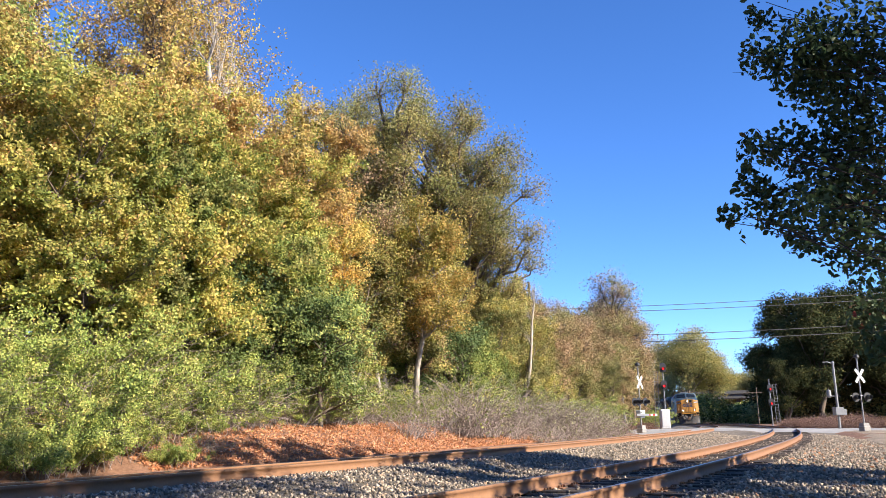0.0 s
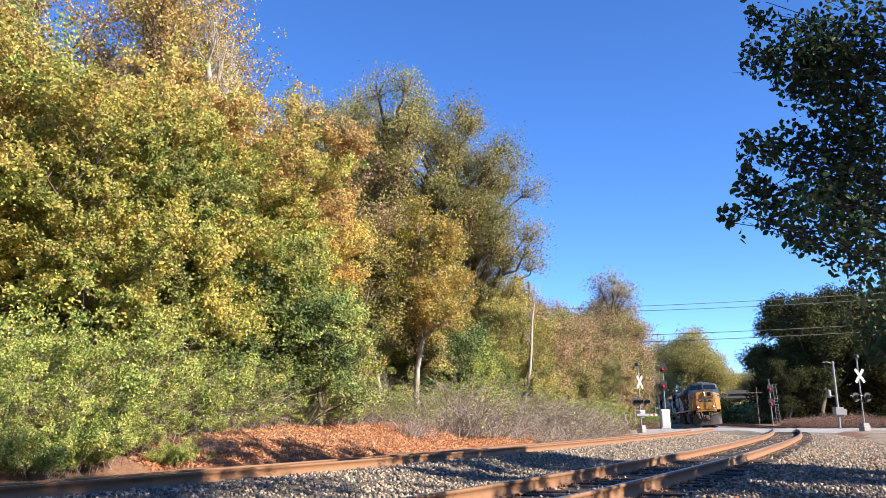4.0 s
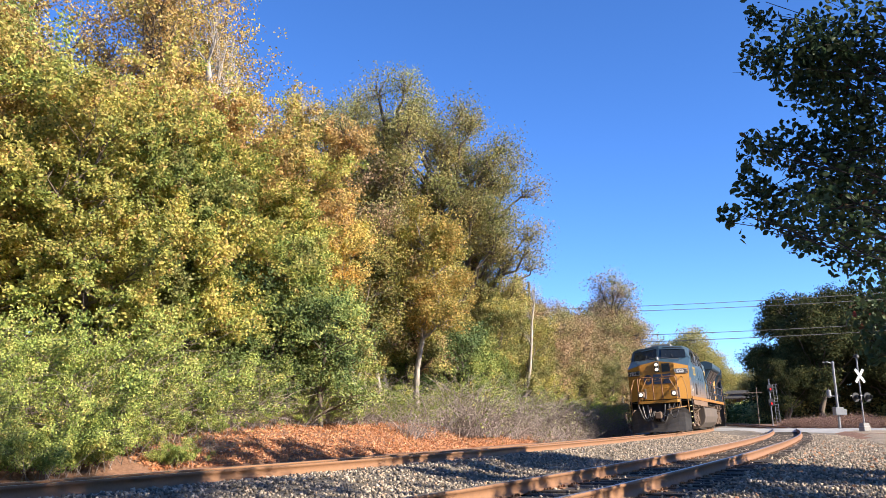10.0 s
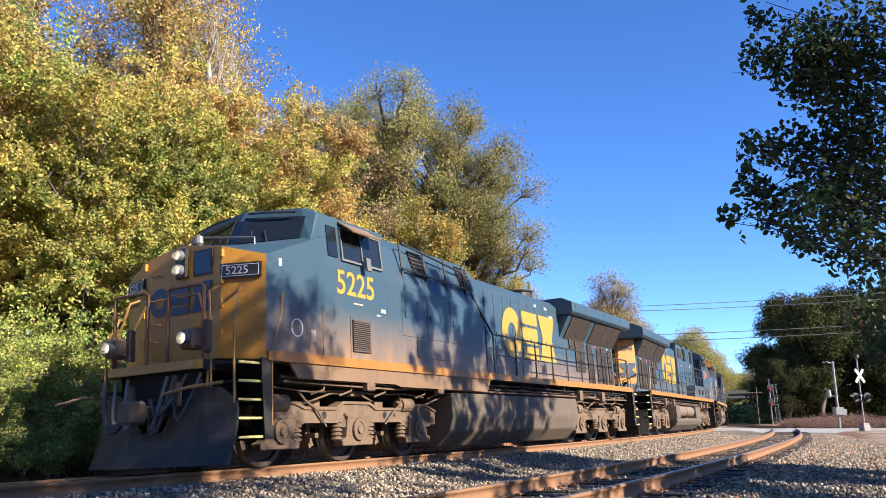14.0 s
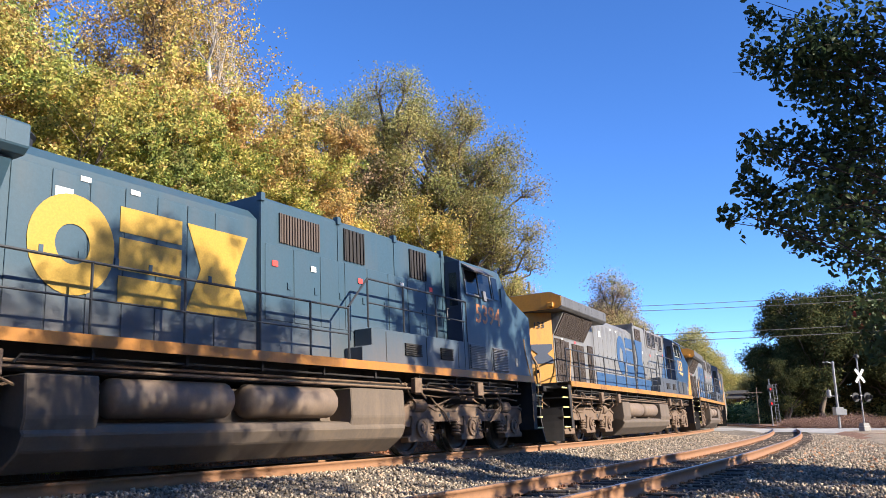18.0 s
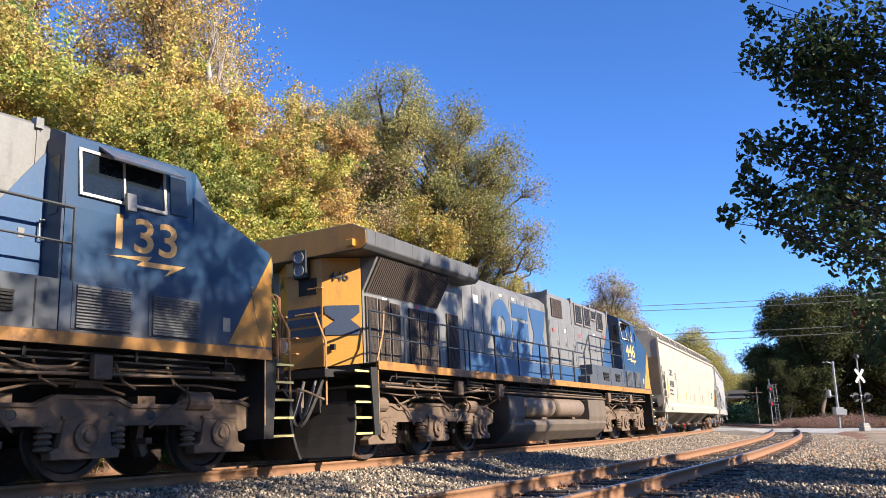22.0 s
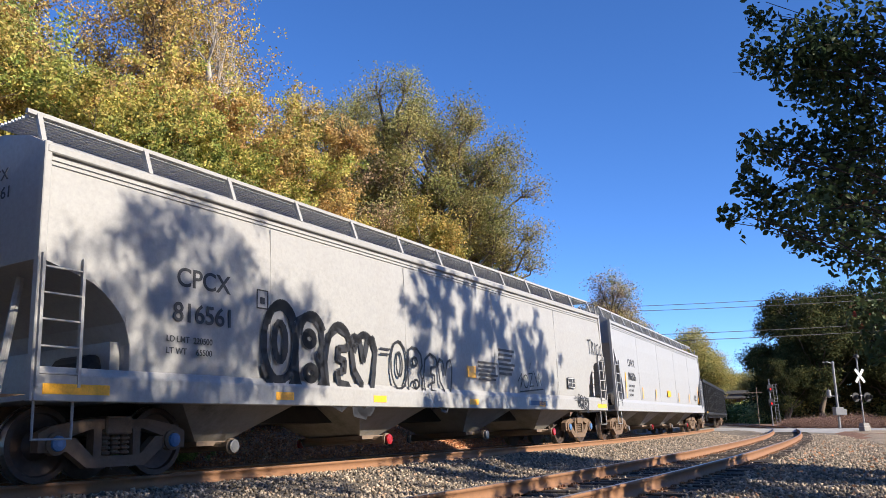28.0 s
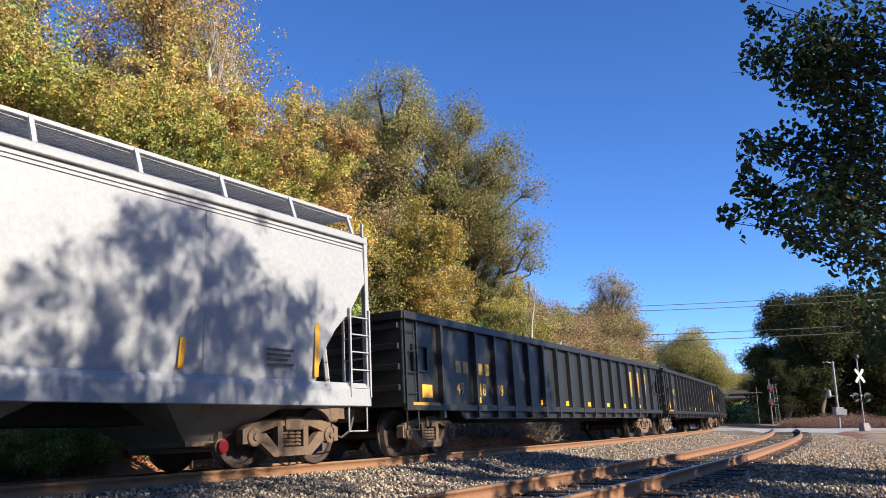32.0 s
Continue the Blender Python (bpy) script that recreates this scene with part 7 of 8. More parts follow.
    for s in (1, -1):
        bm = bmesh.new()
        for z, y in ((1.38, 1.3), (1.30, 1.38)):
            pipe(bm, [(-9.3, y * s, z), (-6, y * s, z - 0.03), (-5.2, y * s, z + 0.03), (5.2, y * s, z), (6.0, y * s, z - 0.04), (9.3, y * s, z)], 0.022)
        for x in (-8.2, -7.2, -6.1, -4.7, -4.2, 4.2, 4.7, 6.2, 7.3, 8.1):
            pipe(bm, [(x, 1.3 * s, 1.42), (x + 0.1, 1.33 * s, 1.2), (x + 0.35, 1.25 * s, 1.12)], 0.02)
        part("pipework", bm, M_TRUCK, ob)
        bm = bmesh.new()
        for x0, x1, z in ((-9.2, -4.4, 1.49), (-4.0, 3.9, 1.46), (4.3, 9.2, 1.5), (-8.6, -5.0, 1.43), (4.8, 8.8, 1.42)):
            pipe(bm, [(x0, 1.42 * s, z - 0.1), (x0 + 0.08, 1.42 * s, z), ((x0 + x1) / 2, 1.42 * s, z + 0.015), (x1 - 0.08, 1.42 * s, z), (x1, 1.42 * s, z - 0.1)], 0.016)
        for k in range(13):
            box(bm, -9.0 + 1.5 * k - 0.02, -9.0 + 1.5 * k + 0.02, min(1.1 * s, 1.46 * s), max(1.1 * s, 1.46 * s), 1.44, 1.58)
        part("pipe_run", bm, M_UNDER, ob)
        for k in range(3):
            cx = (-7.7, -5.6, 6.3)[k]
            bm = bmesh.new()
            pipe(bm, [(cx - 0.6, 1.36 * s, 1.5), (cx - 0.3, 1.38 * s, 1.36), (cx, 1.4 * s, 1.31), (cx + 0.35, 1.38 * s, 1.36), (cx + 0.6, 1.36 * s, 1.52)], 0.02)
            part("safety_chain", bm, M_TRUCK, ob)
        for x in (-6.4, 4.4, 7.0, -4.3):
            shared("junction_box", "jbox", lambda b: box(b, -0.13, 0.13, -0.06, 0.06, -0.16, 0.14, 0.015), M_TRUCK, ob, pose(x, 1.45 * s, 1.36))
    engine_truck(ob, 7.02, False, sense, late)
    engine_truck(ob, -7.02, True, sense, late)
    return ob


# ---- freight bogie ----
def freight_truck(parent, x0, sense, caps):
    tr = new("bogie")
    tr.parent = parent
    tr.matrix_basis = pose(x0, 0, 0)

    def casting(bm):
        # top chord, bottom chord, columns, pedestals
        prism(bm, [(-1.12, 0.36), (-1.12, 0.58), (-0.95, 0.66), (-0.5, 0.74), (0.5, 0.74), (0.95, 0.66), (1.12, 0.58), (1.12, 0.36), (0.74, 0.36), (0.74, 0.52), (0.4, 0.62), (-0.4, 0.62), (-0.74, 0.52), (-0.74, 0.36)], 0.98, 1.12, "y")
        prism(bm, [(-0.76, 0.52), (-0.62, 0.52), (-0.36, 0.29), (0.36, 0.29), (0.62, 0.52), (0.76, 0.52), (0.76, 0.38), (0.44, 0.15), (-0.44, 0.15), (-0.76, 0.38)], 0.985, 1.115, "y")
        for x in (-0.36, 0.24):
            box(bm, x, x + 0.12, 0.98, 1.12, 0.28, 0.63)
        for x in (-0.89, 0.89):
            ring_solid(bm, (x, 1.1, 0.457), (0, 1, 0), [(-0.05, 0.14), (0.05, 0.14), (0.06, 0.11), (0.06, 0.06), (0.09, 0.05), (0.09, 0.01)], 14)
    for s in (1, -1):
        rot = Matrix.Rotation(0 if s > 0 else math.pi, 4, "Z")
        shared("side_frame", "freight_frame", casting, M_TRUCK, tr, rot)
        def nest(bm):
            ring_solid(bm, (0, 1.05, 0.30), (0, 0, 1), [(0.06 * k + a, b) for k in range(5) for a, b in ((0, 0.045), (0.014, 0.072), (0.036, 0.072), (0.052, 0.045))], 10)
        for x in (-0.15, 0.0, 0.15):
            shared("coil_spring", "spring_nest", nest, M_TRUCK, tr, Matrix.Translation((x, 0, 0)) @ rot)
        if caps:
            for x in (-0.89, 0.89):
                shared("bearing_cap", "bearing_cap", lambda b: ring_solid(b, (0, 0, 0), (0, 1, 0), [(0, 0.095), (0.03, 0.09), (0.045, 0.04), (0.045, 0.01)], 14), M_CAP, tr, rot @ Matrix.Translation((x, 1.165, 0.457)))
    bm = bmesh.new()
    box(bm, -0.2, 0.2, -1.16, 1.16, 0.55, 0.78, 0.02)
    part("bolster", bm, M_TRUCK, tr)
    bm = bmesh.new()
    for x in (-0.42, 0.42):
        rod(bm, (x, -0.9, 0.4), (x, 0.9, 0.4), 0.05, 0.05, 8)
    part("brake_beam", bm, M_UNDER, tr)
    for a in (-0.89, 0.89):
        wheelset(parent, x0 + a, 0.457, sense)


def ladder(parent, m, w, z0, z1, n, material):
    """Two stiles and n rungs on the pose's XY plane."""
    lad = new("ladder")
    lad.parent = parent
    lad.matrix_basis = m
    for x in (0, w):
        shared("stile", ("stile", round(z1 - z0, 2), material.name), lambda b: box(b, -0.02, 0.02, 0, z1 - z0, 0.05, 0.09), material, lad, pose(x, z0, 0))
    for k in range(n):
        shared("rung", ("rung", round(w, 2), material.name), lambda b: rod(b, (0, 0, 0.07), (w, 0, 0.07), 0.014, 0.014, 6), material, lad, pose(0, z0 + (k + 0.5) * (z1 - z0) / n, 0))


def draft_gear(parent, half):
    for o in (1, -1):
        bm = bmesh.new()
        x = half * o
        box(bm, min(x - 1.8 * o, x), max(x - 1.8 * o, x), -0.28, 0.28, 0.72, 1.1)
        box(bm, min(x, x + 0.4 * o), max(x, x + 0.4 * o), -0.08, 0.08, 0.78, 0.98)
        box(bm, min(x + 0.3 * o, x + 0.58 * o), max(x + 0.3 * o, x + 0.58 * o), -0.15, 0.13, 0.72, 1.04, 0.03)
        part("coupler", bm, M_TRUCK, parent)
        bm = bmesh.new()
        pipe(bm, [(x + 0.05 * o, 0.3, 0.8), (x + 0.2 * o, 0.32, 0.55), (x + 0.4 * o, 0.25, 0.42), (x + 0.55 * o, 0.1, 0.5)], 0.025)
        part("air_hose", bm, M_HOSE, parent)


def tag_strokes(parent, m, strokes, r, material, name="graffiti"):
    """A painted scrawl: flat bands along broken lines."""
    bm = bmesh.new()
    for st in strokes:
        for (xa, ya), (xb, yb) in zip(st[:-1], st[1:]):
            d = Vector((xb - xa, yb - ya))
            if d.length < 1e-5:
                continue
            u = d.normalized() * r
            nrm = Vector((-u.y, u.x))
            q = [(xa - u.x * 0.5 + nrm.x, ya - u.y * 0.5 + nrm.y), (xa - u.x * 0.5 - nrm.x, ya - u.y * 0.5 - nrm.y), (xb + u.x * 0.5 - nrm.x, yb + u.y * 0.5 - nrm.y), (xb + u.x * 0.5 + nrm.x, yb + u.y * 0.5 + nrm.y)]
            bm.faces.new([bm.verts.new((x, y, 0.006)) for x, y in q][::-1])
    bmesh.ops.recalc_face_normals(bm, faces=bm.faces)
    ob = part(name, bm, material, parent, "black spray-painted scrawl")
    ob.matrix_basis = m
    return ob


def loop(cx, cy, rx, ry, a0=0, a1=360, n=20, wob=0.0, seed=0):
    rr = random.Random(seed)
    return [(cx + rx * (1 + wob * rr.uniform(-1, 1)) * math.cos(radians(a0 + (a1 - a0) * i / n)), cy + ry * (1 + wob * rr.uniform(-1, 1)) * math.sin(radians(a0 + (a1 - a0) * i / n))) for i in range(n + 1)]


# ---- covered hopper ----
CURVED = ([0, 0.4, 0.75, 0.9, 1.1, 1.24, 1.34, 1.37, 1.42], [2.56, 2.46, 2.36, 2.27, 2.1, 1.93, 1.65, 1.3, 1.0])
STEEP = ([0, 0.1, 0.5, 0.9, 1.15, 1.3, 1.37, 1.42], [3.2, 3.1, 2.55, 2.2, 1.85, 1.55, 1.2, 1.0])


def covered_hopper(label, half, paint, marks, number, caps, ribs, edge):
    """Covered hopper car with rounded sides, sloped end sheets, roof walk, ladders and four outlets."""
    ob = thing("covered_hopper_car", label, "hopper car", "covered hoppers of the train")
    # body: rings along the car; at the ends the lower part is cut by the slope sheet
    prof = [(1.46, 1.22), (1.485, 1.45), (1.5, 1.7), (1.515, 2.0), (1.53, 2.4), (1.53, 2.8), (1.53, 3.2), (1.5, 3.85), (1.44, 4.02), (1.2, 4.14), (0.7, 4.26), (0.0, 4.32)]
    prof = prof + [(-y, z) for y, z in prof[-2::-1]]
    ends = [0.0, 0.15, 0.3, 0.45, 0.6, 0.75, 0.9, 1.05, 1.15, 1.24, 1.3, 1.34, 1.37, 1.42]
    xs = [-half + e for e in ends] + list(np.linspace(-half + 2.0, half - 2.0, 12)) + [half - e for e in reversed(ends)]
    def cut(x):
        e = half - abs(x)
        return float(np.interp(e, *edge))
    bm = bmesh.new()
    rings = []
    for x in xs:
        c = cut(x)
        rings.append([bm.verts.new((x, y, max(z, c))) for y, z in prof])
    for ra, rb in zip(rings[:-1], rings[1:]):
        for i in range(len(prof) - 1):
            bm.faces.new((ra[i], ra[i + 1], rb[i + 1], rb[i]))
        bm.faces.new((ra[-1], ra[0], rb[0], rb[-1]))
    bm.faces.new(rings[0][::-1])
    bm.faces.new(rings[-1])
    bmesh.ops.recalc_face_normals(bm, faces=bm.faces)
    part("body", bm, paint, ob)
    # side sills and corner posts
    for s in (1, -1):
        bm = bmesh.new()
        prism(bm, [(s * 1.42, 0.92), (s * 1.57, 0.92), (s * 1.57, 1.22), (s * 1.5, 1.32), (s * 1.42, 1.32)], -half, half, "x", 0.01)
        part("side_sill", bm, paint, ob)
        bm = bmesh.new()
        box(bm, -half, half, min(s * 1.45, s * 1.56), max(s * 1.45, s * 1.56), 3.86, 3.96, 0.012)
        part("top_rail", bm, paint, ob)
        if ribs:
            for z in (3.72, 3.78):
                bm = bmesh.new()
                box(bm, -half + 0.05, half - 0.05, min(s * 1.5, s * 1.525), max(s * 1.5, s * 1.525), z, z + 0.02)
                part("bead", bm, paint, ob)
        for x in (-half, half):
            shared("corner_post", ("cpost", paint.name), lambda b: box(b, -0.05, 0.05, -0.05, 0.05, 0.92, 4.0, 0.01), paint, ob, pose(x * 0.998, s * 1.5, 0))
        # weld seams between side sheets
        for k in range(1, 5):
            x = -half + 2 * half * k / 5
            shared("sheet_seam", ("seam", paint.name), lambda b: box(b, -0.008, 0.008, -0.003, 0.003, 1.35, 3.7), paint, ob, pose(x, s * 1.53, 0))
    # roof walk: brackets, grating, edge
    for s in (1, -1):
        for k in range(13):
            x = -half + 0.1 + (2 * half - 0.2) * k / 12
            shared("walk_bracket", ("bracket", s, paint.name), (lambda b, s=s: prism(b, [(s * 1.28, 4.08), (s * 1.33, 4.08), (s * 1.2, 4.46), (s * 1.15, 4.46)], -0.035, 0.035, "x")), paint, ob, pose(x, 0, 0))
        bm = bmesh.new()
        box(bm, -half - 0.05, half + 0.05, min(s * 1.14, s * 1.19), max(s * 1.14, s * 1.19), 4.43, 4.485)
        part("walk_edge", bm, paint, ob)
        bm = bmesh.new()
        for y in np.arange(0.5, 1.14, 0.07):
            box(bm, -half, half, s * y - 0.008, s * y + 0.008, 4.40, 4.45)
        for x in np.arange(-half + 0.1, half, 0.14):
            box(bm, x - 0.01, x + 0.01, min(s * 0.48, s * 1.15), max(s * 0.48, s * 1.15), 4.415, 4.44)
        part("roof_walk", bm, M_GRATE, ob, "grey steel grating")
    for k in range(6):
        x = -half + 2.0 + (2 * half - 4.0) * k / 5
        shared("roof_hatch", ("hatch", paint.name), lambda b: ring_solid(b, (0, 0, 4.22), (0, 0, 1), [(0, 0.36), (0.12, 0.36), (0.15, 0.38), (0.19, 0.3), (0.19, 0.02)], 20), paint, ob, pose(x, 0, 0))
    # outlets
    for k in range(4):
        x = 6.3 - 4.25 * k
        bm = bmesh.new()
        top = [(x - 1.25, -1.3, 0.98), (x + 1.25, -1.3, 0.98), (x + 1.25, 1.3, 0.98), (x - 1.25, 1.3, 0.98)]
        low = [(x - 0.32, -0.62, 0.42), (x + 0.32, -0.62, 0.42), (x + 0.32, 0.62, 0.42), (x - 0.32, 0.62, 0.42)]
        va, vb = [bm.verts.new(p) for p in top], [bm.verts.new(p) for p in low]
        for i in range(4):
            bm.faces.new((va[i], va[(i + 1) % 4], vb[(i + 1) % 4], vb[i]))
        bm.faces.new(va)
        bm.faces.new(vb)
        bmesh.ops.recalc_face_normals(bm, faces=bm.faces)
        ch = part("outlet_chute", bm, M_CHUTE, ob, "grey discharge chute toned down for underside shade")
        def gate(b):
            box(b, -0.42, 0.42, -0.75, 0.75, 0.36, 0.43)
            rod(b, (0, -1.0, 0.34), (0, 1.0, 0.34), 0.07, 0.07, 10)
            ring_solid(b, (0, 1.0, 0.34), (0, 1, 0), [(0, 0.12), (0.05, 0.12), (0.06, 0.06), (0.06, 0.01)], 12)
        shared("outlet_gate", "gate", gate, M_RES, ch, pose(x, 0, 0))
        for s in (1, -1):
            shared("gate_cap", ("gate_cap", k % 2), lambda b: ring_solid(b, (0, 0, 0), (0, 1, 0), [(0, 0.1), (0.04, 0.1), (0.05, 0.07), (0.05, 0.01)], 12), M_REDLENS if k % 2 else M_ALU, ch, pose(x, s * 1.07, 0.34, 0, 0, 0 if s > 0 else 180))
    bm = bmesh.new()
    box(bm, -half + 1.0, half - 1.0, -0.32, 0.32, 0.7, 1.1)
    part("centre_sill", bm, M_UNDER, ob)
    for o in (1, -1):
        bm = bmesh.new()
        box(bm, min(o * (half - 1.5), o * half), max(o * (half - 1.5), o * half), -1.45, 1.45, 0.94, 1.0)
        box(bm, min(o * (half - 1.35), o * (half - 1.2)), max(o * (half - 1.35), o * (half - 1.2)), -1.3, 1.3, 1.0, 1.7)
        part("end_platform", bm, paint, ob)
        for s in (1, -1):
            shared("end_strut", ("strut", o, s, paint.name), (lambda b, o=o, s=s: pipe(b, [(o * (half - 0.1), s * 0.7, 1.0), (o * (half - 0.35), s * 0.7, 2.7)], 0.05)), paint, ob, Matrix())
            left = o * half - (0.12 if o * s > 0 else -0.02) if s < 0 else o * half + (0.02 if o > 0 else 0.52)
            if s > 0:
                left = half - 0.02 if o > 0 else -half + 0.56
            else:
                left = half - 0.56 if o > 0 else -half + 0.02
            ladder(ob, side_frame(s, left, 1.5, 0), 0.54, 1.08, 2.62, 5, paint)
            bm = bmesh.new()
            x0 = o * (half - 0.3)
            pipe(bm, [(x0 - 0.25, s * 1.5, 0.95), (x0 - 0.25, s * 1.5, 0.5), (x0 + 0.25, s * 1.5, 0.5), (x0 + 0.25, s * 1.5, 0.95)], 0.018)
            part("stirrup_step", bm, paint, ob)
        ladder(ob, front_frame(o * half, -1.4 if o > 0 else 1.4, 0, o < 0), 0.5, 1.2, 4.3, 8, paint)
        bm = bmesh.new()
        ring_solid(bm, (o * (half - 0.75), -0.55, 1.9), (o, 0, 0), [(0, 0.24), (0.03, 0.26), (0.05, 0.24), (0.03, 0.2)], 20)
        part("brake_wheel", bm, M_STEEL, ob)
        bm = bmesh.new()
        ring_solid(bm, (o * (half - 1.1), 0.5, 1.35), (0, 1, 0), [(0, 0.1), (0.05, 0.2), (0.6, 0.2), (0.65, 0.1)], 14)
        part("air_reservoir", bm, M_UNDER, ob)
        freight_truck(ob, o * (half - 1.52), 1, caps)
    draft_gear(ob, half)
    for s in (1, -1):
        x0 = half - 2.05 if s > 0 else -half + 2.05
        lettering(marks, 0.26, M_INK, ob, side_frame(s, x0 if s > 0 else -x0 * 0 - 7.9 + 0.0, 1.535, 2.52), 1.05)
        lettering(number, 0.26, M_INK, ob, side_frame(s, x0 + 0.05 if s > 0 else -7.95, 1.535, 2.03), 1.05)
    return ob


def bars(parent, s, x, y, z, rows, w, h, material=None, gap=1.9):
    """Lines of small print as plain bars."""
    for k in range(rows):
        flat("print_line", rect(w * (1.0 - 0.12 * (k % 3)), h), material or M_INK, parent, side_frame(s, x, y, z - k * h * gap), 0.004)


hopper1 = covered_hopper("cream covered hopper car with orange reflector strips", 10.08, M_CREAM, "CBFX", "471830", True, False, STEEP)
hopper2 = covered_hopper("light grey covered hopper car with black graffiti", 9.95, M_LGREY, "CPCX", "816561", True, True, CURVED)
hopper3 = covered_hopper("clean white-grey covered hopper car with orange strips", 9.45, M_PALE, "CHVX", "896526", False, True, STEEP)
lettering("LD LMT  219100", 0.085, M_INK, hopper1, side_frame(1, 8.2, 1.53, 1.83))
lettering("LT  WT    66900", 0.085, M_INK, hopper1, side_frame(1, 8.2, 1.53, 1.66))
lettering("LD LMT  220500", 0.085, M_INK, hopper2, side_frame(1, 8.05, 1.53, 1.74))
lettering("LT WT     65500", 0.085, M_INK, hopper2, side_frame(1, 8.05, 1.53, 1.58))
lettering("LD LMT 220100 LD", 0.08, M_INK, hopper3, side_frame(1, 7.5, 1.53, 1.78))
lettering("LT WT   65900", 0.08, M_INK, hopper3, side_frame(1, 7.5, 1.53, 1.62))
lettering("CU FT 5800", 0.08, M_INK, hopper3, side_frame(1, 7.5, 1.53, 1.46))
for hp, rows_ in ((hopper1, ((8.68, 1.5, 0.88), (6.2, 1.5, 0.4), (3.42, 1.5, 0.42), (0.3, 1.5, 0.42), (-3.0, 1.5, 0.42), (-8.7, 1.5, 0.8))), (hopper3, ((7.98, 1.38, 0.88), (5.36, 1.4, 0.42), (2.86, 1.4, 0.42), (-2.3, 1.4, 0.42), (-5.2, 1.4, 0.42), (-7.98, 1.38, 0.88)))):
    for x, z, h in rows_:
        flat("reflector_strip", [(0, 0), (0.1, 0), (0.14, h), (0.04, h)], M_REFLECT, hp, side_frame(1, x, 1.535, z), 0.004)
for x, w in ((9.85, 0.9), (5.9, 0.42), (3.25, 0.42), (-0.5, 0.42), (-4.4, 0.42), (-9.0, 0.85)):
    flat("reflector_strip", rect(w, 0.12), M_REFLECT, hopper2, side_frame(1, x, 1.572, 1.0), 0.004)
for hp, x in ((hopper1, 6.45), (hopper2, 6.3)):
    for q in (rect(0.26, 0.02), rect(0.26, 0.02, 0, 0.28), rect(0.02, 0.3), rect(0.02, 0.3, 0.24, 0), rect(0.1, 0.1, 0.08, 0.08)):
        flat("panel_mark", q, M_INK, hp, side_frame(1, x, 1.535, 2.38), 0.004)
flat("label_plate", rect(0.7, 0.26), M_REFLECT, hopper3, side_frame(1, 0.3, 1.53, 1.58), 0.004)
flat("label_plate", rect(0.4, 0.26), M_REFLECT, hopper2, side_frame(1, -0.55, 1.53, 1.6), 0.004)
bars(hopper2, 1, -1.1, 1.53, 1.95, 5, 1.0, 0.05, M_HOSE)
bars(hopper2, 1, -2.2, 1.53, 2.3, 6, 0.9, 0.06, M_HOSE)
bars(hopper1, 1, -7.2, 1.53, 2.1, 5, 0.6, 0.04, M_HOSE)
bars(hopper1, 1, 8.6, 1.574, 1.08, 2, 0.5, 0.03)
bars(hopper3, 1, -6.9, 1.53, 1.75, 4, 0.6, 0.04, M_HOSE)
flat("notice_board", rect(0.57, 0.3), M_INK, hopper2, side_frame(1, -6.66, 1.545, 1.54), 0.008)
for q in (rect(0.53, 0.012, 0.02, 0.27), rect(0.53, 0.012, 0.02, 0.14), rect(0.53, 0.012, 0.02, 0.02), rect(0.012, 0.26, 0.02, 0.02), rect(0.012, 0.26, 0.35, 0.02), rect(0.012, 0.26, 0.54, 0.02)):
    flat("board_line", q, M_WHITE, hopper2, side_frame(1, -6.66, 1.545, 1.54), 0.011)
for hp, half_ in ((hopper1, 10.08), (hopper2, 9.95), (hopper3, 9.45)):
    for o in (1, -1):
        lettering({10.08: "CBFX", 9.95: "CPCX", 9.45: "CHVX"}[half_], 0.15, M_INK, hp, front_frame(o * (half_ + 0.004), 0.25 * o, 3.66, o < 0))
        lettering({10.08: "471830", 9.95: "816561", 9.45: "896526"}[half_], 0.15, M_INK, hp, front_frame(o * (half_ + 0.004), 0.25 * o, 3.42, o < 0))
bars(hopper2, 1, -3.75, 1.572, 1.02, 1, 1.2, 0.12, M_LOGOBLUE)

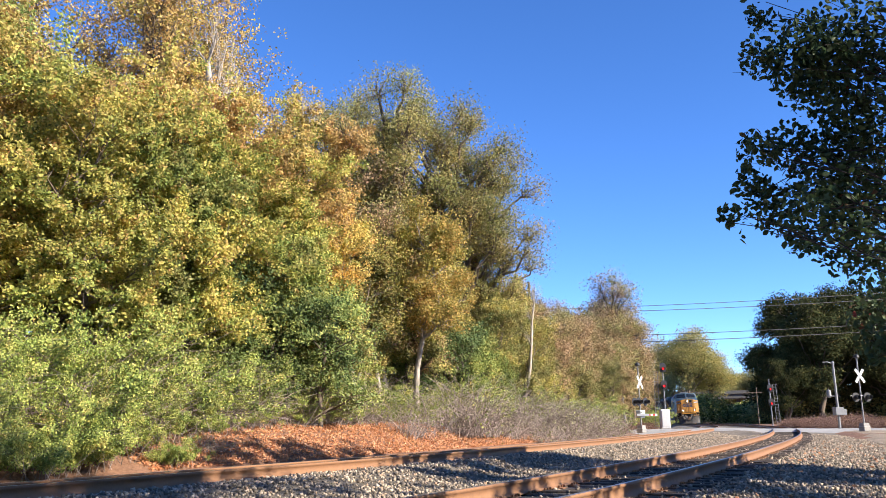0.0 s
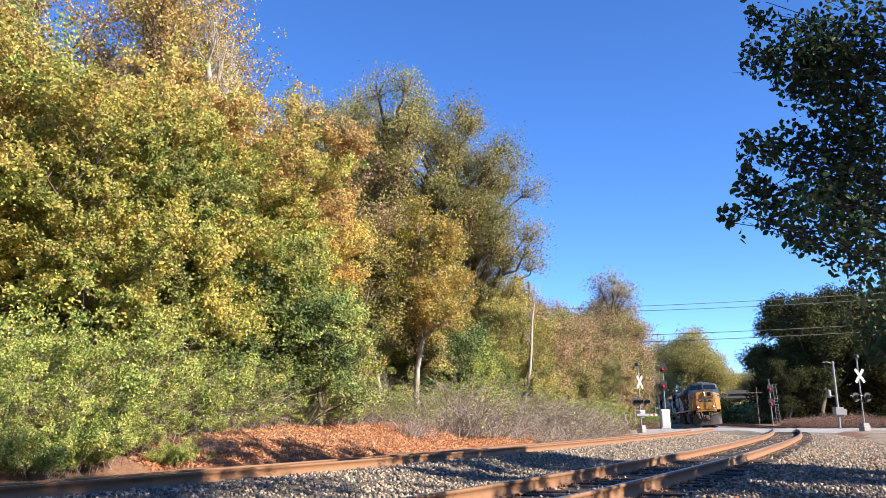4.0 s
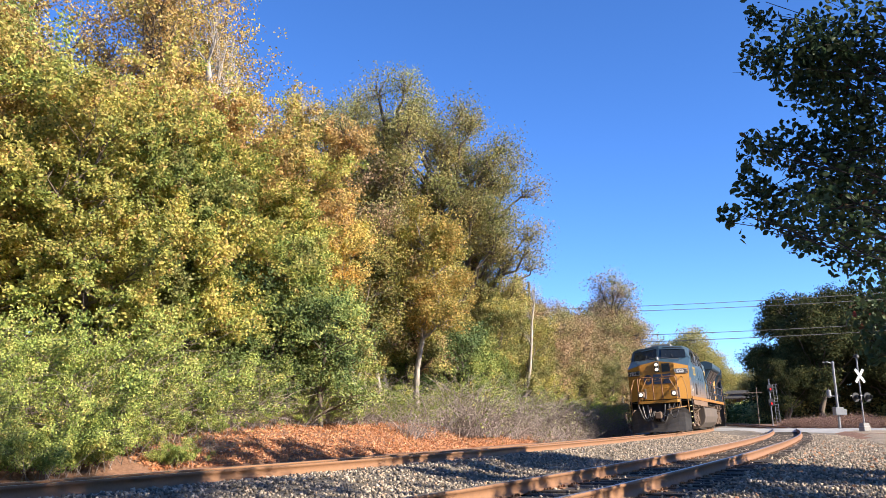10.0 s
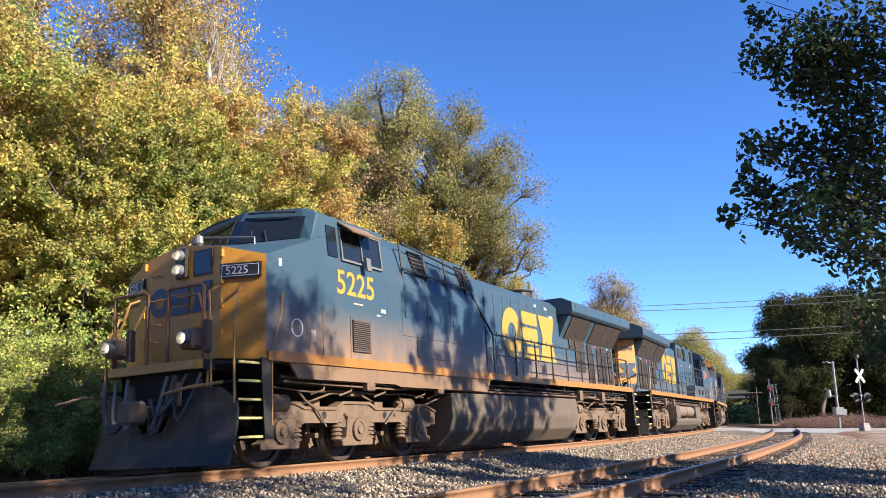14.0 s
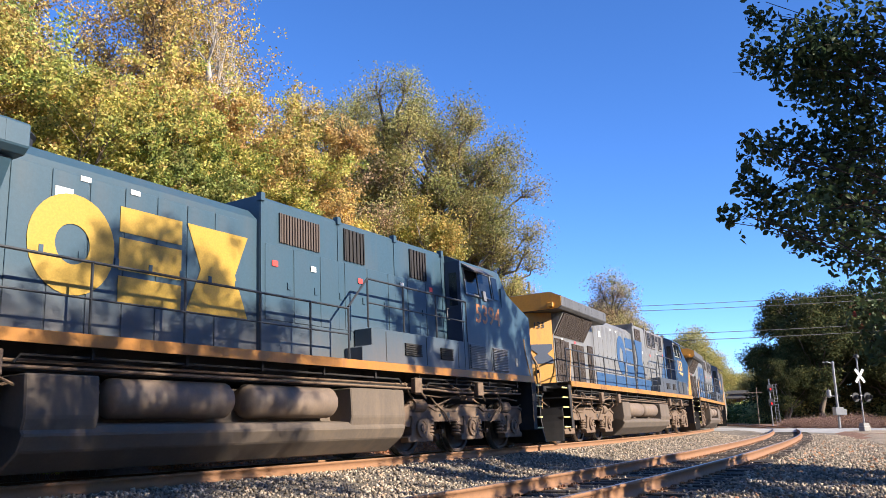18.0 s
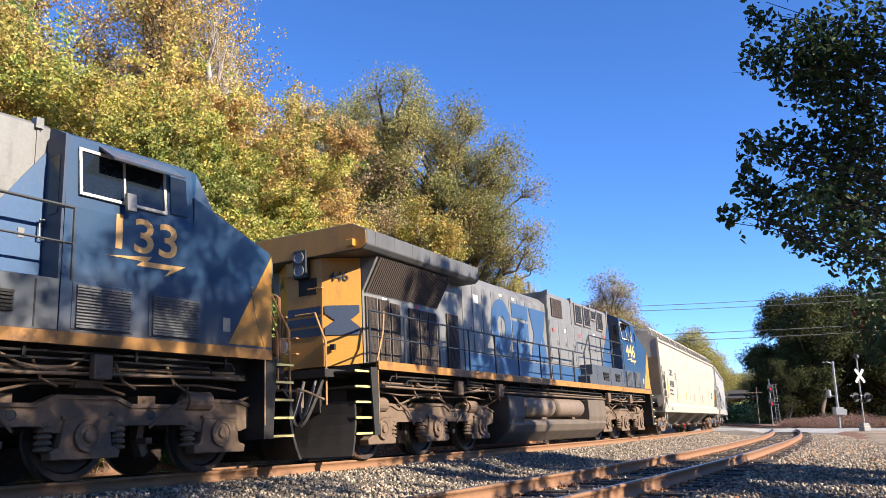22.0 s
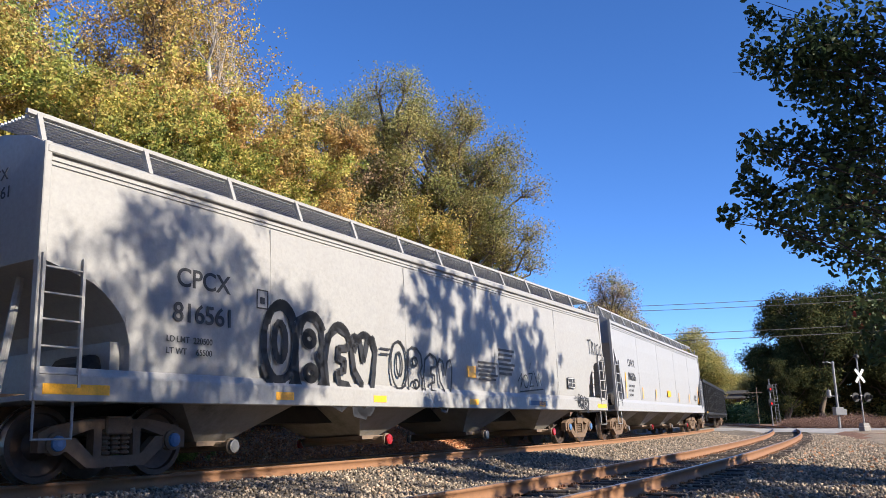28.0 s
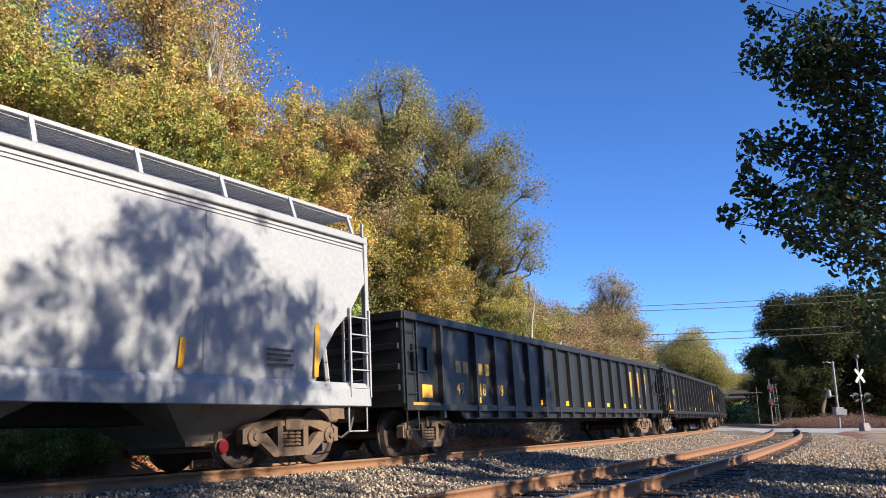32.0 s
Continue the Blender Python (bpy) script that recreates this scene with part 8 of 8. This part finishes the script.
# painted words on the second hopper: fat black bubble letters, then thin hollow ones
def bubble_word(x, z, k, r, material, heavy, y=1.54):
    """The four rounded letters of OBEY, each an outline with its counters; k: size of a letter."""
    m = side_frame(1, x, y, z)
    out = []
    wide = 0.73 * k
    for i, ch in enumerate("OBEY"):
        ox, oy = i * wide, -0.1 * k * i
        def at(pts, ox=ox, oy=oy):
            return [(ox + px_ * k, oy + py_ * k) for px_, py_ in pts]
        if ch == "O":
            out += [at(loop(0.36, 0.12, 0.36, 0.56, 0, 360, 24, 0.03, 3)), at(loop(0.36, 0.14, 0.13, 0.28, 0, 360, 14))]
        elif ch == "B":
            out += [at([(0.06, 0.6), (0.0, 0.1), (0.02, -0.45), (0.2, -0.52), (0.5, -0.5), (0.68, -0.3), (0.66, -0.05), (0.56, 0.08), (0.68, 0.26), (0.64, 0.52), (0.46, 0.66), (0.24, 0.68), (0.06, 0.6)]), at(loop(0.34, 0.34, 0.12, 0.1)), at(loop(0.36, -0.2, 0.13, 0.1))]
        elif ch == "E":
            out += [at([(0.62, 0.6), (0.36, 0.68), (0.1, 0.52), (0.0, 0.1), (0.06, -0.34), (0.3, -0.54), (0.64, -0.5), (0.7, -0.36), (0.6, -0.26), (0.38, -0.24), (0.34, -0.06), (0.52, -0.02), (0.54, 0.14), (0.36, 0.18), (0.38, 0.34), (0.62, 0.36), (0.7, 0.48), (0.62, 0.6)])]
        else:
            out += [at([(0.0, 0.5), (0.1, 0.68), (0.26, 0.62), (0.36, 0.28), (0.5, 0.62), (0.66, 0.68), (0.74, 0.48), (0.66, 0.06), (0.56, -0.4), (0.36, -0.66), (0.08, -0.62), (0.04, -0.44), (0.24, -0.36), (0.28, -0.12), (0.08, 0.1), (0.0, 0.5)])]
        if heavy:
            out += [at([(px_ + 0.05, py_ + 0.05) for px_, py_ in loop(0.36, 0.08, 0.37, 0.6, 40, 150, 12)]), at(loop(0.38, -0.02, 0.4, 0.6, 200, 330, 12, 0.03, i))]
    tag_strokes(hopper2, m, out, r, material)


bubble_word(6.15, 1.76, 1.04, 0.066, M_SPRAY, True)
bubble_word(2.6, 1.62, 0.82, 0.026, M_SPRAY, False)
tag_strokes(hopper2, side_frame(1, 2.95, 1.54, 1.9), [[(0.0, 0.1), (0.34, 0.1)], [(0.0, 0.0), (0.3, 0.0)]], 0.018, M_SPRAY)
base = side_frame(1, -3.2, 1.54, 1.5)
scrawl = [[(0, 0.1), (0.25, 0.3), (0.15, -0.05), (0.35, 0.25)], loop(0.5, 0.12, 0.14, 0.16), [(0.7, 0.32), (0.95, 0.34), (0.72, 0.0), (1.0, 0.02)], [(1.05, 0.4), (1.25, 0.0), (1.35, 0.35), (1.5, 0.05)], [(0.1, -0.15), (1.6, -0.05)], [(0.8, 0.45), (0.85, 0.6)]]
tag_strokes(hopper2, base, scrawl, 0.018, M_SPRAY)
base = side_frame(1, -8.62, 1.541, 2.72) @ Matrix.Diagonal((1.1, 1.35, 1, 1))
tag_strokes(hopper2, base, [[(0, 0.25), (0.28, 0.27)], [(0.14, 0.26), (0.13, -0.05)], [(0.32, -0.05), (0.34, 0.24), (0.48, 0.2), (0.36, 0.1), (0.5, -0.06)], [(0.6, 0.22), (0.6, -0.06)], [(0.88, 0.2), (0.72, 0.16), (0.72, -0.04), (0.88, -0.04), (0.88, 0.08)], [(1.18, 0.2), (1.0, 0.14), (1.02, -0.05), (1.18, -0.02), (1.16, 0.08)]], 0.018, M_SPRAY)
tag_strokes(hopper2, side_frame(1, -7.0, 1.578, 1.2), [[(0, 0.06), (0.16, 0.06)], [(0.02, 0.0), (0.16, 0.0)]], 0.012, M_SPRAY)
bubble_word(-7.26, 1.16, 0.31, 0.02, M_SPRAY, False, 1.578)


# ---- gondola ----
def gondola(label, half, number):
    """Open steel gondola with side ribs, top chord, end panels, loaded with scrap."""
    ob = thing("gondola_car", label, "gondola car", "gondolas of the train")
    bm = bmesh.new()
    for s in (1, -1):
        box(bm, -half, half, min(s * 1.38, s * 1.42), max(s * 1.38, s * 1.42), 0.95, 2.72)
        prism(bm, [(-half + 2.6, 0.7), (-half + 2.2, 1.0), (half - 2.2, 1.0), (half - 2.6, 0.7)], min(s * 1.38, s * 1.42), max(s * 1.38, s * 1.42), "y")
    for o in (1, -1):
        box(bm, min(o * half, o * (half - 0.05)), max(o * half, o * (half - 0.05)), -1.38, 1.38, 0.95, 2.72)
    box(bm, -half + 0.05, half - 0.05, -1.38, 1.38, 0.95, 1.05)
    part("body", bm, M_GOND, ob)
    for s in (1, -1):
        bm = bmesh.new()
        box(bm, -half - 0.03, half + 0.03, min(s * 1.36, s * 1.54), max(s * 1.36, s * 1.54), 2.62, 2.78, 0.012)
        part("top_chord", bm, M_GOND, ob)
        bm = bmesh.new()
        box(bm, -half, half, min(s * 1.42, s * 1.52), max(s * 1.42, s * 1.52), 0.86, 1.0, 0.01)
        part("side_sill", bm, M_GOND, ob)
        for x in [half - 1.5] + [half - 3.15 - 1.06 * k for k in range(int((2 * half - 4.6) / 1.06))] + [-half + 1.4]:
            x = x * s
            shared("side_rib", ("rib", s), (lambda b, s=s: prism(b, [(-0.06, s * 1.42), (0.06, s * 1.42), (0.045, s * 1.53), (-0.045, s * 1.53)], 0.72, 2.63, "z")), M_GOND, ob, pose(x, 0, 0))
        for k in range(8):
            x = half - 3.2 - 2.0 * k
            flat("reflector_strip", rect(0.28, 0.13), M_REFLECT, ob, side_frame(s, x if s > 0 else -x, 1.425, 1.05), 0.004)
        flat("reflector_strip", rect(0.42, 0.26), M_REFLECT, ob, side_frame(s, half - 0.75 if s > 0 else -half + 0.75, 1.425, 1.12), 0.004)
        lettering(number[:2], 0.27, M_LOGOYEL, ob, side_frame(s, 7.98 if s > 0 else -7.98, 1.425, 1.22))
        lettering(number[2:4], 0.27, M_LOGOYEL, ob, side_frame(s, 6.86 if s > 0 else -6.86, 1.425, 1.22))
        lettering(number[4:], 0.27, M_LOGOYEL, ob, side_frame(s, 5.86 if s > 0 else -5.86, 1.425, 1.22))
        for x in (7.98, 7.62, 6.86, 6.5):
            flat("marking", rect(0.24, 0.26), M_LOGOYEL, ob, side_frame(s, x if s > 0 else -x, 1.425, 1.68), 0.005)
        for x in (-5.7, -6.7, -7.7):
            flat("marking", [(0, 0), (0.5, 0), (0.62, 0.9), (0.12, 0.9)], M_LOGOYEL, ob, side_frame(s, x if s > 0 else -x, 1.425, 1.45), 0.005)
        bars(ob, s, half - 0.2 if s > 0 else -half + 0.2, 1.525, 0.96, 1, 1.1, 0.06, M_LOGOYEL)
        for o in (1, -1):
            left = (o * half - 0.02 if o > 0 else -half + 0.47) if s > 0 else (half - 0.47 if o > 0 else -half + 0.02)
            ladder(ob, side_frame(s, left, 1.42, 0), 0.45, 1.0, 2.6, 4, M_GOND)
            bm = bmesh.new()
            x0 = o * (half - 0.28)
            pipe(bm, [(x0 - 0.22, s * 1.46, 0.95), (x0 - 0.22, s * 1.46, 0.5), (x0 + 0.22, s * 1.46, 0.5), (x0 + 0.22, s * 1.46, 0.95)], 0.018)
            part("stirrup_step", bm, M_GOND, ob)
            for q in (rect(0.62, 0.04), rect(0.62, 0.04, 0, 0.5), rect(0.04, 0.54), rect(0.04, 0.54, 0.58, 0)):
                flat("door_frame", q, M_GOND, ob, side_frame(s, (half - 0.35 if o > 0 else -half + 1.0) if s > 0 else (half - 1.0 if o > 0 else -half + 0.35), 1.42, 1.62), 0.05)
    for o in (1, -1):
        for z in (1.3, 1.7, 2.1, 2.5):
            shared("end_rib", ("endrib", round(half, 1), o), (lambda b, o=o: box(b, min(o * half, o * (half + 0.07)), max(o * half, o * (half + 0.07)), -1.38, 1.38, -0.06, 0.06, 0.01)), M_GOND, ob, pose(0, 0, z))
        bm = bmesh.new()
        box(bm, min(o * half, o * (half + 0.08)), max(o * half, o * (half + 0.08)), -1.5, 1.5, 2.62, 2.78, 0.01)
        part("top_chord", bm, M_GOND, ob)
        freight_truck(ob, o * (half - 1.57), 1, False)
    bm = bmesh.new()
    box(bm, -half + 0.5, half - 0.5, -0.32, 0.32, 0.68, 0.96)
    part("centre_sill", bm, M_UNDER, ob)
    draft_gear(ob, half)
    rs = np.random.default_rng(int(number))
    k = 420
    pts = np.stack([rs.uniform(-half + 0.3, half - 0.3, k), rs.uniform(-1.25, 1.25, k), 2.42 + 0.28 * rs.random(k)], 1)
    load = scatter("scrap_load", pts, rs.uniform(0.1, 0.34, k), M_SCRAP, 0.3, int(number) % 97)
    load.parent = ob
    load["label"] = "mixed scrap metal heaped to the rim"
    bm = bmesh.new()
    box(bm, -half + 0.06, half - 0.06, -1.37, 1.37, 1.06, 2.42)
    part("load_bed", bm, M_SCRAP, ob)
    return ob


gon1 = gondola("black open gondola car with yellow markings, loaded with scrap", 10.25, "491839")
gon2 = gondola("black ribbed gondola car coupled behind another", 10.0, "488172")
gon3 = gondola("black gondola car at the far end of the train", 10.0, "482665")

engine1 = locomotive("5225", "dark blue locomotive with yellow nose leading the train", True, 1)
engine2 = locomotive("5394", "dark blue locomotive running backwards, yellow hood end first", True, -1)
engine3 = locomotive("133", "grimy grey and blue locomotive with yellow hood end", False, -1)
engine4 = locomotive("446", "grey and blue locomotive with yellow hood end and stripes", False, -1)

# vehicle, place behind the first engine, half the bogie distance, turned about
TRAIN = [(engine1, 0.5, 7.0, False), (engine2, 22.8, 7.0, True), (engine3, 45.1, 7.0, True), (engine4, 67.4, 7.0, True),
         (hopper1, 89.65, 8.5, False), (hopper2, 110.72, 8.4, False), (hopper3, 131.35, 7.9, False),
         (gon1, 152.2, 8.5, False), (gon2, 173.7, 8.4, False), (gon3, 195.1, 8.4, False)]


# ---- movement ----
PACE_T = [0, 4, 8, 12, 16, 20, 24, 28, 32]
PACE_S = [108.63, 75.64, 42.97, 10.64, -21.39, -53.21, -85.74, -119.21, -152.77]


def train_s(t):
    """Where the first engine's centre is at t seconds."""
    return float(np.interp(t, PACE_T, PACE_S))


def car_pose(s, half, turned):
    """A vehicle on the line: its bogie centres lie half a wheelbase each way, and it leans with the track."""
    xa, ya, _ = on_line(s - half)
    xb, yb, _ = on_line(s + half)
    m = Matrix.Translation(((xa + xb) / 2, (ya + yb) / 2, 0.0)) @ Matrix.Rotation(math.atan2(ya - yb, xa - xb), 4, "Z")
    lean = Matrix.Translation((0, 0.755, 0)) @ Matrix.Rotation(CANT, 4, "X") @ Matrix.Translation((0, -0.755, 0))
    m = m @ lean
    if turned:
        m = m @ Matrix.Rotation(math.pi, 4, "Z")
    return m


def motions():
    for ob, u, half, turned in TRAIN:
        walk(ob, [(float(t), car_pose(train_s(t) + u, half, turned)) for t in range(33)])
    # wheels roll without slipping
    steps_ = [i / 15 for i in range(481)]
    gone = [train_s(0) - train_s(t) for t in steps_]
    for ob, x, r, sense in ROLLING:
        walk(ob, [(t, pose(x, 0, r) @ Matrix.Rotation(sense * g / r, 4, "Y")) for t, g in zip(steps_, gone)])


motions()
